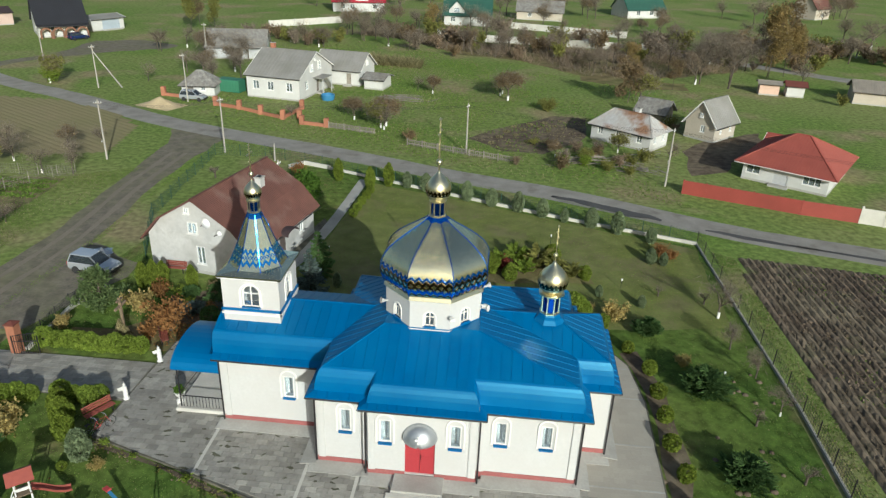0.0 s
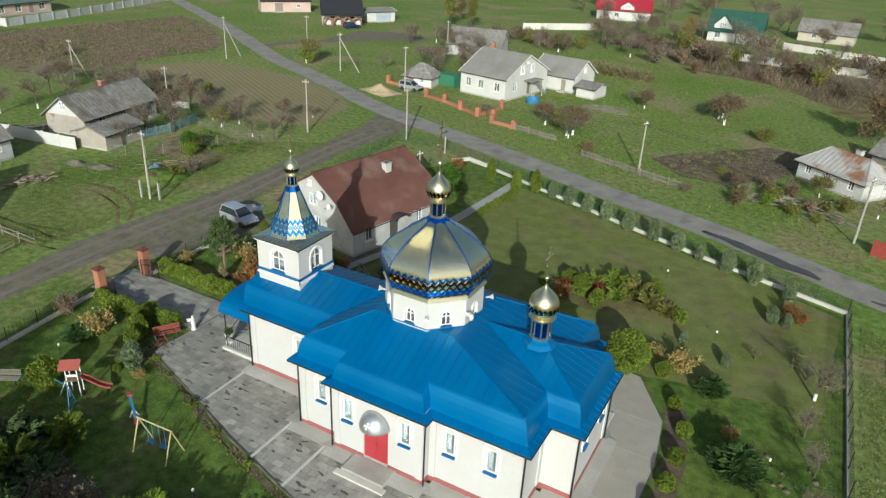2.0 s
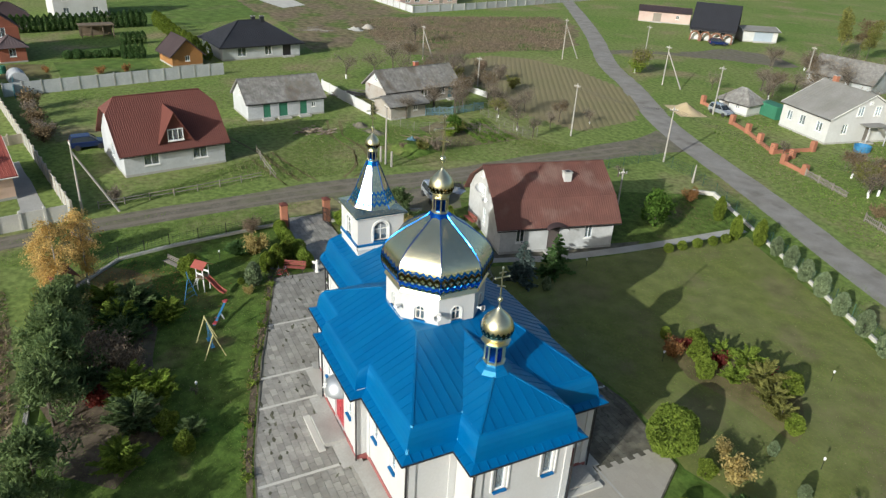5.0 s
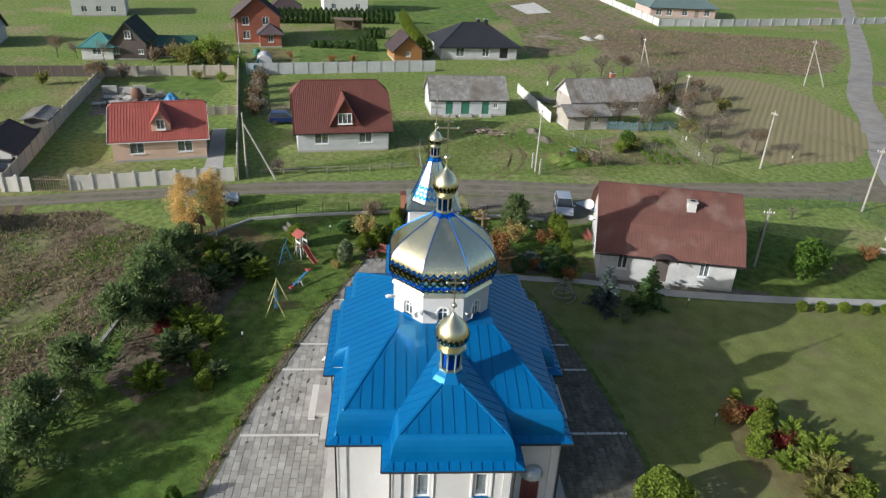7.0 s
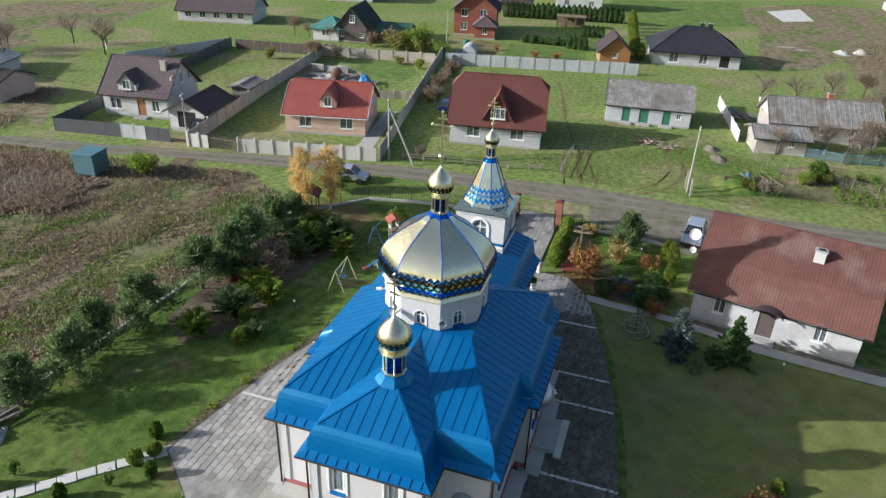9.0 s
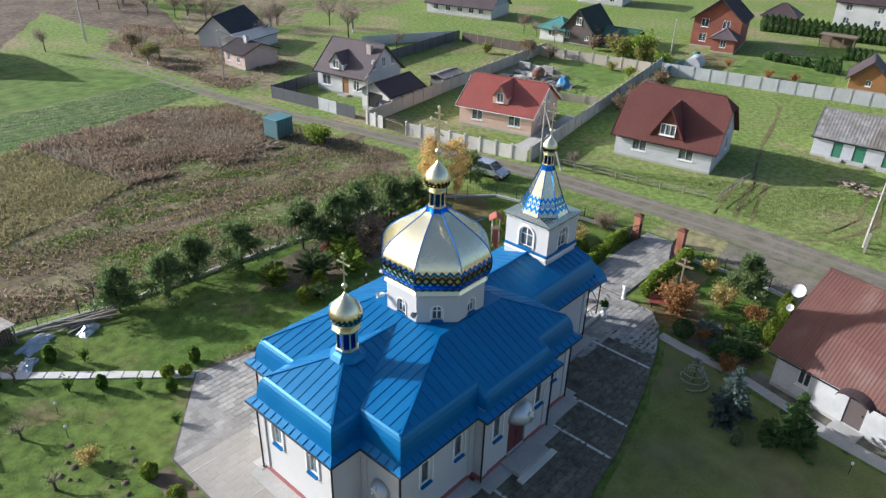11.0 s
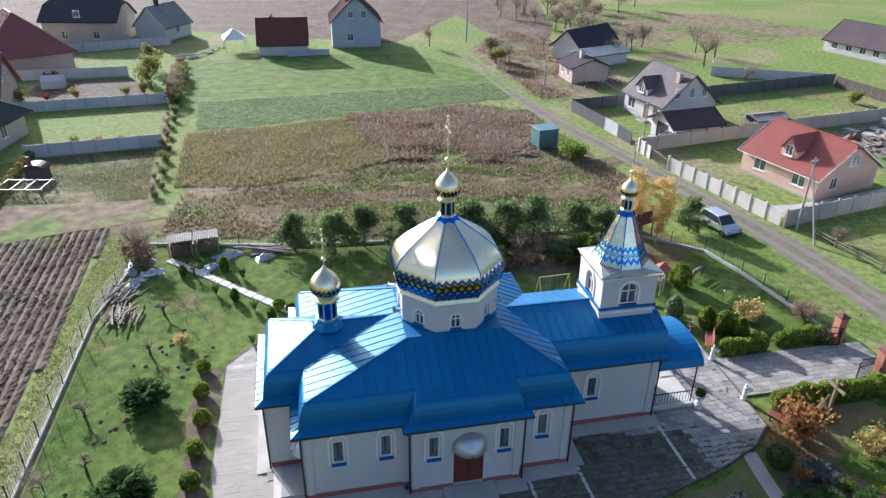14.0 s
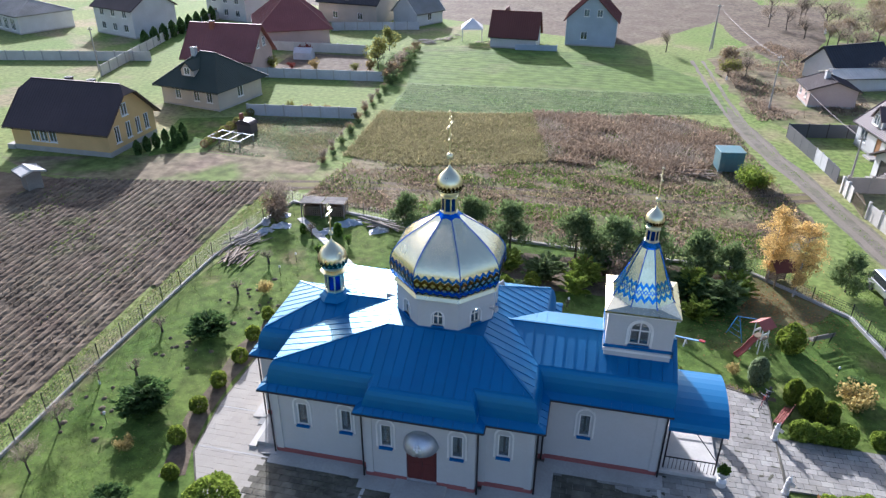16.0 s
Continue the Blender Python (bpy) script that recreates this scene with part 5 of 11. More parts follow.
def corrugated(quad, pitch, size):
    """One continuous ribbed sheet over a slope."""
    pts = [Vector(p) for p in quad]
    n = (pts[1] - pts[0]).cross(pts[2] - pts[0]).normalized()
    if n.z < 0:
        n = -n
    across = Vector((-n.y, n.x, 0)).normalized()
    up = n.cross(across)
    flat = [(p.dot(across), p.dot(up)) for p in pts]
    base = pts[0].dot(n) + 0.004
    lo, hi = min(p[0] for p in flat) + 0.01, max(p[0] for p in flat) - 0.01
    count = max(1, int((hi - lo) / pitch))
    stops = {lo, hi} | {p[0] for p in flat if lo < p[0] < hi}
    for k in range(count):
        u = lo + (k + 0.5) * (hi - lo) / count
        stops |= {u - size, u, u + size}
    v, f = [], []
    for u in sorted(q for q in stops if lo <= q <= hi):
        hits = []
        for i, p in enumerate(flat):
            q = flat[(i + 1) % len(flat)]
            if (p[0] - u) * (q[0] - u) <= 0 and abs(p[0] - q[0]) > 1e-6:
                hits.append(p[1] + (q[1] - p[1]) * (u - p[0]) / (q[0] - p[0]))
        crest = min(abs(u - (lo + (k + 0.5) * (hi - lo) / count)) for k in range(count)) < 1e-6
        for h in (min(hits), max(hits)):
            v.append(across * u + up * h + n * (base + (size if crest else 0.0)))
    for i in range(len(v) // 2 - 1):
        f.append((2 * i, 2 * i + 2, 2 * i + 3, 2 * i + 1))
    return v, f


def house(name, label, x, y, turn, L, W, high, ridge, wall, roof_mat, roof="gable", over=0.45, clip=0.35, ridge_len=None, wins=(), doors=(), chimneys=(), rib=0.4, gable_mat=None, plinth=0.25, dormer=None, group="", frame="white", category="house", rib_size=0.04):
    """A house whose ridge runs along its local x; sides s, e, n, w are walls in its own frame.
    wins: (side, along from the middle, foot, width, height); doors: (side, along, width, height, material)."""
    h = thing(name, label, category, x, y, 0.0, turn, group)
    cs = {"s": ((-L / 2, -W / 2), (L / 2, -W / 2)), "e": ((L / 2, -W / 2), (L / 2, W / 2)), "n": ((L / 2, W / 2), (-L / 2, W / 2)), "w": ((-L / 2, W / 2), (-L / 2, -W / 2))}
    top = {"s": high, "n": high, "e": high, "w": high}
    for side, (a, b) in cs.items():
        span = L if side in "sn" else W
        holes = [(span / 2 + u - w / 2, span / 2 + u + w / 2, z, z + t) for sd, u, z, w, t in wins if sd == side and z + t < high]
        holes += [(span / 2 + u - w / 2, span / 2 + u + w / 2, plinth, plinth + t) for sd, u, w, t, mat in doors if sd == side]
        s = Soup()
        wall_soup(s, a, b, 0.0, high, holes, 0.3)
        part("wall", s.data(), M[wall], h)
        if plinth:
            cut = sorted((q[0], q[1]) for q in holes if q[2] <= plinth + 0.01)
            u = 0.0
            for c0, c1 in cut + [(span, span)]:
                if c0 - u > 0.05:
                    part("plinth", Soup().box((u, -0.04, 0), (c0, 0, plinth), on_wall(a, b, 0, 0)).data(), M["concrete"], h)
                u = c1
    for sd, u, z, w, t in wins:
        a, b = cs[sd]
        span = L if sd in "sn" else W
        m = on_wall(a, b, span / 2 + u, z)
        if z + t >= high:
            m = m @ pose(0, -0.14, 0)
        window_unit(h, m, w, t, M[frame], 1 if w < 1.7 else 2, 0.0)
    for sd, u, w, t, mat in doors:
        a, b = cs[sd]
        span = L if sd in "sn" else W
        m = on_wall(a, b, span / 2 + u, plinth)
        d = part("door", moved(Soup().box((-w / 2, 0.06, 0), (w / 2, 0.12, t)), m), M[mat], h)
        part("handle", moved(Soup().box((w / 2 - 0.16, 0.02, 0.95), (w / 2 - 0.12, 0.06, 1.1)), m), M["black_metal"], d)
        part("step", moved(Soup().bevel_box((-w / 2 - 0.3, -0.9, -plinth), (w / 2 + 0.3, -0.02, -0.03), 0.02), m), M["concrete"], h)
    slope = (ridge - high) / (W / 2)
    eave = high - over * slope
    X, Y = L / 2 + over, W / 2 + over
    gm = M[gable_mat or wall]
    quads = []
    part("ceiling", Soup().box((-L / 2 + 0.3, -W / 2 + 0.3, high - 0.12), (L / 2 - 0.3, W / 2 - 0.3, high - 0.02)).data(), M["house_grey"], h)
    if roof == "hip":
        k = (ridge_len if ridge_len is not None else max(0.6, L - W)) / 2
        quads = [[(-X, -Y, eave), (X, -Y, eave), (k, 0, ridge), (-k, 0, ridge)], [(X, Y, eave), (-X, Y, eave), (-k, 0, ridge), (k, 0, ridge)], [(X, -Y, eave), (X, Y, eave), (k, 0, ridge)], [(-X, Y, eave), (-X, -Y, eave), (-k, 0, ridge)]]
        caps = [((-k, 0, ridge), (k, 0, ridge))] + [((sx * X, sy * Y, eave), (sx * k, 0, ridge)) for sx in (1, -1) for sy in (1, -1)]
    else:
        c = clip if roof == "half" else 0.0
        zc = ridge - c * (ridge - high)
        yc = W / 2 * c
        xr = X - (W / 2 * c * 0.9 if c else 0)
        for sy in (-1, 1):
            q = [(-X, sy * Y, eave), (X, sy * Y, eave), (X, sy * yc, zc), (xr, 0, ridge), (-xr, 0, ridge), (-X, sy * yc, zc)] if c else [(-X, sy * Y, eave), (X, sy * Y, eave), (X, 0, ridge), (-X, 0, ridge)]
            quads.append(q)
        if c:
            quads += [[(sx * X, -yc, zc), (sx * X, yc, zc), (sx * xr, 0, ridge)] for sx in (-1, 1)]
        if roof == "gambrel":
            yk, zk = W / 2 * 0.72, high + (ridge - high) * 0.44
            quads = []
            for sy in (-1, 1):
                quads += [[(-X, sy * yk, zk), (X, sy * yk, zk), (X, 0, ridge), (-X, 0, ridge)], [(-X, sy * Y, eave), (X, sy * Y, eave), (X, sy * yk, zk), (-X, sy * yk, zk)]]
        for sx in (-1, 1):
            g = Soup()
            prof = [(-W / 2, high), (W / 2, high), (yc, zc - 0.14), (-yc, zc - 0.14)] if c else [(-W / 2, high), (W / 2, high), (0, ridge - 0.14)]
            if roof == "gambrel":
                prof = [(-W / 2, high), (W / 2, high), (yk, zk - 0.14), (0, ridge - 0.14), (-yk, zk - 0.14)]
            v = [(sx * (L / 2 - d), yy, zz) for d in (0, 0.3) for yy, zz in prof]
            n = len(prof)
            g.add(v, [tuple(range(n)), tuple(range(n, 2 * n))[::-1]] + [(i, (i + 1) % n, (i + 1) % n + n, i + n) for i in range(n)])
            bm = bmesh.new()
            vs = [bm.verts.new(p) for p in g.v]
            for f in g.f:
                bm.faces.new([vs[i] for i in f])
            part("gable", bm, gm, h)
        caps = [((-xr, 0, ridge), (xr, 0, ridge))]
        for sx in (-1, 1):
            for sy in (-1, 1):
                if roof != "gambrel":
                    part("bargeboard", Soup().beam((sx * X, sy * Y, eave - 0.02), (sx * X, sy * yc, zc - 0.02), 0.03, 0.16).data(), M["white"] if roof_mat in ("red_roof", "grey_roof") else M[roof_mat], h)
    top_part = None
    for q in quads:
        s = Soup()
        roof_slab(s, q)
        slab = part("roof" if top_part is None else "roof_slope", s.data(), M[roof_mat], h if top_part is None else top_part)
        top_part = top_part or slab
        if rib:
            part("roof_sheet", corrugated(q, rib, rib_size), M[roof_mat], top_part)
    for p, q in caps:
        part("ridge_cap", Soup().beam(Vector(p) + Vector((0, 0, 0.02)), Vector(q) + Vector((0, 0, 0.02)), 0.22, 0.08).data(), M[roof_mat], top_part)
    for sy in (-1, 1):
        part("gutter", Soup().tube([(-X, sy * (Y + 0.03), eave - 0.12), (X, sy * (Y + 0.03), eave - 0.12)], 0.05, 5).data(), M["white"] if roof_mat == "red_roof" else M["black_metal"], top_part)
    for cx, cy, mat in chimneys:
        zc = ridge - abs(cy) * slope
        ch = part("chimney", Soup().box((cx - 0.35, cy - 0.3, zc - 0.5), (cx + 0.35, cy + 0.3, zc + 0.95)).data(), M[mat], h)
        part("chimney_cap", Soup().bevel_box((cx - 0.42, cy - 0.37, zc + 0.95), (cx + 0.42, cy + 0.37, zc + 1.03), 0.02).data(), M["concrete"], ch)
        part("flue", Soup().box((cx - 0.2, cy - 0.14, zc + 1.03), (cx + 0.2, cy + 0.14, zc + 1.08)).data(), M["black_metal"], ch)
    if dormer:
        kind, side, dx, wide, z0, z1 = dormer
        sy = -1 if side == "s" else 1
        yf = W / 2 - (z0 - high) / slope + 0.05
        yb = W / 2 - (z1 - high) / slope
        # front triangle or small house front, with its own little roof back into the slope
        if kind == "a":
            fr = [(dx - wide / 2, z0), (dx + wide / 2, z0), (dx, z1)]
            front_y = yf + 0.02
        else:
            fr = [(dx - wide / 2, z0), (dx + wide / 2, z0), (dx + wide / 2, z0 + 0.95), (dx, z1), (dx - wide / 2, z0 + 0.95)]
            front_y = yf + 0.02
        n = len(fr)
        v = [(px, sy * front_y, pz) for px, pz in fr] + [(px, sy * max(0.2, front_y - 1.2), pz) for px, pz in fr]
        d = part("dormer", (v, [tuple(range(n)), tuple(range(n, 2 * n))[::-1]] + [(i, (i + 1) % n, (i + 1) % n + n, i + n) for i in range(n)]), M[roof_mat] if kind == "a" else gm, h)
        dr = Soup()
        o = 0.3
        for e in (-1, 1):
            zl = z0 - 0.1 if kind == "a" else z0 + 0.8
            xl = dx + e * (wide / 2 + 0.1)
            yl = W / 2 - (zl - high) / slope
            roof_slab(dr, [(dx, sy * (front_y + o), z1 + 0.06), (xl, sy * (front_y + o), zl + 0.06), (xl, sy * min(front_y, yl), zl + 0.06), (dx, sy * yb, z1 + 0.06)], 0.1)
        part("dormer_roof", dr.data(), M[roof_mat], d)
        m = pose(dx, -front_y, z0 + 0.18) if sy < 0 else pose(dx, front_y, z0 + 0.18, 0, 0, 180)
        window_unit(d, m @ pose(0, -0.15, 0), min(1.7, wide * 0.46), min(1.25, (z1 - z0) * 0.5), M[frame], 2 if wide > 3 else 1)
    return h


def front(a, b, depth):
    """Centre and turn of a house from the ends of its local south wall, walking with the house on the left."""
    a, b = Vector(a), Vector(b)
    way = (b - a).normalized()
    c = (a + b) / 2 + Vector((-way.y, way.x)) * depth / 2
    return c.x, c.y, math.degrees(math.atan2(way.y, way.x)), (b - a).length


def house_front(name, label, a, b, W, *args, **kw):
    x, y, turn, L = front(a, b, W)
    return house(name, label, x, y, turn, L, W, *args, **kw)


W1, W2_ = 1.25, 1.35
annex = house("parish_house", "white parish house with brown corrugated roof beside the church", -19.94, 20.72, 78.5, 10.95, 9.6, 3.0, 6.75, "old_plaster", "brown_roof", "gambrel", rib=0.22, rib_size=0.022, over=0.5, wins=(("s", -3.6, 1.1, 0.8, 1.3), ("s", 3.0, 1.1, 0.8, 1.3), ("w", 0.1, 0.9, 0.8, 1.6), ("w", -0.4, 3.6, 0.9, 1.0), ("w", -0.8, 5.3, 0.45, 0.5), ("e", 0.0, 1.1, 1.2, 1.3), ("n", -3, 1.1, 1.2, 1.3), ("n", 2, 1.1, 1.2, 1.3)), doors=(("s", -0.4, 1.1, 2.1, "house_dark"),), chimneys=((1.65, -1.7, "house_white"),))
arch = [(-0.95 * math.cos(k * math.pi / 10), 2.5 + 0.4 * math.sin(k * math.pi / 10)) for k in range(11)]
can = part("door_canopy", ([(-0.4 + px, y, z) for y in (-4.8, -5.9) for px, z in arch], [(k, k + 1, k + 12, k + 11) for k in range(10)]), M["dark_brown_roof"], annex, "dark arched door canopy")
can.modifiers.new("sheet", "SOLIDIFY").thickness = 0.05
for n, (dx, dz, r) in enumerate(((-6.7, 5.2, 0.44), (-6.5, 4.4, 0.24))):
    dish = part("satellite_dish", Soup().lathe([(0.02, 0.0), (0.4 * r, 0.03), (0.75 * r, 0.1), (r, 0.2)], 14, cap=False).data(), M["white"], annex, "white satellite dish")
    dish.matrix_basis = pose(dx, -1.6 - 1.0 * n, dz, 55, 0, 0)
    part("bracket", Soup().tube([(0, 0, 0), (0, 0, -0.4), (0.5, 0, -0.5)], 0.03).data(), M["black_metal"], dish)

white_h = house("farmhouse", "large white house with grey roof behind a brick fence", -33.3, 82.1, -10.0, 9.3, 12.8, 3.75, 6.9, "house_white", "grey_roof", "gable", rib=0.6, over=0.35, wins=(("s", -3.0, 1.4, 1.1, 1.4), ("s", -0.4, 1.4, 1.1, 1.4), ("s", 2.9, 1.4, 1.1, 1.4), ("e", -3.6, 1.4, 1.0, 1.4), ("e", -1.7, 3.9, 1.0, 1.4), ("e", 1.3, 3.9, 1.0, 1.4), ("e", -0.2, 5.5, 0.5, 0.4)), doors=(("e", 0.6, 1.0, 2.0, "old_wood"),), chimneys=((-3.0, 0.2, "brick_orange"),))
part("stair", Soup().beam((5.5, 1.4, 2.6), (5.5, 4.4, 0.1), 0.9, 0.14).data(), M["concrete"], white_h)
part("porch_roof", Soup().box((4.68, -1.2, 2.75), (6.5, 2.4, 2.85)).data(), M["grey_roof"], white_h)
for y in (-1.1, 2.3):
    part("porch_post", Soup().box((6.35, y - 0.05, 0.0), (6.45, y + 0.05, 2.75)).data(), M["house_grey"], white_h)
house("outbuilding", "low white outbuilding with grey roof", -26.3, 92.6, -10.0, 8.4, 7.5, 2.9, 5.3, "house_white", "grey_roof", rib=0.6, wins=(("e", -1.5, 1.0, 0.9, 1.0), ("e", 0, 3.2, 0.8, 0.9)), doors=(("s", 2.2, 0.9, 1.9, "old_wood"),))
house("lean_to", "low shed with a grey sheet roof at the outbuilding's end", -19.6, 88.6, -10.0, 3.4, 4.4, 1.9, 2.5, "house_white", "slate_roof", rib=0.4, category="shed")
house("shed", "small whitewashed shed with old grey roof", -46.8, 76.8, 8.0, 5.2, 4.2, 2.1, 3.8, "house_white", "slate_roof", "hip", rib=0.5, wins=(("s", 0.8, 0.9, 0.7, 0.8),), doors=(("s", -1.2, 0.9, 1.8, "old_wood"),), category="shed")
house("barn", "grey barn roof among bare trees", -53.0, 111.0, 12.0, 11.5, 7.5, 2.6, 5.4, "house_grey", "slate_roof", rib=0.6, doors=(("s", 0, 2.2, 2.0, "old_wood"),), category="barn")
kiosk = thing("container", "dark green metal container in the farmyard", "container", -42.8, 79.4, 0, -10)
part("body", Soup().bevel_box((-2.1, -1.1, 0.1), (2.1, 1.1, 2.1), 0.05).data(), M["green_paint"], kiosk)
for n in range(9):
    part("rib", Soup().box((-2.0 + 0.48 * n, -1.14, 0.2), (-1.92 + 0.48 * n, -1.1, 2.0)).data(), M["green_paint"], kiosk)

house("cottage", "small white cottage with rusty sheet roof", 20.6, 63.0, -37.4, 9.1, 5.0, 2.5, 4.3, "house_white", "rusty_roof", "hip", ridge_len=5.5, rib=0.6, wins=(("s", -3.1, 1.0, 0.8, 1.0), ("s", -0.3, 1.0, 0.8, 1.0), ("s", 2.9, 1.0, 0.8, 1.0), ("e", -1.2, 1.0, 0.7, 1.0), ("e", 1.2, 1.0, 0.7, 1.0)), chimneys=((0.5, 0.8, "house_grey"),))
house("barn", "grey weathered shed behind the cottage", 26.6, 77.0, -30, 4.4, 4.2, 1.7, 3.2, "old_wood", "slate_roof", rib=0.5, category="shed")
house("storehouse", "tall beige storehouse with steep asbestos roof", 33.0, 68.5, 47.0, 5.9, 4.6, 2.7, 5.6, "house_beige", "grey_roof", rib=0.45, wins=(("w", 0.4, 1.2, 0.7, 1.0), ("s", 1.5, 1.1, 0.6, 0.9), ("s", -1.2, 1.1, 0.6, 0.9), ("w", 0, 3.3, 0.5, 0.6)), category="shed")
house("villa", "white bungalow with red metal-tile hip roof", 39.4, 52.0, -32.5, 9.6, 10.8, 2.7, 5.3, "house_white", "red_roof", "hip", ridge_len=1.6, over=0.9, rib=0.35, rib_size=0.03, wins=(("s", -3.6, 0.9, 1.6, 1.3), ("s", 3.0, 0.9, 2.0, 1.4)), doors=(("s", -0.4, 1.6, 2.1, "house_grey"),), chimneys=())
house("shed", "red-roofed small shed behind the bungalow", 41.0, 60.5, -33.0, 4.5, 3.0, 1.9, 2.8, "house_white", "red_roof", rib=0.35, category="shed")

house_front("long_barn", "grey barn with pale slate roof and green doors", (-62.6, 2.4), (-63.6, 13.2), 6.6, 2.5, 4.9, "house_grey", "slate_roof", rib=0.35, over=0.3, wins=(("s", 3.9, 1.1, 0.6, 0.7), ("w", 0.5, 2.9, 0.6, 0.7)), doors=(("s", -2.8, 1.0, 2.0, "green_paint"), ("s", -0.5, 1.2, 2.0, "green_paint"), ("s", 2.4, 1.0, 2.0, "green_paint")), category="barn")
house("old_house", "old grey-roofed house among bare fruit trees", -68.2, 28.8, 100.0, 13.0, 6.2, 2.5, 4.8, "worn_plaster", "slate_roof", rib=0.6, gable_mat="house_white", wins=(("s", -3.5, 1.0, 1.2, 1.3), ("s", 0.2, 1.0, 1.2, 1.3), ("s", 3.6, 1.0, 1.0, 1.3), ("w", 0, 3.2, 0.8, 1.0)), doors=(("s", 5.2, 1.0, 2.0, "teal_paint"),), chimneys=((0.9, 0.5, "brick_red"),))
house("annex", "low grey-pink lean-to before the old house", -60.2, 23.4, 100.0, 5.8, 4.4, 2.1, 2.9, "worn_plaster", "slate_roof", rib=0.5, wins=(("s", 1.2, 1.0, 0.7, 0.7),), category="shed")
house_front("grey_house", "pale grey house with dark red half-hipped roof and triangular dormer", (-45.8, -14.0), (-47.6, -3.4), 9.6, 2.9, 7.4, "house_grey", "rust_red", "half", clip=0.3, over=0.5, rib=0.22, wins=(("s", -2.6, 1.0, 1.6, 1.4), ("s", 2.6, 1.0, 1.6, 1.4), ("e", -2, 1.0, 1.2, 1.4), ("e", 1.8, 1.0, 1.2, 1.4), ("e", 0.0, 3.6, 1.2, 1.3), ("w", 0, 1.0, 1.2, 1.4)), dormer=("a", "s", 0.2, 3.6, 3.15, 6.4), chimneys=((3.6, 2.2, "house_white"),))
house("red_house", "peach house with bright red tiled roof behind a white wall", -46.45, -29.75, 103.9, 9.7, 8.9, 2.73, 5.5, "house_peach", "red_roof", "half", clip=0.12, over=0.45, rib=0.3, rib_size=0.03, wins=(("s", -2.4, 0.9, 1.5, 1.3), ("s", 2.6, 0.9, 1.6, 1.3), ("e", 0.2, 3.2, 1.3, 1.0), ("e", -2, 0.9, 1.0, 1.3), ("w", 1.0, 0.9, 1.2, 1.3)), dormer=("b", "s", 0.3, 2.0, 3.2, 5.5))
house("white_house", "white house with mauve-brown roof and gabled dormer", -42.6, -53.9, 99.5, 8.5, 8.3, 3.15, 6.7, "house_white", "mauve_roof", over=0.5, rib=0.35, rib_size=0.03, wins=(("s", -2.6, 0.9, 1.5, 1.4), ("e", -2.2, 3.7, 0.8, 1.3), ("e", 0.0, 3.7, 0.8, 1.3), ("e", 2.0, 3.7, 0.8, 1.3), ("s", 2.7, 0.9, 1.0, 1.4)), doors=(("s", 0.8, 1.1, 2.1, "orange_wood"),), dormer=("b", "s", -0.8, 2.4, 3.3, 5.6), chimneys=((2.9, -1.2, "house_beige"),))
house("garage", "white garage with dark lean-to roof", -40.3, -44.9, 7.0, 6.8, 4.6, 2.5, 3.7, "house_white", "dark_brown_roof", over=0.5, rib=0.35, rib_size=0.03, doors=(("e", 0.0, 2.4, 2.0, "black_metal"),), category="garage")
house("bungalow", "pale bungalow with black tiled hip roof", *front((-100.0, 6.0), (-102.2, 20.6), 11.0)[:3], 14.8, 11.0, 2.8, 6.0, "house_grey", "black_roof", "hip", ridge_len=4.5, over=0.7, rib=0.35, rib_size=0.03, wins=(("s", -3.8, 0.6, 1.6, 1.6), ("s", 1.2, 0.6, 1.4, 1.6)), doors=(("s", 4.8, 1.6, 2.0, "black_metal"),), chimneys=((1.0, 0.8, "black_roof"), (2.2, -0.5, "black_roof")))
house("cabin", "small orange timber cabin with dark roof", -100.5, -1.0, 12.0, 6.5, 5.2, 2.2, 4.6, "orange_wood", "dark_brown_roof", over=0.5, rib=0.0, wins=(("e", 0, 0.9, 0.8, 0.9),), category="shed")
house("green_house", "white house with teal roof", -93.6, -53.7, 97.0, 5.0, 6.5, 2.4, 4.0, "house_white", "teal_roof", "hip", rib=0.5, wins=(("s", 0, 0.9, 1.4, 1.3),))
house("brown_house", "dark brown house with green mansard roof", -95.6, -48.9, 7.0, 8.6, 5.8, 3.0, 6.3, "house_dark", "dark_green_roof", rib=0.5, wins=(("e", -2, 1.0, 1.0, 1.3), ("e", 2, 1.0, 0.8, 0.8), ("e", 0.2, 3.6, 1.0, 1.3)))
house("brick_house", "tall red brick house with dark brown roof", -113.5, -30.5, 12.0, 9.5, 8.5, 5.3, 8.8, "brick_red", "dark_brown_roof", over=0.6, rib=0.4, wins=(("e", -2.2, 1.0, 1.3, 1.5), ("e", -2.2, 3.6, 1.3, 1.5), ("e", 1.6, 3.6, 1.3, 1.5)), doors=(("e", 1.6, 1.2, 2.1, "old_wood"),))
house("brick_porch", "brick porch of the tall house", -107.6, -27.0, 12.0, 3.6, 4.0, 2.8, 4.2, "brick_red", "mauve_roof", "hip", rib=0.4, over=0.5, wins=(("e", 0, 1.0, 1.0, 1.3),))
house("long_house", "long white house with mauve roof", -100.0, -82.2, 104.0, 15.6, 9.4, 2.5, 5.6, "house_white", "mauve_roof", over=0.5, rib=0.4, gable_mat="house_blue", wins=tuple(("s", u, 0.9, 1.3, 1.4) for u in (-5.6, -2.6, 0.3, 3.0, 5.4)), chimneys=((5.2, 0.5, "house_grey"),))
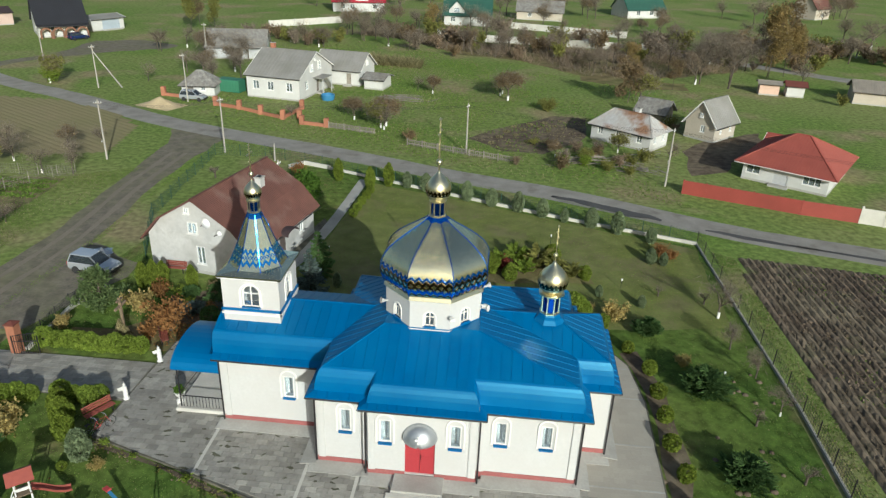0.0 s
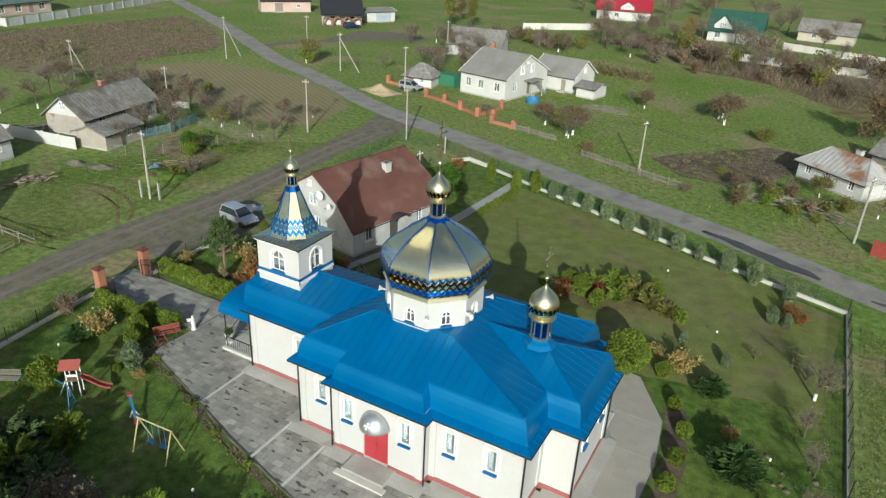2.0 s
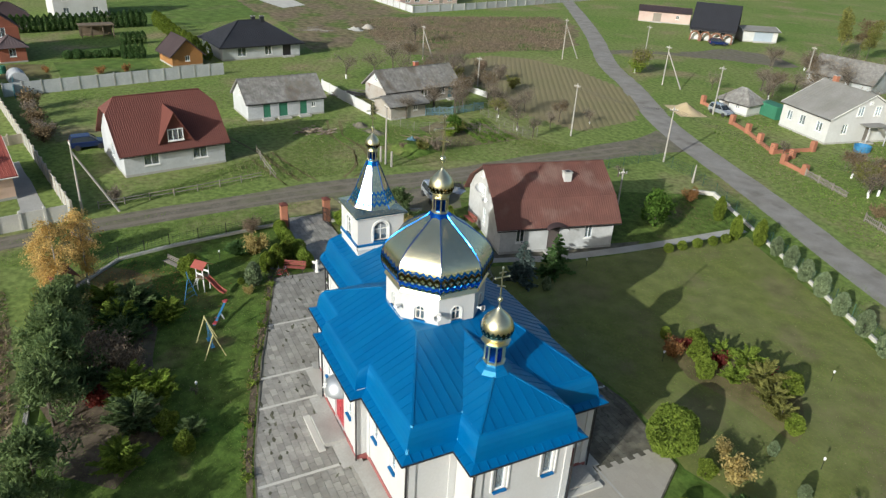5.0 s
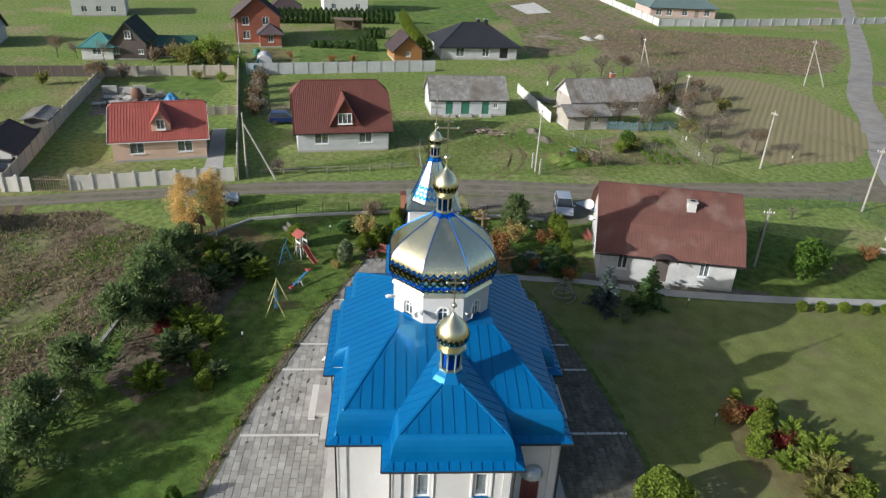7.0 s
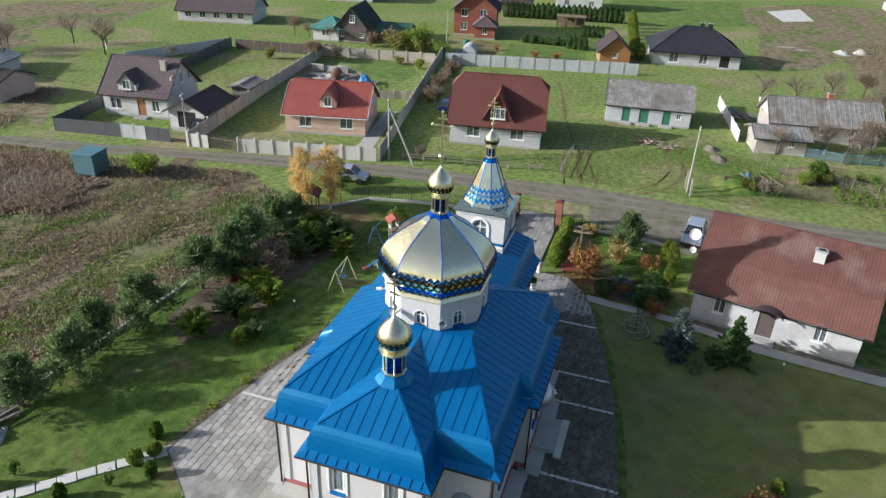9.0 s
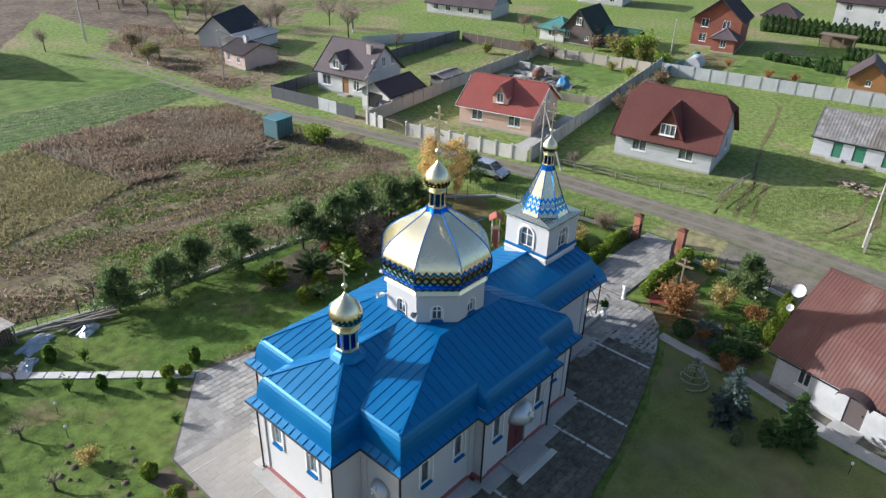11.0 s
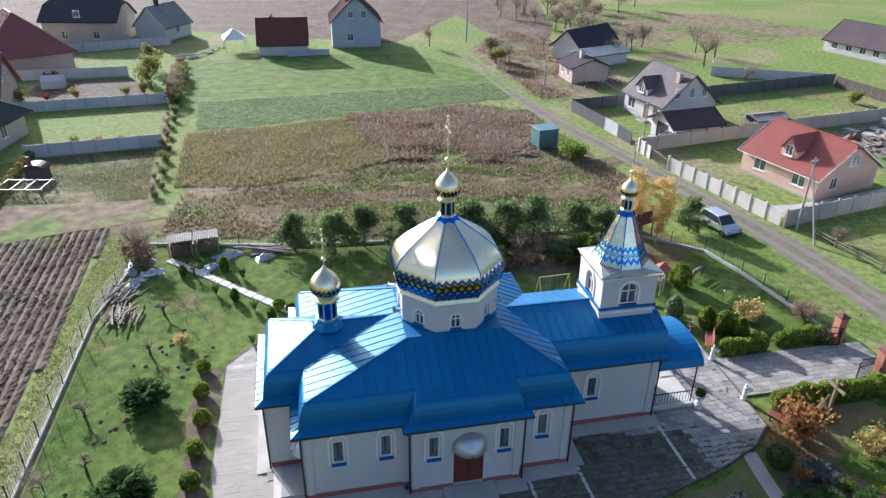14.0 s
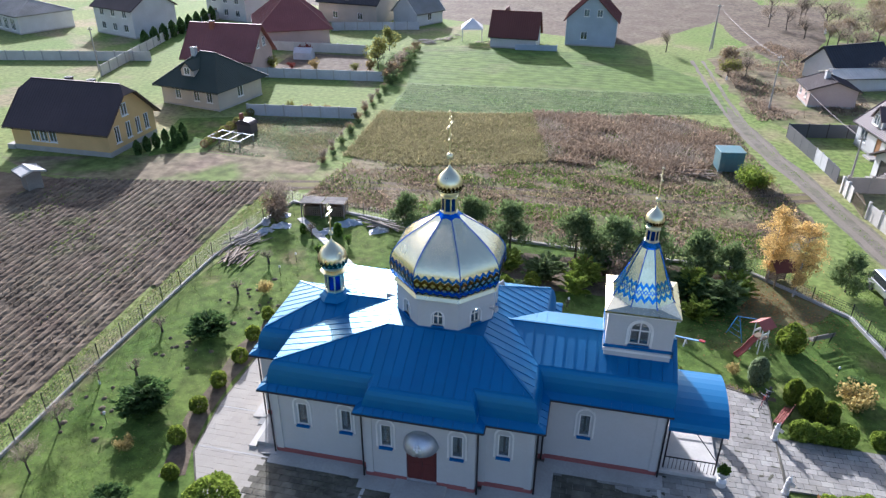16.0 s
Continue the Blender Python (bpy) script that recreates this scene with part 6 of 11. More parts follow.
house("far_house", "white two-storey house far off", -138, -70, 105, 11, 9, 5.5, 7.5, "house_white", "black_roof", "hip", rib=0.5, wins=tuple(("s", u, z, 1.2, 1.3) for u in (-3, 0, 3) for z in (0.9, 3.6)))
house("far_house", "white two-storey house far off", -156, -16, 100, 11, 9, 5.5, 8.5, "house_white", "dark_brown_roof", rib=0.5, wins=tuple(("s", u, z, 1.2, 1.3) for u in (-3, 3) for z in (0.9, 3.6)))
house("summer_house", "small dark summer house by the clipped hedge", -143, -29.0, 100, 7, 6, 2.4, 4.6, "house_dark", "dark_brown_roof", "hip", rib=0.0, category="shed")
house("far_house", "beige house with grey-green hip roof behind a metal fence", -169.0, 76.0, 94.0, 19, 11, 3.2, 6.6, "house_pink", "grey_green_roof", "hip", ridge_len=9, rib=0.5, over=0.7, wins=tuple(("s", u, 0.8, 1.6, 1.6) for u in (-7, -4, 0.5, 7)), doors=(("s", 4, 1.2, 2.0, "old_wood"),))
house("brick_shed", "pinkish brick shed with dark roof", -38.8, -75.4, 93.0, 5.2, 6.2, 2.6, 3.7, "house_pink", "dark_brown_roof", rib=0.4, wins=(("s", -1.4, 0.9, 0.8, 0.9), ("s", 1.0, 0.9, 0.8, 0.9)), chimneys=((0, -0.5, "house_grey"),), category="shed")
house("old_farmhouse", "white farmhouse with black roof", -45.4, -91.0, 31.0, 11, 6.5, 2.6, 5.4, "house_white", "black_roof", rib=0.5, wins=(("s", -2, 0.9, 0.9, 1.1), ("s", 2, 0.9, 0.9, 1.1)))
house("lean_to", "pale lean-to with a sheet roof", -45.6, -85.4, 18.0, 9.5, 4.2, 2.2, 2.9, "house_white", "pale_concrete", rib=0.5, category="shed")
house("blue_house", "tall blue-grey house with dark red roof at the green field", -4.9, -110.4, 88.0, 10.0, 9.2, 5.0, 9.4, "house_blue", "rust_red", over=0.5, rib=0.4, wins=(("e", -1.2, 1.2, 1.2, 1.4), ("e", -1.0, 5.4, 1.0, 1.3), ("e", 1.4, 5.4, 1.0, 1.3)), chimneys=((2.0, -1.5, "brick_red"),))
house("red_barn", "low house with steep dark red roof", 9.0, -103.2, 178.0, 8.5, 6.2, 2.4, 6.2, "house_white", "rust_red", over=0.4, rib=0.4, wins=(("n", -2, 1.2, 0.9, 0.5), ("n", 1.5, 1.2, 0.9, 0.5)), dormer=("a", "n", -2.0, 3.0, 3.0, 6.6))
house("yellow_house", "yellow house with dark brown half-hipped roof", 51.8, -37.2, 179.0, 12.6, 8.8, 3.3, 7.2, "house_yellow", "dark_brown_roof", "half", clip=0.25, over=0.6, rib=0.35, rib_size=0.03, plinth=0.6, wins=(("s", -3.3, 1.2, 1.0, 1.7), ("s", -2.1, 1.2, 1.0, 1.7), ("s", -0.9, 1.2, 1.0, 1.7), ("e", -2.6, 1.2, 0.9, 1.9), ("e", -0.6, 1.2, 0.9, 1.9), ("e", 1.2, 1.2, 0.9, 1.9), ("e", 2.8, 1.2, 0.9, 1.9), ("e", -0.9, 3.9, 1.0, 1.4)), doors=(("w", 3.9, 0.9, 2.0, "white"),), chimneys=((1.2, 1.2, "dark_brown_roof"), (-1.6, 1.0, "dark_brown_roof")))
house("hip_house", "beige house with black-green hip roof and white dormer", 46.2, -57.0, -12.0, 9.8, 9.2, 3.3, 6.6, "house_beige", "dark_green_roof", "hip", ridge_len=2.5, over=0.8, rib=0.35, rib_size=0.03, wins=(("n", -2, 1.0, 1.0, 1.5), ("n", 1.2, 1.0, 1.0, 1.5), ("n", 3.4, 1.0, 1.0, 1.5), ("w", 0, 1.0, 1.2, 1.5)), dormer=("b", "n", 0.6, 2.2, 4.0, 6.0), chimneys=((1.8, 0.6, "house_grey"),))
house("red_mansion", "house with dull crimson roof among garden walls", 51.7, -72.8, 2.0, 11.0, 8.6, 3.2, 7.4, "house_pink", "dull_red_roof", over=0.6, rib=0.4, wins=(("n", -3.5, 1.0, 1.4, 1.5), ("n", 1, 1.0, 1.4, 1.5), ("w", -1.2, 4.0, 1.0, 1.4), ("w", 1.2, 4.0, 1.0, 1.4)), chimneys=((2, 0.6, "brick_red"),))
house("red_mansion", "large pink house with crimson hip roof", 53.0, -100.2, -62.0, 17, 13, 3.4, 8.8, "house_pink", "dull_red_roof", "hip", ridge_len=5, over=0.7, rib=0.4, wins=(("n", -5, 1.0, 1.4, 1.5), ("n", -1, 1.0, 1.4, 1.5), ("n", 4, 1.0, 1.4, 1.5)))
house("far_house", "beige house with dark roof in the haze", 46, -121, -10, 14, 10, 4.5, 8.0, "house_beige", "black_roof", "half", rib=0.4, wins=(("n", -3, 1.0, 1.2, 1.4), ("n", 3, 1.0, 1.2, 1.4), ("n", 0, 5, 1.2, 1.3)))
house("far_house", "small white house with grey roof in the haze", 32.5, -121.0, 60, 8, 7, 3.0, 6.4, "house_white", "grey_roof", rib=0.5, wins=(("n", 0, 1.0, 1.2, 1.4),), chimneys=((1, 0, "black_roof"),))
house("far_house", "white two-storey house behind a long wall", 85.0, -97.5, -20, 12, 10, 5.4, 8.4, "house_white", "dark_brown_roof", rib=0.5, wins=tuple(("n", u, z, 1.3, 1.4) for u in (-3.5, 0, 3.5) for z in (1, 3.6)))
house("far_house", "white arcaded house with pale roof", 112.0, -98.0, -25, 20, 11, 3.6, 5.6, "house_white", "grey_roof", "hip", rib=0.5, wins=tuple(("n", u, 0.6, 1.8, 2.2) for u in (-7.5, -4.5, -1.5, 1.5, 4.5, 7.5)))
house("far_house", "white two-storey house in the haze", 72.0, -118.0, -20, 12, 10, 5.4, 7.8, "house_white", "grey_roof", "hip", rib=0.5, wins=tuple(("n", u, z, 1.3, 1.4) for u in (-3.5, 0, 3.5) for z in (1, 3.6)))
far0 = house_front("arcade_house", "white house with black roof and arched brown porch", (-102.2, 119.0), (-94.4, 125.4), 10.5, 3.2, 8.2, "house_white", "black_roof", over=0.4, rib=0.4, wins=(("w", 0, 1, 1.2, 1.4), ("w", 0, 4.4, 1.0, 1.2), ("s", -2.5, 1, 1.2, 1.4), ("s", 2.5, 1, 1.2, 1.4)))
for n in range(4):
    part("arcade", arch_band(pose(-3.75 + 2.5 * n, -6.9, 0.0), 1.7, 1.2, 0.4, 0.4), M["rust"], far0)
part("arcade_roof", Soup().box((-5.3, -7.5, 2.55), (5.3, -5.26, 2.7)).data(), M["black_roof"], far0)
house_front("garage", "white garage with wide grey door", (-96.6, 131.0), (-92.6, 138.5), 6.5, 2.8, 3.4, "house_white", "grey_roof", rib=0.0, doors=(("s", 0.8, 4.6, 2.3, "house_blue"),), category="garage")
house_front("brick_barn", "long pinkish brick barn with low dark roof", (-128.5, 125.0), (-119.5, 135.5), 7.0, 3.0, 4.0, "house_pink", "dark_brown_roof", rib=0.4, over=0.3, wins=(("s", 3.5, 1.2, 0.9, 1.0),), doors=(("s", -2.0, 2.2, 2.2, "old_wood"),), category="barn")
house("far_house", "white house with bright crimson roof far off", -46.0, 198.0, 15, 16, 11, 3.2, 6.2, "house_white", "crimson_roof", over=0.5, rib=0.5, dormer=("b", "s", 1.0, 4.0, 3.3, 5.6), wins=(("s", -5, 1, 1.4, 1.3), ("s", -2, 1, 1.4, 1.3), ("s", 5, 1, 1.4, 1.3)))
house("far_house", "white house with dark green roof", -9.5, 178.0, 2.0, 13, 10, 3.2, 7.6, "house_white", "green_roof", over=0.6, rib=0.5, dormer=("b", "s", -3.0, 4.4, 3.4, 6.6), wins=(("s", -4, 1, 1.4, 1.4), ("s", 3.4, 1, 1.4, 1.4), ("e", 0, 1, 1.2, 1.4)))
house("far_house", "beige cottage with grey roof far off", 12.0, 197.0, -4.0, 14, 8, 2.8, 5.6, "house_beige", "slate_roof", rib=0.5, wins=(("s", -3, 1, 1.2, 1.2), ("s", 2, 1, 1.2, 1.2)))
house("far_house", "white house with green roof far off", 45.0, 216.0, 25.0, 14, 10, 3.0, 7.6, "house_white", "green_roof", rib=0.5, wins=(("s", -3, 1, 1.4, 1.4), ("s", 2, 1, 1.4, 1.4)))
house("far_house", "tall weathered house far off", 108.0, 236.0, 40.0, 9, 9, 4.0, 9.0, "house_beige", "brown_roof", rib=0.5, wins=(("s", 0, 1, 1.2, 1.4),))
house("far_barn", "low brown barn by the lane", 70.0, 98.5, -14.0, 9, 6, 2.4, 3.8, "house_beige", "old_wood", rib=0.4, category="barn")
house("hut", "white hut with flat roof", 56.0, 100.5, -10.0, 3.0, 2.6, 2.2, 2.7, "house_white", "rust_red", rib=0.0, category="shed")
house("hut", "pale hut with brown roof beside a white one", 51.5, 101.0, -10.0, 3.4, 2.4, 2.2, 2.5, "house_peach", "old_wood", rib=0.0, category="shed")
house("outhouse", "small grey privy at the field's edge", 48.0, -23.4, 150.0, 1.6, 1.5, 2.0, 2.2, "old_wood", "pale_concrete", rib=0.0, plinth=0.0, category="shed")

# ---- fences, poles, wires ----


def along(points, step):
    """Evenly spaced stations along a broken line: pairs of ends."""
    out = []
    for p, q in zip(points, points[1:]):
        a, b = Vector(p), Vector(q)
        n = max(1, round((b - a).length / step))
        out += [(a.lerp(b, k / n), a.lerp(b, (k + 1) / n)) for k in range(n)]
    return out


def panel_fence(name, label, points, high, step, post, panel, post_w=0.18, post_up=0.12, thick=0.07, cap=True):
    """Posts with solid panels between them."""
    x, y = points[0]
    f = thing(name, label, "fence", x, y, 0)
    off = Vector((x, y, 0))
    spans = along(points, step)
    for k, (a, b) in enumerate(spans):
        way = b - a
        m = pose(a.x - x, a.y - y, 0, 0, 0, math.degrees(math.atan2(way.y, way.x)))
        L = way.length
        part("panel", moved(Soup().box((post_w / 2, -thick / 2, 0), (L - post_w / 2, thick / 2, high)), m), M[panel], f)
        s = Soup().bevel_box((-post_w / 2, -post_w / 2, 0), (post_w / 2, post_w / 2, high + post_up), 0.03)
        p = part("post", moved(s, m), M[post], f)
        if cap:
            part("cap", moved(Soup().lathe([(post_w * 0.8, high + post_up), (post_w * 0.8, high + post_up + 0.04), (0.02, high + post_up + 0.14)], 4, radians(45)), m), M[post], p)
    return f


def mesh_fence(name, label, points, high, step, mat, base=None, base_h=0.22, rails=True, base_w=0.13):
    """Thin metal posts with wire rails, on a low kerb wall where base is given."""
    x, y = points[0]
    f = thing(name, label, "fence", x, y, 0)
    for a, b in along(points, step):
        way = b - a
        m = pose(a.x - x, a.y - y, 0, 0, 0, math.degrees(math.atan2(way.y, way.x)))
        L = way.length
        part("post", moved(Soup().tube([(0, 0, 0), (0, 0, high)], 0.035, 6), m), M[mat], f)
        if base:
            part("kerb_wall", moved(Soup().bevel_box((0, -base_w, 0), (L, base_w, base_h), 0.02), m), M[base], f)
        if rails:
            s = Soup()
            for k in range(6):
                z = (base_h if base else 0.08) + (high - 0.15 - (base_h if base else 0.08)) * k / 5
                s.beam((0, 0, z), (L, 0, z), 0.014)
            for k in range(1, int(L / 0.3)):
                s.beam((k * 0.3, 0, base_h if base else 0.08), (k * 0.3, 0, high - 0.12), 0.012)
            tagged(part("wire_mesh", moved(s, m), M[mat], f), kind="stuff")
    return f


mesh_fence("road_fence", "low white kerb wall with thin wire fence along the road", [(-20.5, 44.8), (-8.7, 40.0), (1.2, 36.0), (10.0, 32.6), (22.3, 28.5)], 1.5, 2.6, "fence_green", "pale_concrete", 0.3)
mesh_fence("east_fence", "low concrete kerb with wire fence beside the ploughed field", [(22.3, 28.5), (22.7, 16.0), (23.1, 3.0), (22.9, -14.0), (20.9, -26.0)], 1.45, 2.6, "black_metal", "concrete", 0.2, base_w=0.08)
mesh_fence("south_fence", "concrete kerb and wire fence behind the pines", [(20.9, -26.0), (8.0, -23.4), (-8.0, -22.2), (-20.0, -21.8), (-26.6, -16.0)], 1.3, 2.8, "black_metal", "concrete", 0.22)
mesh_fence("west_fence", "wire fence on a low kerb beside the gate", [(-26.6, -16.0), (-27.6, -11.9), (-29.0, -2.1)], 1.3, 2.4, "black_metal", "pale_concrete", 0.25)
mesh_fence("garden_fence", "wire fence on a low kerb before the garden", [(-28.0, 2.7), (-28.3, 8.3), (-27.6, 12.0)], 1.3, 2.2, "black_metal", "pale_concrete", 0.25)
mesh_fence("north_fence", "green wire fence along the earth road", [(-27.0, 17.5), (-30.5, 26), (-32.2, 46.0), (-26, 46.5), (-20.5, 44.8)], 1.5, 2.5, "fence_green")
mesh_fence("inner_wall", "short white kerb round the flower bed", [(-21.9, 42.8), (-20.5, 44.6), (-17.1, 43.4)], 0.5, 2.0, "pale_concrete", "pale_concrete", 0.45, rails=False)
mesh_fence("bed_fence", "thin grey wire fence beside the old garden bed", [(-57.0, 34.9), (-50.5, 35.2), (-43.8, 35.4)], 1.3, 2.4, "old_wood")
mesh_fence("orchard_fence", "grey wire fence of the old orchard", [(-45, 37), (-50, 28), (-52, 22), (-56.5, 20)], 1.4, 2.4, "old_wood")
panel_fence("wall_fence", "white concrete panel wall with capped posts", [(-32.9, -34.8), (-36.4, -19.4)], 1.55, 2.0, "pale_concrete", "pale_concrete", 0.22)
panel_fence("side_wall", "tall beige concrete panel wall between plots", [(-36.6, -19.2), (-56, -23.0), (-75.4, -26.8), (-91.0, -29.8)], 1.7, 2.3, "house_beige", "concrete", 0.2)
panel_fence("side_wall", "tall beige concrete panel wall between plots", [(-32.6, -41.0), (-56.2, -44.9), (-82.0, -48.6)], 1.7, 2.3, "house_beige", "house_beige", 0.2)
panel_fence("wall_fence", "short white concrete wall beside the gate", [(-32.3, -41.0), (-32.5, -38.3)], 1.55, 1.4, "pale_concrete", "pale_concrete", 0.3)
panel_fence("back_wall", "grey concrete panel wall behind the plots", [(-83.2, -27.0), (-90.1, 4.4)], 1.9, 2.4, "concrete", "house_grey", 0.16, cap=False)
panel_fence("plank_fence", "dark weathered plank fence", [(-77.0, -64.0), (-79.1, -49.2)], 1.7, 1.6, "wood", "house_dark", 0.12, cap=False)
panel_fence("back_wall", "beige stone wall behind the vegetable plot", [(-79.0, -48.4), (-83.0, -28.8)], 1.6, 2.6, "house_beige", "house_beige", 0.2)
panel_fence("metal_fence", "dark grey profiled metal fence", [(-30.4, -58.2), (-31.7, -49.7)], 1.6, 2.2, "fence_dark", "fence_dark", 0.1, cap=False)
panel_fence("metal_gate", "pale grey metal gate in the profiled fence", [(-31.7, -49.7), (-32.1, -46.6)], 1.6, 1.6, "house_grey", "house_grey", 0.12, cap=False)
panel_fence("metal_fence", "short dark grey metal fence beside the gate", [(-32.1, -46.6), (-32.5, -43.5)], 1.6, 1.6, "fence_dark", "fence_dark", 0.1, cap=False)
panel_fence("metal_fence", "dark metal fence behind the white house", [(-30.4, -58.2), (-54, -62.0), (-78.2, -65.7)], 1.7, 2.4, "black_metal", "fence_dark", 0.1, cap=False)
panel_fence("metal_fence", "pale grey fence before the long house", [(-61, -74.0), (-70, -69.5), (-78.2, -65.7)], 1.6, 2.4, "house_grey", "house_grey", 0.1, cap=False)
panel_fence("red_fence", "red profiled metal fence on a pale footing", [(23.9, 42.9), (35.5, 38.6), (41.0, 37.2)], 1.6, 2.4, "fence_red", "fence_red", 0.12, cap=False)
panel_fence("wall_fence", "white concrete wall beside the road", [(41.0, 37.2), (52.0, 34.0), (75, 27.5)], 1.7, 2.2, "pale_concrete", "pale_concrete", 0.2)
panel_fence("far_fence", "grey metal fence of the far plot", [(-198.9, 61.1), (-148.8, 64.7), (-152.2, 82.1), (-160.2, 111.0), (-172, 150)], 1.8, 4.0, "concrete", "house_grey", 0.3, cap=False)
panel_fence("far_wall", "long whitewashed wall across the village", [(-60, 152), (-44, 167.5)], 1.7, 4.0, "pale_concrete", "pale_concrete", 0.3, cap=False)
panel_fence("far_wall", "long whitewashed wall across the village", [(-16.3, 152.1), (-2.0, 145.3), (9.6, 144.8), (28.3, 143.8)], 1.7, 4.0, "pale_concrete", "pale_concrete", 0.3, cap=False)
panel_fence("far_wall", "second whitewashed wall across the village", [(3.3, 172.4), (18.3, 167.7), (34.5, 163.8)], 1.7, 4.0, "pale_concrete", "pale_concrete", 0.3, cap=False)
panel_fence("far_wall", "old broken white wall", [(33.8, 143.2), (43.5, 161.5)], 1.3, 4.0, "concrete", "concrete", 0.3, cap=False)
panel_fence("far_wall", "pale wall between the gardens", [(38.0, -51.0), (23.3, -52.8)], 1.5, 2.6, "concrete", "house_grey", 0.2, cap=False)
panel_fence("far_wall", "pale wall between the gardens", [(46.5, -69.6), (25.4, -71.7)], 1.5, 2.6, "concrete", "house_grey", 0.2, cap=False)
panel_fence("far_wall", "white wall before the red-roofed house", [(53.0, -88.2), (33.6, -88.9)], 1.6, 2.6, "pale_concrete", "pale_concrete", 0.2, cap=False)
panel_fence("far_wall", "long grey wall of the lane", [(69.6, -64.3), (73.0, -82), (76.1, -97.3), (76.1, -131)], 1.7, 3.0, "concrete", "pale_concrete", 0.2, cap=False)
panel_fence("far_wall", "long grey wall of the lane", [(110, -66), (67.8, -75.4)], 1.6, 3.0, "concrete", "pale_concrete", 0.2, cap=False)
panel_fence("far_wall", "grey wall behind the crimson-roofed houses", [(47.4, -108.0), (30.2, -113.3)], 1.6, 2.6, "concrete", "house_grey", 0.2, cap=False)
panel_fence("yard_wall", "white wall of the old farmyard", [(-76.6, 17.0), (-60.7, 19.2)], 1.5, 2.6, "house_white", "house_white", 0.2, cap=False)
panel_fence("blue_wall", "low blue wall before the tall house", [(1.0, -99.8), (8.6, -99.0)], 1.0, 2.0, "house_blue", "house_blue", 0.2, cap=False)
# brick-pillared fence of the farmhouse
bf = thing("brick_fence", "orange brick pillars on a low brick wall", "fence", -37.3, 68.4, 0)
line = [(-52.0, 74.0), (-46.4, 72.6), (-41.6, 69.6), (-37.3, 68.2), (-33.2, 66.0), (-29.2, 64.0), (-28.2, 70.5)]
for k, p in enumerate(line):
    part("pillar", Soup().bevel_box((p[0] + 37.3 - 0.32, p[1] - 68.4 - 0.32, 0), (p[0] + 37.3 + 0.32, p[1] - 68.4 + 0.32, 1.45), 0.06).data(), M["brick_orange"], bf)
for p, q in zip(line, line[1:]):
    if p[0] != -46.4:
        part("low_wall", Soup().beam((p[0] + 37.3, p[1] - 68.4, 0.25), (q[0] + 37.3, q[1] - 68.4, 0.25), 0.25, 0.5).data(), M["brick_orange"], bf)
bf2 = thing("brick_fence", "short run of orange brick fence", "fence", -26, 62, 0)
for p in ((-27.0, 65.0), (-25.8, 62.0), (-22.0, 61.2)):
    part("pillar", Soup().bevel_box((p[0] + 26 - 0.32, p[1] - 62 - 0.32, 0), (p[0] + 26 + 0.32, p[1] - 62 + 0.32, 1.3), 0.06).data(), M["brick_orange"], bf2)
part("low_wall", Soup().beam((-1.0, 3.0, 0.25), (0.2, 0, 0.25), 0.25, 0.5).data(), M["brick_orange"], bf2)
part("low_wall", Soup().beam((0.2, 0, 0.25), (4.0, -0.8, 0.25), 0.25, 0.5).data(), M["brick_orange"], bf2)


def picket(name, label, points, high=1.0, step=0.16, tone="old_wood"):
    x, y = points[0]
    f = thing(name, label, "fence", x, y, 0)
    for a, b in along(points, 2.2):
        m = pose(a.x - x, a.y - y, 0, 0, 0, math.degrees(math.atan2((b - a).y, (b - a).x)))
        L = (b - a).length
        part("post", moved(Soup().box((-0.05, -0.05, 0), (0.05, 0.05, high + 0.1)), m), M[tone], f)
        for z in (0.3, 0.8):
            part("rail", moved(Soup().box((0, -0.02, z * high), (L, 0.02, z * high + 0.08)), m), M[tone], f)
        for k in range(int(L / step)):
            part("slat", moved(Soup().box((k * step + 0.02, 0.02, 0.06), (k * step + 0.11, 0.045, high * random.uniform(0.82, 1.0))), m), M[tone], f)


picket("picket_fence", "old grey picket fence before the farmhouse", [(-21.6, 60.9), (-14.5, 59.0)], 0.9, 0.2)
picket("picket_fence", "faded blue picket fence before the old house", [(-58.3, 26.6), (-57.7, 30.7), (-59.0, 36.6)], 1.3, 0.2, "faded_blue")
picket("picket_fence", "leaning grey picket fence of the garden", [(-9.5, 55.0), (-1.0, 52.0), (4.5, 50.2)], 0.9, 0.25)


def rail_fence(points, high=1.0):
    x, y = points[0]
    f = thing("rail_fence", "sagging fence of weathered poles", "fence", x, y, 0)
    for a, b in along(points, 2.4):
        part("post", Soup().tube([(a.x - x, a.y - y, 0), (a.x - x, a.y - y, high)], 0.06, 6).data(), M["old_wood"], f)
        for z in (0.45, 0.85):
            part("rail", Soup().tube([(a.x - x, a.y - y, z * high + random.uniform(-0.05, 0.05)), (b.x - x, b.y - y, z * high + random.uniform(-0.05, 0.05))], 0.045, 5).data(), M["old_wood"], f)


rail_fence([(-38.2, -17.0), (-39.7, -7.7), (-41.3, -0.8)], 0.8)
rail_fence([(-49.5, 0.5), (-44.5, 0.3), (-39.8, 0.4)], 1.1)
rail_fence([(16, 52), (21, 55), (24, 57)], 0.9)

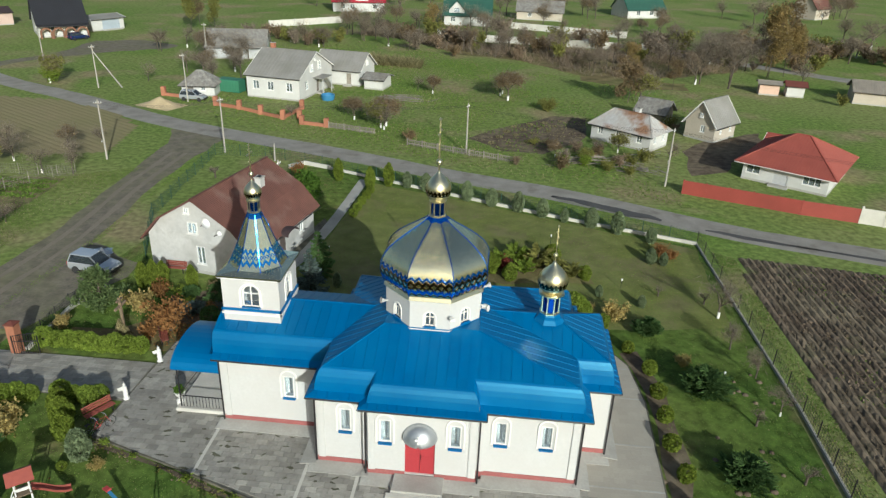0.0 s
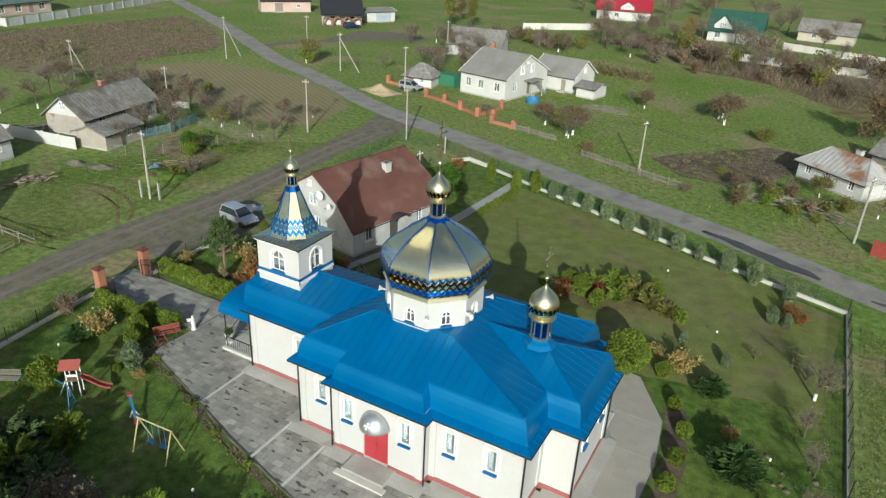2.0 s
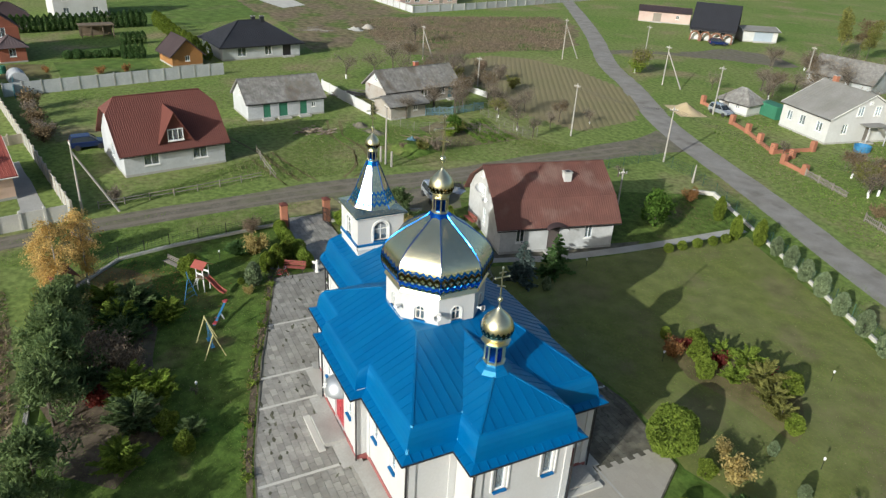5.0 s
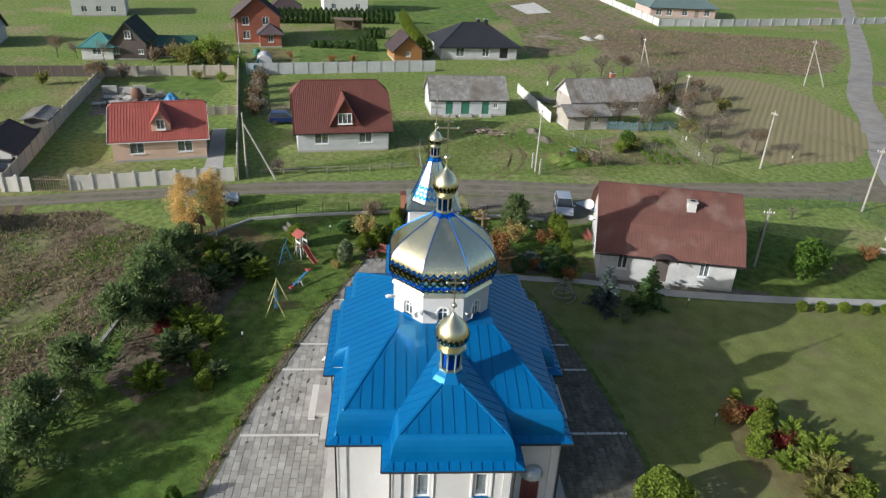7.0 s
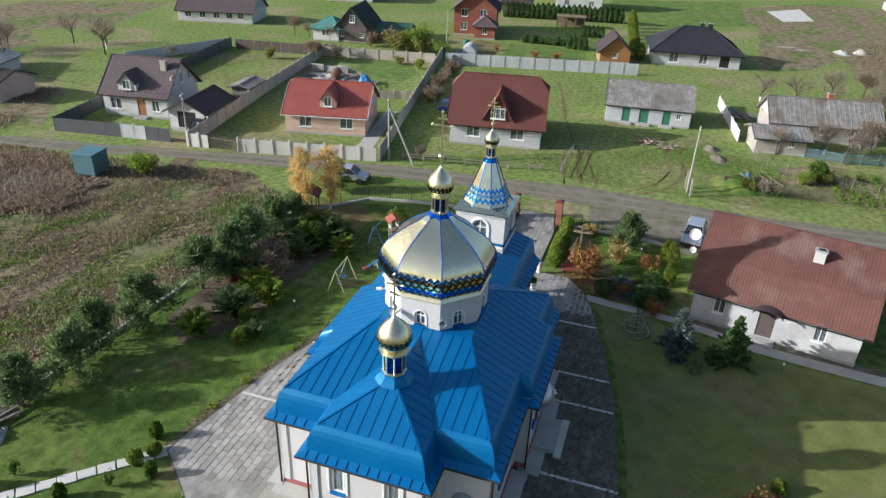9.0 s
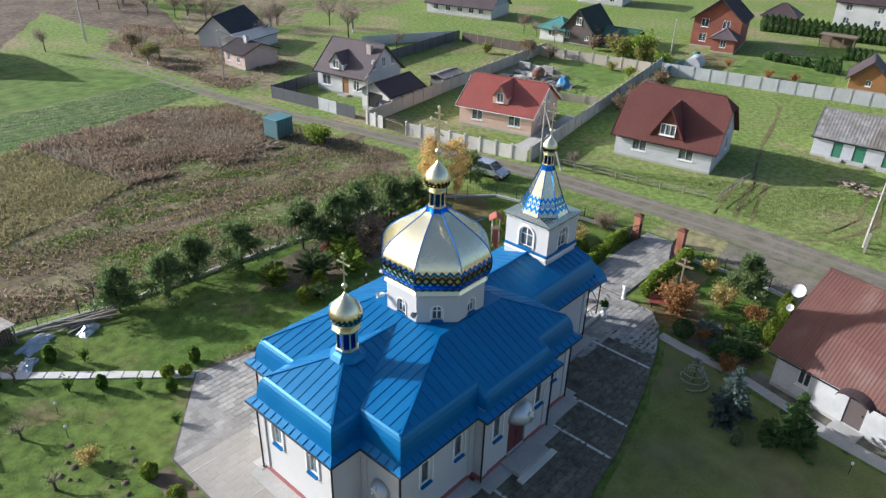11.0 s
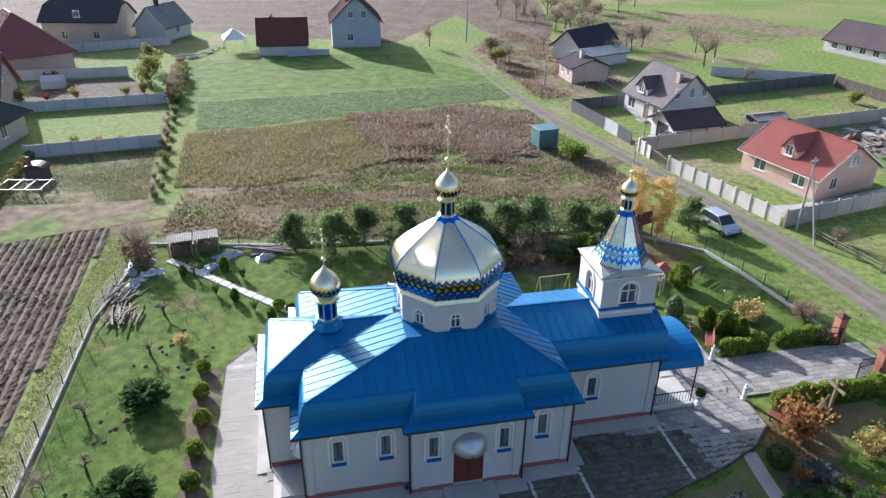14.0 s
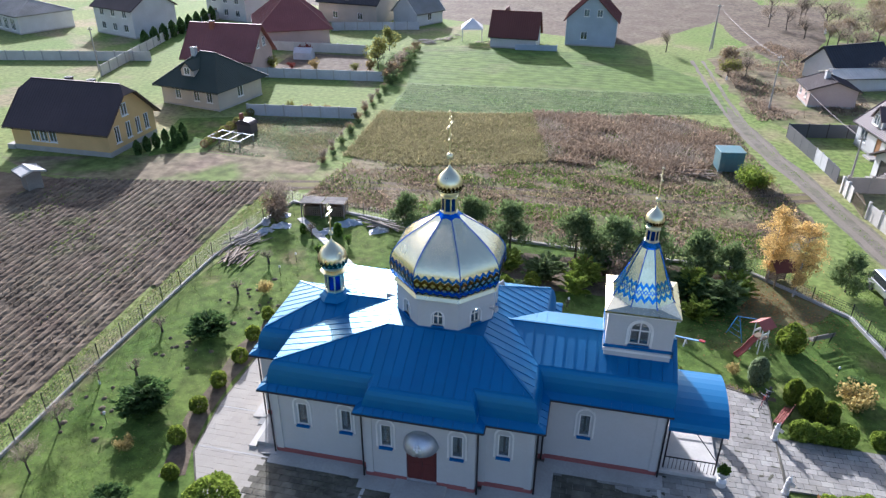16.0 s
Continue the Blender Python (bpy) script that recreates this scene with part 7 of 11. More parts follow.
# gate
gate = thing("gate", "open wrought-iron gate between two orange brick pillars", "gate", -28.4, 0.3, 0)
for y in (-2.0, 2.05):
    p = part("pillar", Soup().bevel_box((-0.3, y - 0.3, 0), (0.3, y + 0.3, 2.25), 0.03).data(), M["brick_orange"], gate)
    part("cap", Soup().lathe([(0.52, 2.25), (0.52, 2.32), (0.05, 2.5)], 4, radians(45), (0, y)).data(), M["rust_red"], p)
for y, side in ((-1.65, -1), (1.7, 1)):
    leaf = part("gate_leaf", Soup().beam((0, y, 0.15), (1.6, y + side * 0.3, 0.15), 0.05).beam((0, y, 1.1), (1.6, y + side * 0.3, 1.1), 0.05).beam((0, y, 0.1), (0, y, 1.5), 0.06).beam((1.6, y + side * 0.3, 0.1), (1.6, y + side * 0.3, 1.5), 0.06).beam((0, y, 1.5), (1.6, y + side * 0.3, 1.75), 0.04).data(), M["black_metal"], gate)
    for k in range(1, 11):
        u = k / 11
        part("bar", Soup().beam((1.6 * u, y + side * 0.3 * u, 0.15), (1.6 * u, y + side * 0.3 * u, 1.5 + 0.25 * u), 0.025).data(), M["black_metal"], leaf)
gate2 = thing("gate", "brown iron gate of the red-roofed house", "gate", -32.6, -36.5, 0)
part("gate_frame", Soup().beam((0, -1.7, 0.1), (0, 1.6, 0.1), 0.06).beam((0, -1.7, 1.3), (0, 1.6, 1.3), 0.06).data(), M["wood"], gate2)
for k in range(15):
    u = k / 14
    part("bar", Soup().beam((0, -1.7 + 3.3 * u, 0.1), (0, -1.7 + 3.3 * u, 1.3 + 0.4 * math.sin(math.pi * u)), 0.035).data(), M["wood"], gate2)


def pole(x, y, high, mat="pole_grey", arm=True, strut=None, turn=0.0):
    p = thing("utility_pole", "weathered concrete utility pole" if mat == "pole_grey" else "old timber utility pole", "pole", x, y, 0, turn, "utility poles")
    part("mast", Soup().tube([(0, 0, 0), (0.02, 0.03, high)], [0.125, 0.075], 8).data(), M[mat], p)
    if arm:
        part("crossarm", Soup().box((-0.45, -0.04, high - 0.5), (0.45, 0.04, high - 0.42)).data(), M["old_wood"], p)
        for dx in (-0.4, -0.15, 0.15, 0.4):
            part("insulator", Soup().lathe([(0.03, high - 0.4), (0.05, high - 0.33), (0.03, high - 0.24)], 6, at=(dx, 0)).data(), M["white"], p)
    if strut:
        part("strut", Soup().tube([(strut[0], strut[1], 0), (0, 0, high * 0.86)], [0.12, 0.09], 6).data(), M[mat], p)
    return p


for x, y, h, strut, turn in ((-43.9, 41.8, 7.2, None, 20), (-31.4, 47.1, 7.0, None, 60), (-46.6, 70.8, 7.5, None, 40), (-1.5, 53.2, 6.5, None, 70), (22.4, 45.0, 7.0, None, 70), (-24.4, 45.2, 2.2, None, 0), (-64.5, 76.5, 7.0, (3.4, -1.5), 40), (-41.3, 13.6, 7.2, None, 0), (-71.8, 42.5, 5.0, None, 30), (-91.2, -29.6, 7.5, None, 10), (-37.4, -18.4, 7.2, (1.0, 3.0), 10), (-88.0, 71.0, 8.0, (2.0, 3.0), 30), (-18.6, 29.2, 5.6, None, 80), (-30.4, -70.0, 7.5, None, 20), (-27.2, -109.0, 8.0, (1.5, 2.0), 20), (-33.0, -41.6, 6.0, None, 10), (-78.0, 83.5, 8.0, None, 30), (-58.0, 106.0, 7.0, None, 0), (-93.8, 42.4, 6.4, (1.6, 1.4), 10), (72.0, -67.0, 7.0, None, 0)):
    pole(x, y, h, strut=strut, turn=turn, arm=h > 3)
for ends in (((-31.4, 47.1, 6.6), (-1.5, 53.2, 6.1), (22.4, 45.0, 6.6), (60, 30.5, 6.6)), ((-30.4, -70.0, 7.1), (-27.2, -109.0, 7.6)), ((-33.0, -41.6, 5.6), (-30.4, -70.0, 7.1)), ((-43.9, 41.8, 6.8), (-31.4, 47.1, 6.6))):
    for p, q in zip(ends, ends[1:]):
        wires = thing("power_line", "sagging overhead wires between poles", "cable", p[0], p[1], p[2])
        for off in (-0.55, 0.0, 0.55):
            pts = []
            for k in range(13):
                t = k / 12
                w = Vector(p).lerp(Vector(q), t)
                pts.append((w.x - p[0], w.y - p[1] + off, w.z - p[2] - 2.4 * t * (1 - t)))
            part("wire", Soup().tube(pts, 0.012, 3).data(), M["black_metal"], wires)

# ---- plants ----
rng = np.random.default_rng(7)


def cards(centers, size, spread=0.35, aspect=1.0, up=None, lean=0.6):
    """One small bent leaf clump, a quad, at each centre; up: the way in which they point, or None for any way."""
    n = len(centers)
    c = np.asarray(centers, float)
    a = rng.normal(size=(n, 3))
    if up is not None:
        a = np.asarray(up, float) + lean * a
    a /= np.linalg.norm(a, axis=1, keepdims=True) + 1e-9
    b = np.cross(a, rng.normal(size=(n, 3)))
    b /= np.linalg.norm(b, axis=1, keepdims=True) + 1e-9
    s = size * (1 + spread * rng.uniform(-1, 1, (n, 1)))
    a, b = a * s * aspect, b * s
    v = np.stack([c - b * 0.5 - a * 0.5, c + b * 0.5 - a * 0.5, c + b * 0.32 + a * 0.5, c - b * 0.32 + a * 0.5], 1).reshape(-1, 3)
    f = np.arange(4 * n).reshape(-1, 4)
    return v, f


def card_part(name, sets, mat, parent=None, label="", kind=""):
    v = np.concatenate([s[0] for s in sets])
    off, fs = 0, []
    for s in sets:
        fs.append(s[1] + off)
        off += len(s[0])
    f = np.concatenate(fs)
    k = f.shape[1]
    me = bpy.data.meshes.new(name)
    me.vertices.add(len(v))
    me.vertices.foreach_set("co", v.astype(np.float32).ravel())
    me.loops.add(f.size)
    me.loops.foreach_set("vertex_index", f.astype(np.int32).ravel())
    me.polygons.add(len(f))
    me.polygons.foreach_set("loop_start", np.arange(0, f.size, k, dtype=np.int32))
    me.update(calc_edges=True)
    me.materials.append(mat)
    ob = new(name, me)
    ob.parent = parent
    return tagged(ob, label, kind=kind)


def shell(n, r, squash=1.0, hollow=0.7, rough=0.12, z=None):
    """Points through the outer part of a lumpy ball that stands on the ground."""
    d = rng.normal(size=(n, 3))
    d /= np.linalg.norm(d, axis=1, keepdims=True)
    k = rng.uniform(hollow, 1, (n, 1)) ** 0.5
    lump = 1 + rough * (np.sin(5 * d[:, :1] + 1) + np.sin(6 * d[:, 1:2] + 2 * d[:, 2:]) + np.sin(4 * d[:, 2:] + 3 * d[:, :1]))
    p = d * k * lump * r
    p[:, 2] = p[:, 2] * squash + (z if z is not None else r * squash * 0.95)
    return p, d


def round_bush(r, leaf, squash=0.95, n=None, size=None, rough=0.03):
    b = thing("bush", "", "bush")
    n = int(2.4 * n) if n else int(1900 * max(0.6, r) ** 1.4)
    p, d = shell(n, r, squash, 0.75, rough)
    part("stem", Soup().tube([(0, 0, 0), (0.02, 0, r)], [0.06, 0.03], 5).data(), M["bark"], b)
    card_part("crown", [cards(p, 0.62 * (size or 0.16 + 0.03 * r), 0.4, 1.1, d, 0.9)], M[leaf], b)
    return b


def juniper(r, leaf, high=0.55, n=2800, sprays=26, thick=0.10):
    """A spreading shrub of feathery sprays that rise from the crown and arch outward to pointed tips."""
    b = thing("juniper", "", "shrub")
    c, w = [], []
    for k in range(sprays):
        a = k * 2.399 + rng.uniform(-0.25, 0.25)
        reach = r * rng.uniform(0.5, 1.12) * (0.45 + 0.55 * ((k + 6) / (sprays + 6)) ** 0.6)
        rise = high * r * rng.uniform(0.6, 1.35) * (1.5 - 0.8 * reach / r)
        way = np.array([math.cos(a), math.sin(a)])
        for q in range(int(n / sprays)):
            u = rng.uniform(0.08, 1.0) ** 0.8
            z = 0.06 + rise * (1.55 * u - 0.75 * u * u)
            wide = thick * r * (1.1 - u) + 0.015
            side = rng.normal() * wide
            c.append((way[0] * reach * u - way[1] * side, way[1] * reach * u + way[0] * side, max(0.04, z - abs(rng.normal()) * 0.5 * wide)))
            w.append((way[0] - 0.5 * way[1] * np.sign(side), way[1] + 0.5 * way[0] * np.sign(side), 0.8 - 0.5 * u))
    part("stem", Soup().tube([(0, 0, 0), (0.02, 0, high * r * 0.7)], [0.07, 0.03], 5).data(), M["bark"], b)
    card_part("foliage", [cards(c, 0.07, 0.4, 4.2, w, 0.2)], M[leaf], b)
    return b


def column(r, h, leaf, n=900, tip=0.75):
    n = int(1.8 * n)
    """A thuja: an upright egg of fine sprays."""
    b = thing("thuja", "", "shrub")
    z = rng.uniform(0.0, 1.0, n)
    w = np.sin(np.pi * np.clip(z * 0.86 + 0.14, 0, 1)) ** tip
    a = rng.uniform(0, 6.283, n)
    k = rng.uniform(0.6, 1, n) ** 0.5
    lump = 1 + 0.1 * np.sin(3 * a + 9 * z)
    p = np.stack([np.cos(a) * w * k * r * lump, np.sin(a) * w * k * r * lump, z * h + 0.05], 1)
    d = np.stack([0.4 * np.cos(a), 0.4 * np.sin(a), 1 + 0 * a], 1)
    part("trunk", Soup().tube([(0, 0, 0), (0, 0, h * 0.7)], [0.06, 0.02], 5).data(), M["bark"], b)
    card_part("crown", [cards(p, 0.12, 0.4, 1.7, d, 0.45)], M[leaf], b)
    return b


def spruce(r, h, leaf, whorls=11):
    b = thing("spruce", "", "tree")
    part("trunk", Soup().tube([(0, 0, 0), (0, 0, h)], [0.1, 0.015], 6).data(), M["bark"], b)
    sets, limbs = [], Soup()
    for i in range(whorls):
        t = i / (whorls - 1)
        reach = r * (1 - t) ** 0.85 + 0.08
        z0 = 0.25 + (h - 0.35) * t
        for k in range(11 - int(5 * t)):
            a = rng.uniform(0, 6.283)
            reach_k = reach * rng.uniform(0.8, 1.08)
            n = max(5, int(22 * reach_k))
            u = np.linspace(0.12, 1, n)
            p = np.stack([np.cos(a) * u * reach_k, np.sin(a) * u * reach_k, z0 - 0.22 * reach_k * u + 0.12 * reach_k * u**2], 1)
            side = rng.normal(size=(n, 1)) * 0.14 * (1 - u[:, None] * 0.5)
            p = p + side * np.array([[-math.sin(a), math.cos(a), 0]])
            sets.append(cards(p, 0.15, 0.3, 1.7, np.array([[math.cos(a), math.sin(a), 0.25]]), 0.5))
            limbs.tube([(0, 0, z0), (math.cos(a) * reach_k * 0.8, math.sin(a) * reach_k * 0.8, z0 - 0.1 * reach_k)], [0.02, 0.006], 3, False)
    tagged(part("branching", limbs.data(), M["bark"], b), kind="stuff")
    card_part("needle_mass", sets, M[leaf], b)
    return b


def limb_tree(h, r, seed, fork=3, thick=0.12, lift=0.35):
    """Trunk and limbs; gives the wood and the twig ends with their ways."""
    g = np.random.default_rng(seed)
    wood, ends = Soup(), []

    def grow(p, way, length, rad, level):
        bend = Vector(g.normal(size=3) * 0.16)
        mid = p + way * length * 0.5 + bend * length * 0.2
        tip = p + way * length + bend * length * 0.35
        wood.tube([p, mid, tip], [rad, rad * 0.8, rad * 0.55], 6 if level == 0 else 4 if level == 1 else 3, False)
        ends.append((tip, way, level))
        ends.append((mid, way, level))
        if level >= 3:
            return
        for k in range(fork + (level == 0) * 2):
            a = g.uniform(0, 6.283)
            out = Vector((math.cos(a), math.sin(a), g.uniform(0.1, 0.9) * lift * 2)).normalized()
            w = (way * 0.55 + out * 0.8).normalized()
            start = p.lerp(tip, g.uniform(0.55, 1.0))
            grow(start, w, length * g.uniform(0.52, 0.72) * (r / h * 1.9 if level == 0 else 1), rad * 0.5, level + 1)

    grow(Vector((0, 0, 0)), Vector((0.03, 0.02, 1)), h * 0.42, thick, 0)
    return wood, ends


def bare_tree(h, r, seed, white=False, leaf=None, leaves=0, fork=4, fine=3):
    b = thing("tree", "", "tree")
    wood, ends = limb_tree(h, r, seed, fork)
    part("trunk", wood.data(), M["bark"], b)
    if white:
        part("limewash", Soup().tube([(0, 0, 0), (0.01, 0.01, 0.7)], [0.15, 0.135], 7).data(), M["white"], b)
    c, w = [], []
    for tip, way, level in ends:
        if level >= 2:
            for k in range(fine):
                c.append(tip + Vector(rng.normal(size=3) * 0.17 * r))
                w.append(way + Vector(rng.normal(size=3) * 0.6))
    card_part("branchwork", [cards(c, 0.026 if r > 1.5 else 0.02, 0.4, 24.0 * min(1.2, r / 2.2 + 0.2), w, 0.4)], M["twig"], b, kind="stuff")
    if leaf:
        c = [tip + Vector(rng.normal(size=3) * 0.3) for tip, way, level in ends if level >= 2 for k in range(leaves)]
        card_part("foliage", [cards(c, 0.17, 0.4)], M[leaf], b)
    return b


def leafy_tree(h, r, leaf, seed, n=2600, bark="bark", size=0.2, low=0.3):
    b = thing("tree", "", "tree")
    wood, ends = limb_tree(h * 0.95, r, seed, 4, 0.09)
    part("trunk", wood.data(), M[bark], b)
    g = np.random.default_rng(seed + 50)
    blobs = [(0.0, 0.0, h * 0.72, r * 0.62)] + [(g.uniform(-1, 1) * r * 0.55, g.uniform(-1, 1) * r * 0.55, h * g.uniform(low + 0.08, 0.88), r * g.uniform(0.3, 0.5)) for k in range(9)]
    sets = []
    for x, y, z, q in blobs:
        p, d = shell(int(n / len(blobs) * (q / r) * 2.2), q, 1.15, 0.25, 0.12, 0.0)
        sets.append(cards(p + np.array([[x, y, z]]), size, 0.4))
    card_part("crown", sets, M[leaf], b)
    return b


def birch(h, r, seed):
    """A slim birch: white stem, drooping twigs and a feathery pointed crown of tiny leaves."""
    b = thing("tree", "", "tree")
    g = np.random.default_rng(seed)
    part("trunk", Soup().tube([(0, 0, 0), (0.06, 0.02, h * 0.45), (0.02, 0.05, h * 0.97)], [0.085, 0.06, 0.012], 7).data(), M["birch_bark"], b)
    limbs, c = Soup(), []
    for k in range(54):
        t = g.uniform(0.2, 0.97)
        a = g.uniform(0, 6.283)
        reach = r * (0.35 + 0.75 * math.sin(math.pi * min(1.0, (1.04 - t) * 1.25))) * g.uniform(0.55, 1.05)
        z = h * t
        mid = (math.cos(a) * reach * 0.6, math.sin(a) * reach * 0.6, z + 0.35 * reach)
        tip = (math.cos(a) * reach, math.sin(a) * reach, z + 0.2 * reach)
        limbs.tube([(0.03, 0.02, z), mid, tip], [0.02, 0.011, 0.004], 3, False)
        for q in range(130):
            u = g.uniform(0.15, 1.0)
            p = Vector((0.03, 0.02, z)).lerp(Vector(mid), min(1, u * 1.6)) if u < 0.6 else Vector(mid).lerp(Vector(tip), (u - 0.6) / 0.4)
            d = g.normal(size=3) * 0.15
            c.append((p.x + d[0], p.y + d[1], p.z + d[2] - abs(g.normal()) * 0.22 * u))
    part("branching", limbs.data(), M["bark"], b)
    card_part("crown", [cards(c, 0.075, 0.4, 1.1)], M["leaf_gold"], b)
    return b


def pine(h, r, seed, leaf="leaf_pine"):
    b = thing("pine", "", "tree")
    g = np.random.default_rng(seed)
    part("trunk", Soup().tube([(0, 0, 0), (0.05, 0.03, h * 0.5), (0.02, 0, h * 0.93)], [0.11, 0.08, 0.02], 6).data(), M["bark"], b)
    limbs, sets = Soup(), []
    for k in range(36):
        t = g.uniform(0.06, 0.97)
        a = g.uniform(0, 6.283)
        reach = r * (1.08 - t) ** 0.75 * g.uniform(0.5, 1.15)
        z = h * t
        tip = np.array([math.cos(a) * reach, math.sin(a) * reach, z + 0.28 * reach])
        limbs.tube([(0.03, 0, z), tuple(tip)], [0.028, 0.01], 3, False)
        for u in (0.5, 0.8, 1.0):
            c = np.array([0, 0, z]) * (1 - u) + tip * u
            q = 0.3 + 0.12 * r
            p, d = shell(38, q, 0.85, 0.1, 0.1, 0.0)
            sets.append(cards(p + c, 0.10, 0.4, 2.6, d + np.array([[0, 0, 0.5]]), 0.5))
    part("branching", limbs.data(), M["bark"], b)
    card_part("needle_mass", sets, M[leaf], b)
    return b


def shrub(r, h, leaf, seed, n=700, size=0.11):
    """A loose many-stemmed shrub."""
    b = thing("shrub", "", "shrub")
    g = np.random.default_rng(seed)
    stems, c = Soup(), []
    for k in range(16):
        a, reach = g.uniform(0, 6.283), g.uniform(0.3, 1.0) * r
        tip = (math.cos(a) * reach, math.sin(a) * reach, h * g.uniform(0.6, 1.0))
        mid = (tip[0] * 0.35, tip[1] * 0.35, tip[2] * 0.55)
        stems.tube([(0, 0, 0), mid, tip], [0.025, 0.016, 0.006], 3, False)
        for q in range(n // 10):
            u = g.uniform(0.3, 1.0)
            base = Vector(mid).lerp(Vector(tip), u) if g.uniform() > 0.3 else Vector(mid) * g.uniform(0.6, 1)
            c.append(base + Vector(g.normal(size=3) * 0.17 * r))
    part("stem_clump", stems.data(), M["bark"], b)
    card_part("foliage", [cards(c, size, 0.4)], M[leaf], b)
    return b


def plant(makers, label, spots, group=""):
    """Plants copies of the given makers in turn at spots (x, y, scale)."""
    firsts = []
    for k, spot in enumerate(spots):
        x, y, sc = spot[:3]
        m = pose(x, y, 0.0, 0, 0, (k * 77) % 360) @ Matrix.Diagonal((sc, sc, sc * (spot[3] if len(spot) > 3 else 1.0), 1))
        if k < len(makers):
            ob = makers[k]()
            tagged(ob, label, group=group)
            ob.matrix_basis = m
            firsts.append(ob)
        else:
            src = firsts[k % len(firsts)]
            ob = copy_thing(src, pose(0, 0, 0))
            ob.matrix_basis = m


plant([lambda: round_bush(0.5, "leaf_lime", 1.1), lambda: round_bush(0.5, "leaf_lime", 1.0)], "clipped round box bush at the pavement edge", [(14.1, 6.1, 1.0), (14.2, 3.5, 1.05), (14.2, 1.1, 1.0), (14.1, -1.5, 1.05), (14.4, -4.0, 1.0), (13.0, 8.6, 0.9), (9.7, -13.4, 0.85), (8.8, -12.9, 0.8), (14.5, -6.6, 0.9)], "clipped bushes")
plant([lambda: round_bush(1.0, "leaf_hedge", 1.05, 2600, 0.12, 0.05)], "large rounded yellow-green thuja bush", [(9.1, 11.1, 1.5)])
plant([lambda: juniper(1.4, "leaf_dark", 0.85, 7500, 170, 0.2), lambda: juniper(1.4, "leaf_dark", 0.8, 7500, 170, 0.2)], "dark green spreading juniper on the lawn", [(17.3, 4.1, 1.25), (17.6, -3.8, 1.12), (14.8, 11.2, 0.85), (-15.4, -16.5, 1.3), (-17.5, -14.6, 0.9), (-24.4, -6.7, 0.8), (-16.5, 11.2, 0.8), (-18.2, 12.2, 0.7), (-20.3, 11.4, 0.6)])
plant([lambda: juniper(1.5, "leaf_olive", 1.0, 2400), lambda: juniper(1.4, "leaf_hedge", 1.0, 2400)], "arching variegated juniper in the shrub bed", [(6.9, 21.2, 1.15), (5.0, 21.8, 1.05), (8.4, 20.2, 0.9), (3.6, 21.0, 0.9), (9.8, 19.6, 0.8), (5.8, 19.8, 0.85)])
plant([lambda: juniper(1.5, "leaf_hedge", 1.0, 3400, 46, 0.13), lambda: juniper(1.5, "leaf_pine", 1.0, 3400, 46, 0.13)], "tall arching juniper in the south hedge", [(-6.9, -15.0, 0.95), (-4.4, -16.6, 1.25), (-7.4, -16.6, 1.2), (-2.6, -13.7, 0.7), (-15.6, -13.4, 0.95), (-17.6, -15.6, 1.3), (-15.4, -16.6, 1.2), (-13.6, -16.4, 1.1), (-18.8, -17.2, 1.1), (-9.2, -18.8, 1.0), (-1.4, -17.6, 1.0)])
plant([lambda: round_bush(0.8, "leaf_lime", 1.2, 900, 0.18, 0.1)], "yellow-green conifer bush in the shrub bed", [(8.2, 22.3, 0.95), (2.8, 19.5, 0.95), (4.5, 18.4, 0.8), (10.9, 19.4, 0.7), (1.5, 20.4, 0.8), (-0.3, 19.3, 0.5), (11.5, 11.6, 0.65), (-3.6, -15.0, 0.8), (-1.6, -14.3, 0.7), (-21.4, -10.9, 1.1)])
plant([lambda: shrub(0.9, 1.2, "leaf_red", 3), lambda: shrub(0.9, 1.2, "leaf_red", 4)], "dark red barberry shrub", [(1.3, 19.2, 0.8), (3.9, 20.2, 0.85), (6.3, 22.4, 0.7), (-7.5, -18.5, 0.9)])
plant([lambda: shrub(1.1, 1.7, "leaf_orange", 5, 800), lambda: shrub(1.1, 1.7, "leaf_orange", 6, 800)], "orange-brown shrub in autumn leaf", [(-19.6, 6.4, 1.45), (1.7, 18.0, 0.8), (18.2, 25.2, 0.7), (19.2, 24.6, 0.6), (-20.6, 5.4, 0.7), (-22.6, 11.0, 0.8), (-17.8, 9.3, 0.5), (-20, 40.5, 0.9), (-15.5, 11.8, 0.7)])
plant([lambda: shrub(1.0, 1.5, "leaf_yellow", 7, 900), lambda: shrub(1.0, 1.5, "leaf_yellow", 8, 900)], "pale yellow autumn shrub", [(-22.9, 8.4, 1.15), (-23.9, -5.3, 1.1), (12.5, 12.8, 1.0), (-17.4, -7.4, 0.45), (10.6, 13.8, 0.6), (16.6, 7.3, 0.55), (-27.2, 5.6, 0.7), (16.2, -9.8, 0.6)])
plant([lambda: shrub(1.3, 1.7, "weed_brown", 9, 1300, 0.085), lambda: shrub(1.3, 1.7, "weed_brown", 10, 1300, 0.085)], "large brown seeding shrub", [(-10.9, -17.8, 1.5), (-10.0, -16.4, 0.9), (-13.0, -18.5, 0.9), (-28.2, -4.7, 0.8)])
plant([lambda: column(0.5, 2.3, "leaf_lime"), lambda: column(0.5, 2.2, "leaf_lime")], "slim upright yellow-green thuja", [(-15.2, 39.8, 1.1), (-11.2, 37.9, 1.1), (-9.3, 39.0, 1.15), (-23.2, 12.9, 0.95), (-24.6, 12.3, 0.95), (-23.9, 12.7, 1.0), (-20.7, 12.7, 0.9), (-25.0, 12.7, 0.7)], "thujas")
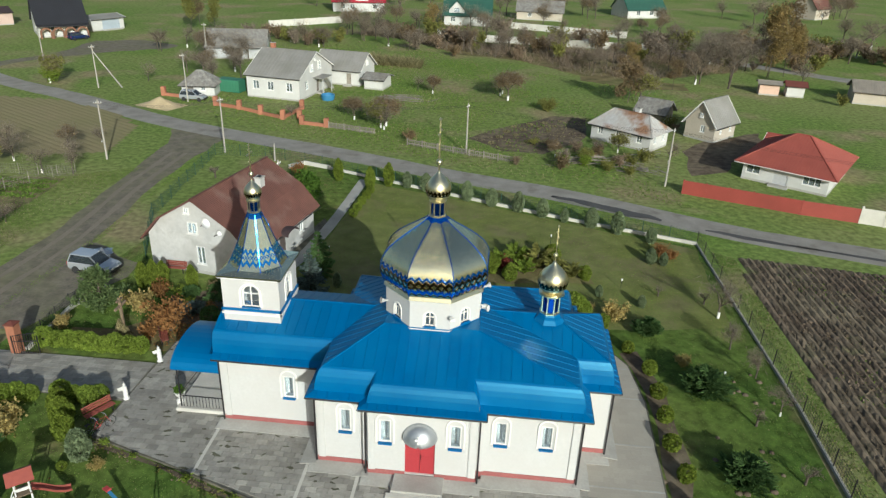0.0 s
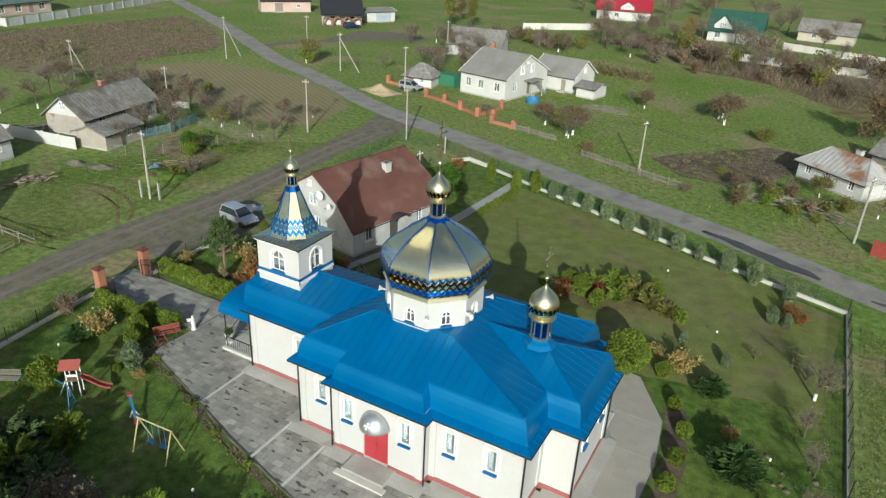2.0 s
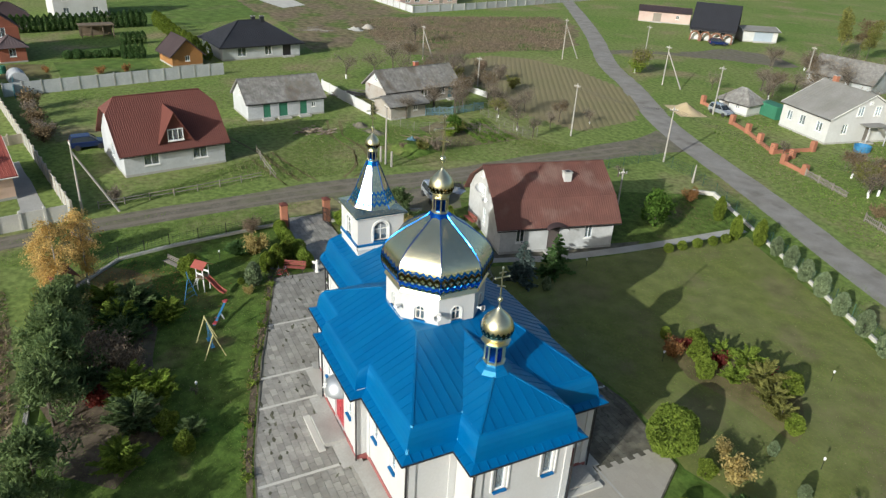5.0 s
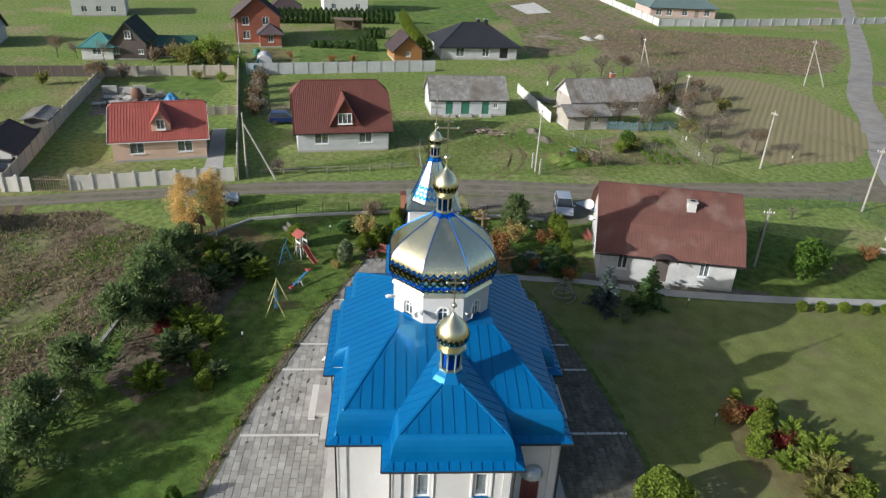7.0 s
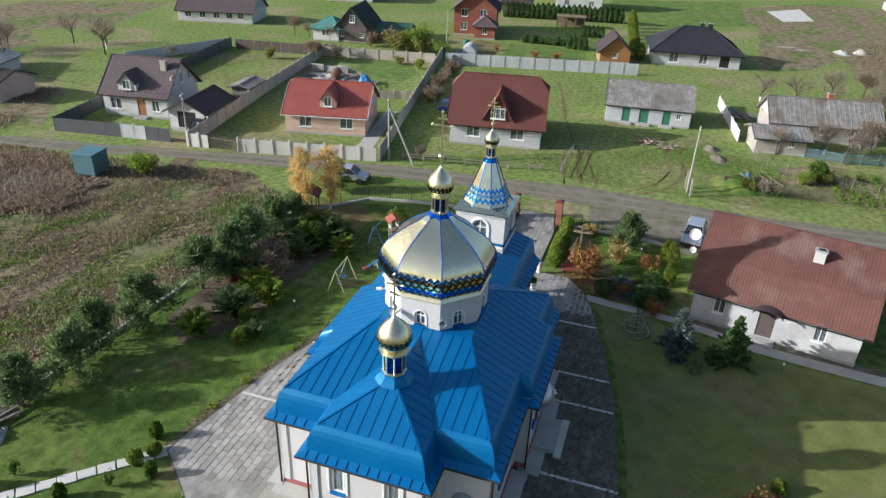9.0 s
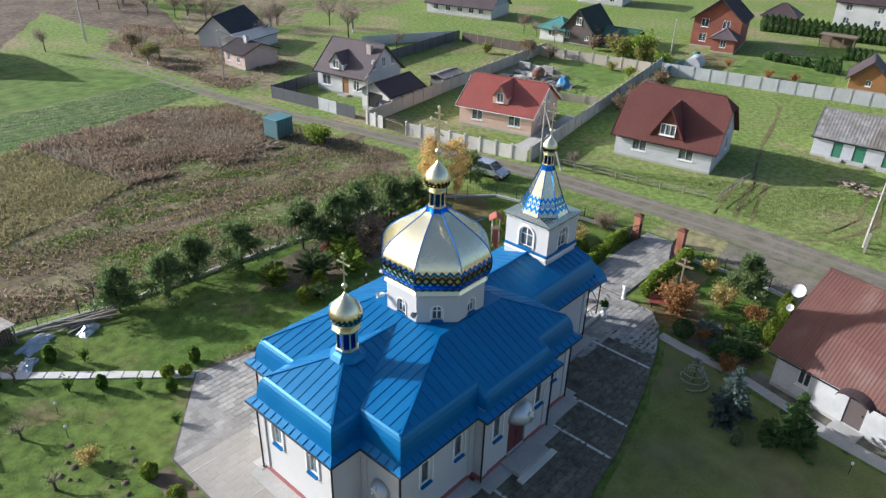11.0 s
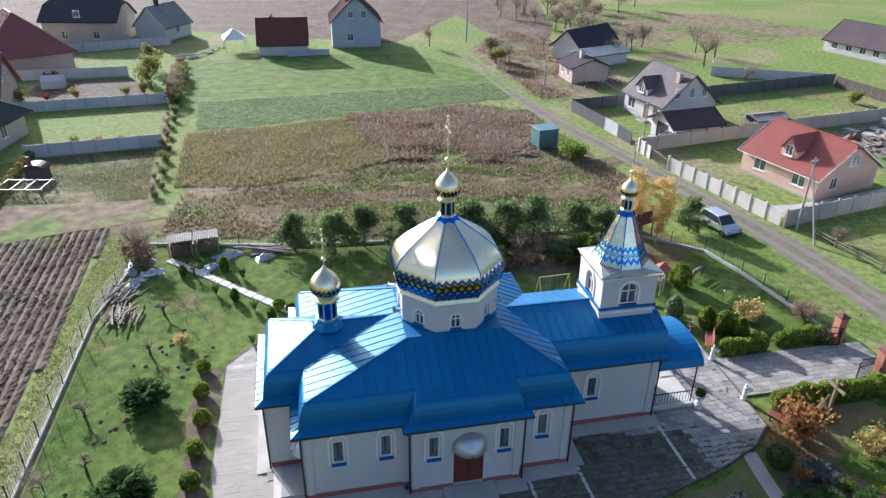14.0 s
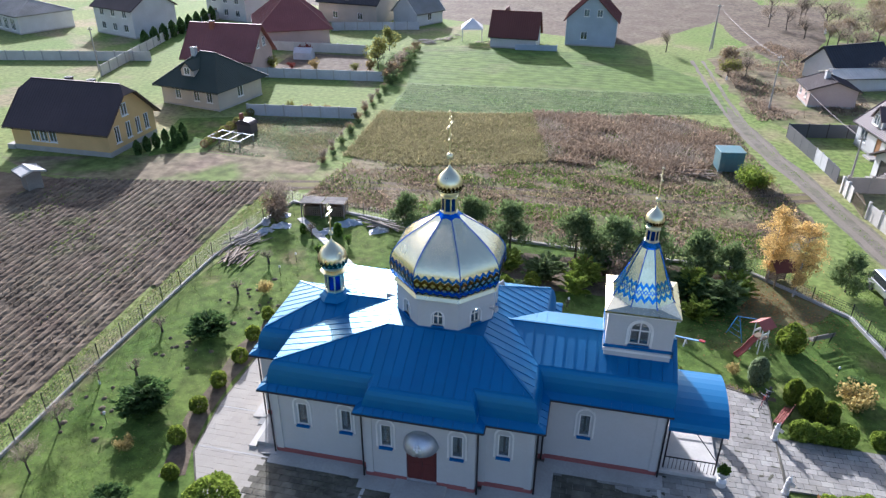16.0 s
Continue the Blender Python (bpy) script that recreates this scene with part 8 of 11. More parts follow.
plant([lambda: column(0.6, 2.0, "leaf_grey", 900, 0.6), lambda: column(0.62, 1.9, "leaf_grey", 900, 0.6)], "grey-green upright thuja beside the road wall", [(-5.0, 38.2, 1.0), (-2.7, 37.3, 1.0), (-0.3, 36.2, 1.05), (2.4, 35.0, 1.0), (5.2, 34.0, 1.05), (7.7, 32.9, 1.0), (9.9, 32.0, 0.7), (12.5, 31.1, 1.05), (14.9, 29.9, 1.1), (17.9, 28.2, 0.8), (-7.2, 38.9, 0.9), (17.1, 23.6, 0.75), (18.2, 23.4, 0.6), (15.0, 15.3, 0.55), (11.8, 16.6, 0.5), (-18.7, -6.7, 1.0), (-9.5, 14.9, 0.6)], "thujas")
plant([lambda: column(0.7, 2.0, "leaf_lime", 1000, 0.6)], "bushy yellow-green thuja beside the pavement", [(-20.5, -5.2, 0.85), (-21.2, -4.2, 0.95), (-21.9, -3.3, 0.9)])
plant([lambda: round_bush(0.45, "leaf_lime", 1.0, 420, 0.15)], "small yellow-green bush along the lawn path", [(-11.3, 29.6, 1.0), (-11.25, 31.2, 1.0), (-11.15, 33.0, 1.0), (-11.0, 34.8, 1.0), (-10.9, 36.4, 1.0), (-19.2, -7.6, 0.6)], "path bushes")
plant([lambda: round_bush(0.62, "leaf_hedge", 1.0, 700, 0.16), lambda: round_bush(0.62, "leaf_hedge", 1.1, 700, 0.16)], "clipped green hedge bush beside the gate path", [(-27.6 + 0.78 * k, -2.35 - 0.1 * math.sin(k), 0.9 + 0.08 * math.sin(3 * k)) for k in range(5)] + [(-22.6 + 0.78 * k, -2.0, 0.95 + 0.1 * math.cos(2 * k)) for k in range(4)] + [(-27.2 + 0.85 * k, 3.45 + 0.1 * math.sin(k), 1.0 + 0.08 * math.cos(2 * k)) for k in range(9)], "hedge bushes")
plant([lambda: spruce(1.5, 3.7, "leaf_spruce"), lambda: spruce(1.6, 3.7, "leaf_dark")], "young spruce beside the parish house", [(-11.4, 13.7, 1.0), (-11.6, 17.2, 1.0)], "spruces")
plant([lambda: pine(3.4, 1.8, 11)], "young green pine in the garden", [(-26.3, 9.0, 0.95)])
plant([lambda: leafy_tree(3.2, 2.0, "leaf_green", 12, 2200, low=0.15)], "broad green shrub tree behind the parish house", [(-16.9, 32.8, 1.0), (-50, 27, 0.7)])
plant([lambda: pine(4.2, 2.5, 13), lambda: pine(3.9, 2.3, 14), lambda: pine(4.4, 2.4, 15)], "dark green pine along the south fence", [(-6.6, -20.8, 1.0), (-9.8, -20.2, 1.05), (-1.0, -21.4, 0.95), (2.4, -22.3, 0.9), (5.0, -21.9, 0.9), (8.4, -22.4, 0.8), (-12.4, -20.4, 1.0), (-16.2, -20.2, 0.95), (-27.3, -20.0, 0.75), (-18.6, -19.8, 0.75)], "pines")
plant([lambda: birch(6.6, 1.75, 21), lambda: birch(6.2, 1.6, 22)], "golden autumn birch beside the fence", [(-21.6, -20.2, 0.95), (-23.2, -18.4, 1.0), (-22.4, -21.2, 0.72)], "birches")
plant([lambda: leafy_tree(10.5, 3.2, "leaf_brown", 23, 1700, size=0.24), lambda: leafy_tree(10.5, 3.0, "leaf_tan", 24, 1700, size=0.24)], "tall tree in dull gold autumn leaf", [(61.0, 132.0, 1.1), (66.5, 130.0, 0.9), (-78, 150, 0.8), (57, 118, 0.8), (72, 152, 1.3), (-18, 158, 0.8), (34, 100, 0.6)])
BARE_VILLAGE = [(-43.7, 127.8, 1.2), (71.7, 155.7, 1.5), (93.4, 171.7, 1.7), (97.3, 163.7, 1.7), (104, 168, 1.6), (13.4, 130, 1.1), (3, 134.5, 1.2), (-2.7, 145.4, 1.4), (22.7, 122.2, 0.9), (43.1, 146.9, 1.5), (-7.4, 131.3, 1.2), (-62, 122, 1.1), (54, 124, 1.2), (48, 130, 1.2), (82, 140, 1.5), (88, 150, 1.6), (112, 180, 1.8), (-25, 132, 1.2), (-32, 138, 1.2), (30, 134, 1.1)]
BARE_FARM = [(-71, 111.6, 1), (39.5, 106.2, 1.4), (46.4, 108.1, 1.4), (2.1, 87.1, 0.8), (-12.3, 87.9, 0.6), (-24.7, 93, 0.8), (-47.5, 83.5, 1), (-51, 88, 1.1), (-45, 90, 1.1), (-40.5, 88, 1), (-56, 92, 1), (-38, 95, 1), (-33, 92, 0.8), (-48, 95, 1.2), (-28, 64.5, 0.5), (-67, 117, 1), (-57, 118, 0.9), (-13.8, 61.7, 0.8), (15.5, 55.5, 0.5), (24.5, 54, 0.6), (60, 108, 1.1)]
BARE_ORCHARD = [(-53.8, 39.1, 0.8), (-44.8, 36.2, 0.7), (-48.2, 35.8, 0.7), (-43.2, 22.4, 0.4), (-48, 48, 0.5), (-57.8, 23.4, 0.8), (-60.4, 29, 0.9), (-59.3, 32.6, 0.9), (-58.1, 38.4, 0.8), (-47.6, 40.9, 0.6), (-81.1, 27.6, 1), (-109.6, 47.8, 1.2), (-82.5, 23, 1), (-86, 33, 1.2), (-76, 40, 1), (-80, 44, 1), (20.8, 14.5, 0.75), (20.5, 10, 0.5), (21.6, 2.6, 0.45), (21.3, 6.6, 0.5), (20.4, -22.8, 0.8), (21.8, -24.4, 0.7), (9.2, -24.6, 0.7)]
BARE_SOUTH = [(-49.8, -104, 1.3), (-49.4, -86, 1), (-63.4, -80.3, 1.3), (-66.9, -83, 1.3), (-62.8, -66.9, 0.8), (-51.6, -129.7, 1.6), (-48.4, -138, 1.5), (-43.8, -146, 1.5), (-18.6, -104, 0.9), (-49.6, -113, 1.2), (-30, -88, 0.8), (6.8, -110, 0.9)]
plant([lambda: bare_tree(5.6, 2.7, 31, fine=2), lambda: bare_tree(5.2, 2.8, 32, True, fine=2), lambda: bare_tree(6.0, 2.6, 33, fine=2), lambda: bare_tree(5.0, 3.0, 34, True, fine=2)], "bare autumn fruit tree with fine brown twigs", BARE_VILLAGE + BARE_FARM + BARE_ORCHARD + BARE_SOUTH)
plant([lambda: bare_tree(4.6, 2.6, 35, True, "leaf_olive", 6), lambda: bare_tree(4.6, 2.6, 36, True, "leaf_brown", 6)], "fruit tree with a few dull leaves", [(-73.9, 78, 1.2), (3.5, 83.9, 1.25), (-14.4, 62.6, 1.0), (-13.8, 63.5, 1.1), (2.5, 88.5, 1.0), (-19, 66, 0.9), (-54.5, 36.5, 0.7), (-9.5, 86, 0.8), (26, 88, 1.3), (-27.5, -92, 1.0), (-26.8, -85.6, 0.9), (-75.0, -47.5, 0.9), (18.5, 57.5, 0.7), (10, 54, 0.5), (-40, 126, 1.1)])
LIME = [(-73.6, 78.4, 1.1), (-89.6, -38.3, 1.5), (-90.6, -35.3, 1.7), (-88.8, -33.1, 1.3), (-88.7, -29.5, 0.9), (9.8, 78.2, 0.9), (13.5, 50.6, 0.55), (16.2, 49.4, 0.6), (11.0, 51.6, 0.5), (18.8, 48.6, 0.45), (-23.4, -39.6, 0.95), (-24.6, -40.4, 0.7), (-78, -30, 0.6), (-79.5, -34, 0.6), (-96.5, -38, 1.1), (-50, 27.5, 0.7), (-48.5, 25.5, 0.6)]
wild = random.Random(5)
WOODS = [(-44.5, -131.6, 1.0), (-46, -122.4, 0.9), (-49, -117, 0.9), (-55, -126.7, 1.1), (-57.7, -124, 1.1), (-58, -118.3, 1.1), (-41.5, -134.6, 0.9), (-55.4, -136.6, 1.2), (-64, -141.5, 1.2), (-72, -135.6, 1.1), (-80, -143.7, 1.2), (-61, -131, 1.1), (-50, -142, 1.2), (-68, -148, 1.3), (-53, -112, 0.8), (-39.6, -97.5, 0.7), (-31, -95, 0.6)]
WOODS += [(-6, 132, 1.0), (2, 129, 0.9), (12, 129, 1.0), (20, 115, 0.8), (43, 143, 1.1), (30, 148, 1.0), (46, 182, 1.3), (-38, 146, 1.1), (-35, 153, 1.1), (-25, 140, 0.9), (-70, 111, 0.9), (-59, 108, 1.0), (-49, 97, 0.9), (-59, 83, 0.6), (-56, 42, 0.7), (-50, 44, 0.65), (-72, 36, 0.9), (-60, 28.5, 0.8), (-61, 34, 0.95), (-57.5, 31, 0.8), (-58, 38, 0.85), (-64, 40, 0.9)]
WOODS += [(wild.uniform(-40, 75), wild.uniform(124, 172), wild.uniform(0.8, 1.35)) for k in range(46)] + [(wild.uniform(-66, -42), wild.uniform(90, 114), wild.uniform(0.7, 1.1)) for k in range(8)] + [(wild.uniform(-98, -76), wild.uniform(24, 46), wild.uniform(0.6, 0.9)) for k in range(6)] + [(wild.uniform(-72, -46), wild.uniform(-126, -84), wild.uniform(0.7, 1.1)) for k in range(8)] + [(wild.uniform(-90, 130), wild.uniform(180, 250), wild.uniform(1.1, 1.7)) for k in range(36)] + [(wild.uniform(-106, -88), wild.uniform(-62, -36), wild.uniform(0.5, 0.8)) for k in range(5)]
plant([lambda: bare_tree(7.2, 3.2, 37, False, None, 0, 4, 3), lambda: bare_tree(6.6, 3.4, 38, False, None, 0, 4, 3), lambda: bare_tree(6.8, 3.0, 39, False, "leaf_brown", 2, 4, 3)], "leafless grey-brown village tree with dense fine twigs", WOODS)
plant([lambda: leafy_tree(13.5, 3.0, "leaf_tan", 25, 2600, size=0.24, low=0.2), lambda: leafy_tree(12.5, 3.2, "leaf_olive", 26, 2400, size=0.24, low=0.2)], "tall poplar in thinning gold-green leaf", [(56.3, 116.8, 1.1), (-75.7, 139.1, 0.9), (60.5, 119.5, 0.8), (-70.5, 141.5, 0.75), (28, 112, 0.5)])
plant([lambda: shrub(1.7, 2.4, "leaf_hedge", 45, 1100, 0.16), lambda: shrub(1.7, 2.2, "leaf_olive", 46, 1100, 0.16)], "yellow-green bush in a village garden", LIME)
plant([lambda: leafy_tree(8.0, 3.2, "leaf_brown", 27, 2400, size=0.22, low=0.15)], "broad tree in brown-olive leaf behind a whitewashed house", [(23.8, 86.5, 0.95)])
plant([lambda: bare_tree(8.5, 4.0, 61, False, None, 0, 4, 4), lambda: bare_tree(8.0, 3.8, 62, False, None, 0, 4, 4)], "large bare tree with pale limbs in the scrub", [(40.4, 106.7, 1.35), (45.1, 103.7, 1.6), (45.7, 123.6, 1.2), (52.1, 132.7, 1.2), (36.8, 119.0, 1.0), (20.3, 110.5, 0.8), (23.0, 112.9, 0.8)])
plant([lambda: shrub(1.1, 1.5, "leaf_olive", 47, 500, 0.12), lambda: shrub(1.1, 1.4, "leaf_brown", 48, 450, 0.12), lambda: shrub(1.0, 1.3, "weed_brown", 49, 400, 0.1)], "untidy garden shrub near the whitewashed house", [(7.3, 58.5, 0.7), (9.6, 57.5, 0.94), (12.8, 56.5, 1.18), (13.5, 53.3, 0.82), (15.8, 55.0, 1.06), (17.4, 52.2, 0.7), (19.4, 52.1, 0.94), (10.4, 48.7, 1.18), (5.0, 49.5, 0.82), (28.2, 72.7, 1.06), (28.7, 70.9, 0.7), (27.7, 75.5, 0.94), (21.4, 53.9, 1.18)])
# thickets
plant([lambda: shrub(1.5, 2.2, "leaf_brown", 52, 500, 0.16), lambda: shrub(1.4, 2.4, "twig", 53, 600, 0.13), lambda: shrub(1.5, 2.2, "leaf_pine", 54, 600, 0.16)], "dusky green and bare hedge shrub between the fields", [(21.9 + 0.095 * k + math.sin(k * 2.1) * 0.5, -36.5 - 1.3 * k, (0.34 if k < 26 else 0.8 if k < 41 else 0.5) + 0.12 * math.sin(k * 1.7)) for k in range(46)])
plant([lambda: shrub(1.6, 2.6, "leaf_brown", 41, 500, 0.2), lambda: shrub(1.6, 2.4, "leaf_olive", 42, 500, 0.2), lambda: shrub(1.5, 2.8, "twig", 43, 700, 0.16), lambda: shrub(1.6, 2.4, "weed_brown", 44, 600, 0.18)], "tangled brown thicket of bare shrubs", [] + [(-22 + 4.0 * k + math.sin(k) * 2, 141 + 6 * math.sin(k * 1.3) + 0.1 * k, 1.6 + 0.5 * math.sin(k * 2.3)) for k in range(30)] + [(-18 + 4.6 * k, 128 + 5 * math.sin(k * 2.3), 1.1 + 0.4 * math.cos(k)) for k in range(20)] + [(62 + 3 * k, 146 + 4 * math.sin(k), 1.5) for k in range(12)] + [(-58 + 3 * k, 131 + 4 * math.sin(k), 1.3) for k in range(8)] + [(-84 + 2.2 * k, 44 + 5 * math.sin(k * 1.9), 0.9) for k in range(8)] + [(-39.5, -15.4, 0.5), (20.6, -21.4, 0.8), (21.4, -23.2, 0.8), (-44.2, 19.6, 0.6), (-43.6, 21.4, 0.6), (-45, 17.4, 0.4), (-9.5, 57, 0.6), (14, 53.5, 0.6), (11, 51.5, 0.6), (18, 51.2, 0.6), (70, 104, 1.0), (62, 94, 0.8), (-78, -45, 0.9), (-90, -44, 1.0), (-92, -40.5, 1.2), (-73, -55, 0.8)])
plant([lambda: column(0.9, 3.4, "leaf_dark", 700)], "dark thuja of a clipped far hedge", [(-133 - 0.22 * k, -29 + 1.15 * k, 1.0 + 0.05 * math.sin(k)) for k in range(23)] + [(-118 - 0.2 * k, -9 + 0.9 * k, 0.7) for k in range(5)], "hedge thujas")
plant([lambda: column(1.0, 3.4, "leaf_lime", 700)], "yellow-green thuja of a far hedge", [(-137 + 4.0 * k, -1.0 + 0.42 * k, 1.0 + 0.06 * math.sin(k)) for k in range(9)] + [(-101.8, 3.7, 0.9)], "hedge thujas")
plant([lambda: column(0.5, 1.9, "leaf_dark", 500)], "small dark thuja in the yellow house's garden", [(43.2 - 0.3 * k, -34.2 - 1.4 * k, 0.9) for k in range(6)] + [(40.4 + 0.1 * k, -36.0 - 1.3 * k, 0.75) for k in range(4)] + [(74.5 + 0.2 * k, -84 - 3.4 * k, 1.6) for k in range(9)], "garden thujas")
plant([lambda: bare_tree(2.1, 1.0, 51, False, None, 0, 3, 1)], "young bare fruit sapling on the lawn", [(19.8, 1.4, 0.8), (21.0, -3.4, 0.8), (18.2, -9.2, 0.8), (20.2, 16.6, 0.7), (16.7, 17.4, 0.6), (16.4, -19.6, 0.8), (18.0, -14.2, 0.8), (-24.4, 32.5, 0.9), (-29.0, 38.0, 0.9), (-6.4, -13.0, 0.4)], "saplings")


def tufts(name, label, count, inside, mat, high, wide, seed, keep=None, thick=1.0):
    """Loose blades and stalks over a stretch of ground: one object that nobody could count."""
    g = np.random.default_rng(seed)
    poly = np.array(inside, float)
    lo, hi = poly.min(0), poly.max(0)
    p = g.uniform(lo, hi, (count * 3, 2))
    ok = np.zeros(len(p), bool)
    for i in range(len(poly)):
        a, b = poly[i], poly[(i + 1) % len(poly)]
        crosses = (a[1] > p[:, 1]) != (b[1] > p[:, 1])
        x = (b[0] - a[0]) * (p[:, 1] - a[1]) / (b[1] - a[1] + 1e-9) + a[0]
        ok ^= crosses & (p[:, 0] < x)
    if keep is not None:
        ok &= keep(p[:, 0], p[:, 1]) + g.normal(size=len(p)) * 0.55 > 0
    p = p[ok][:count]
    n = len(p)
    a = g.uniform(0, 6.283, n)
    patch = 0.55 + 0.45 * np.sin(p[:, 0] * 0.45 + 1.3 * np.sin(p[:, 1] * 0.31)) * np.sin(p[:, 1] * 0.5 + seed)
    h = high * g.uniform(0.45, 1.15, n) * (0.6 + 0.5 * patch)
    w = wide * g.uniform(0.6, 1.3, n)
    dx, dy = np.cos(a) * w / 2, np.sin(a) * w / 2
    lean = g.normal(size=(n, 2)) * h[:, None] * 0.75
    z = np.full(n, 0.005)
    base = np.stack([p[:, 0], p[:, 1], z], 1)
    off = np.stack([dx, dy, 0 * dx], 1)
    top = np.stack([lean[:, 0], lean[:, 1], h], 1)
    v = np.stack([base - off, base + off, base + off * 0.5 * thick + top, base - off * 0.5 * thick + top * 0.92], 1).reshape(-1, 3)
    ob = card_part(name, [(v, np.arange(4 * n).reshape(-1, 4))], mat)
    return tagged(ob, label, "grass", kind="stuff")


WEED = [(20.5, -27.5), (8, -24.5), (-8, -23), (-24, -24), (-28, -30), (-25, -52), (-24.5, -60), (-18, -64), (20, -56), (19.5, -37)]
tufts("weeds", "brown dry weeds of the wild field", 24000, WEED, M["weed_brown"], 0.24, 0.10, 61, lambda x, y: np.sin(x * 0.35 + np.sin(y * 0.4) * 2) + np.sin(y * 0.9 + 0.1 * x) + 0.1 - 9.0 * ((x > -2.0) & (y < -41.0 + 0.3 * x)))
RANK = [(1, -61), (-14, -62.5), (-24.2, -55), (-20.5, -46), (-17.5, -39.5), (-8, -42.3), (-2.5, -43)]
tufts("weeds", "tall dark dead stalks in the wild field", 6000, RANK, M["twig"], 0.7, 0.09, 60, lambda x, y: np.sin(x * 0.42 + 1.7) + np.sin(y * 0.55 + 0.2 * x) + 0.1)
tufts("weeds", "green weeds between the dry stalks", 9000, WEED, M["grass_green"], 0.22, 0.14, 62, lambda x, y: np.sin(x * 0.3 + 2) * np.sin(y * 0.6 + x * 0.1) - 0.1)
tufts("weeds", "rank green grass beside the wheel ruts", 4200, [(-1, -40.5), (-14, -40), (-21, -38.2), (-19, -36.6), (-6, -34.9), (6, -34.4), (12, -34), (8, -35.6)], M["grass_green"], 0.2, 0.12, 84, lambda x, y: np.sin(x * 0.9 + y) + np.sin(y * 2.1 + 0.5 * x) - 0.1)
tufts("weeds", "rank green grass between ruts and fence", 4500, [(10, -27), (-6, -26), (-22, -26), (-24, -32), (-8, -31.4), (8, -30.4)], M["grass_green"], 0.18, 0.12, 85, lambda x, y: np.sin(x * 0.4 + y) + np.sin(y * 0.8 - 0.2 * x) + 0.2)
tufts("dry_grass", "tall straw-coloured dry grass in a field", 30000, [(20.6, -39.3), (21.2, -56.6), (1, -60), (-2.5, -42.5), (11.8, -37.9)], M["grass_dry"], 0.42, 0.085, 63)
tufts("dry_grass", "pinkish dry seed heads", 17000, RANK, M["weed_brown"], 0.62, 0.15, 64, lambda x, y: np.sin(x * 0.8) + np.sin(y * 0.7 + x * 0.3) + 0.2)
tufts("cabbage_leaves", "grey-green leaves in the cabbage rows", 9000, [(20, -57.5), (21, -71), (-23, -75), (-24, -66.5)], M["leaf_grey"], 0.18, 0.2, 65)
LAWN = [(-30, 10), (-30.5, -1), (-27, -14), (-24, -21.5), (-8, -21), (8, -22.5), (20.3, -25.5), (22.5, -10), (22.6, 10), (22.0, 28), (0, 35.5), (-16, 42), (-21, 43.5), (-28, 28)]


def off_paving(x, y):
    yard = (x > -19.8) & (x < 14.2) & (y > -12.6 + 0.33 * np.clip(8.4 - x, 0, 30)) & (y < 11.8 - 0.26 * np.clip(4.5 - x, 0, 30))
    walk_ = (x < -18.5) & (y > -2.0) & (y < 2.8)
    annex_ = (np.abs((x + 19.9) * 0.2 + (y - 21.2) * 0.98) < 7) & (np.abs((x + 19.9) * 0.98 - (y - 21.2) * 0.2) < 5.5)
    path_ = np.abs(x + 12.9 + 0.12 * np.clip(18 - y, 0, 9)) < 0.8
    return np.where(yard | walk_ | annex_ | (path_ & (y > 12)), -9.0, 9.0)


tufts("grass", "short mown grass blades", 80000, LAWN, M["grass_green"], 0.06, 0.045, 66, off_paving)
tufts("grass", "dry blades in the lawn", 12000, LAWN, M["grass_dry"], 0.05, 0.045, 67, off_paving)
tufts("grass", "rough green grass of the road verge", 22000, [(-34, 53), (-20, 48.2), (-2.5, 42.5), (10, 38), (26, 30.5), (24, 28.2), (22, 29), (9, 34), (-9, 41), (-20, 46), (-31.5, 47)], M["grass_green"], 0.09, 0.05, 68)
MEADOW_WEST = [(-38.5, 40), (-40, 20), (-39.8, -6), (-38, -18), (-48, 0), (-56, 14), (-55, 20), (-47, 34)]
MEADOW_NORTH = [(-40, 62), (-18, 53.5), (0, 47), (24, 38), (24, 44), (16, 50), (-4, 60), (8, 90), (-4, 120), (-30, 115), (-24, 70)]
tufts("grass", "rough green meadow grass in tufts", 30000, MEADOW_WEST, M["grass_green"], 0.09, 0.05, 69, lambda x, y: np.sin(x * 0.5 + y * 0.2) + np.sin(y * 0.4) + 0.6)
tufts("grass", "dry tufts in the meadow", 5000, MEADOW_WEST, M["grass_dry"], 0.16, 0.08, 75, lambda x, y: np.sin(x * 0.4 + 1) * np.sin(y * 0.5 + x * 0.1) - 0.35)
tufts("grass", "rough green meadow grass in tufts", 34000, MEADOW_NORTH, M["grass_green"], 0.11, 0.08, 70, lambda x, y: np.sin(x * 0.3 + y * 0.2) + np.sin(y * 0.25) + 0.6)
tufts("grass", "dry tufts in the meadow", 8000, MEADOW_NORTH, M["grass_dry"], 0.2, 0.12, 76, lambda x, y: np.sin(x * 0.25 + 1) * np.sin(y * 0.3 + x * 0.1) - 0.3)
tufts("grass", "grass verge of the earth road", 12000, [(-33, 44), (-33.5, 20), (-33.8, 4), (-31.0, -2), (-29.5, -12), (-27.5, -22), (-30, -30), (-32.2, -20), (-33.2, -8), (-33.2, 6), (-32.6, 22), (-34.5, 40)], M["grass_green"], 0.09, 0.05, 71)
tufts("grass", "pale dry grass of the heath", 14000, [(-97, 50), (-118, 41), (-140, 46), (-143, 66), (-137, 102), (-120, 96), (-97, 76)], M["weed_brown"], 0.35, 0.15, 72)
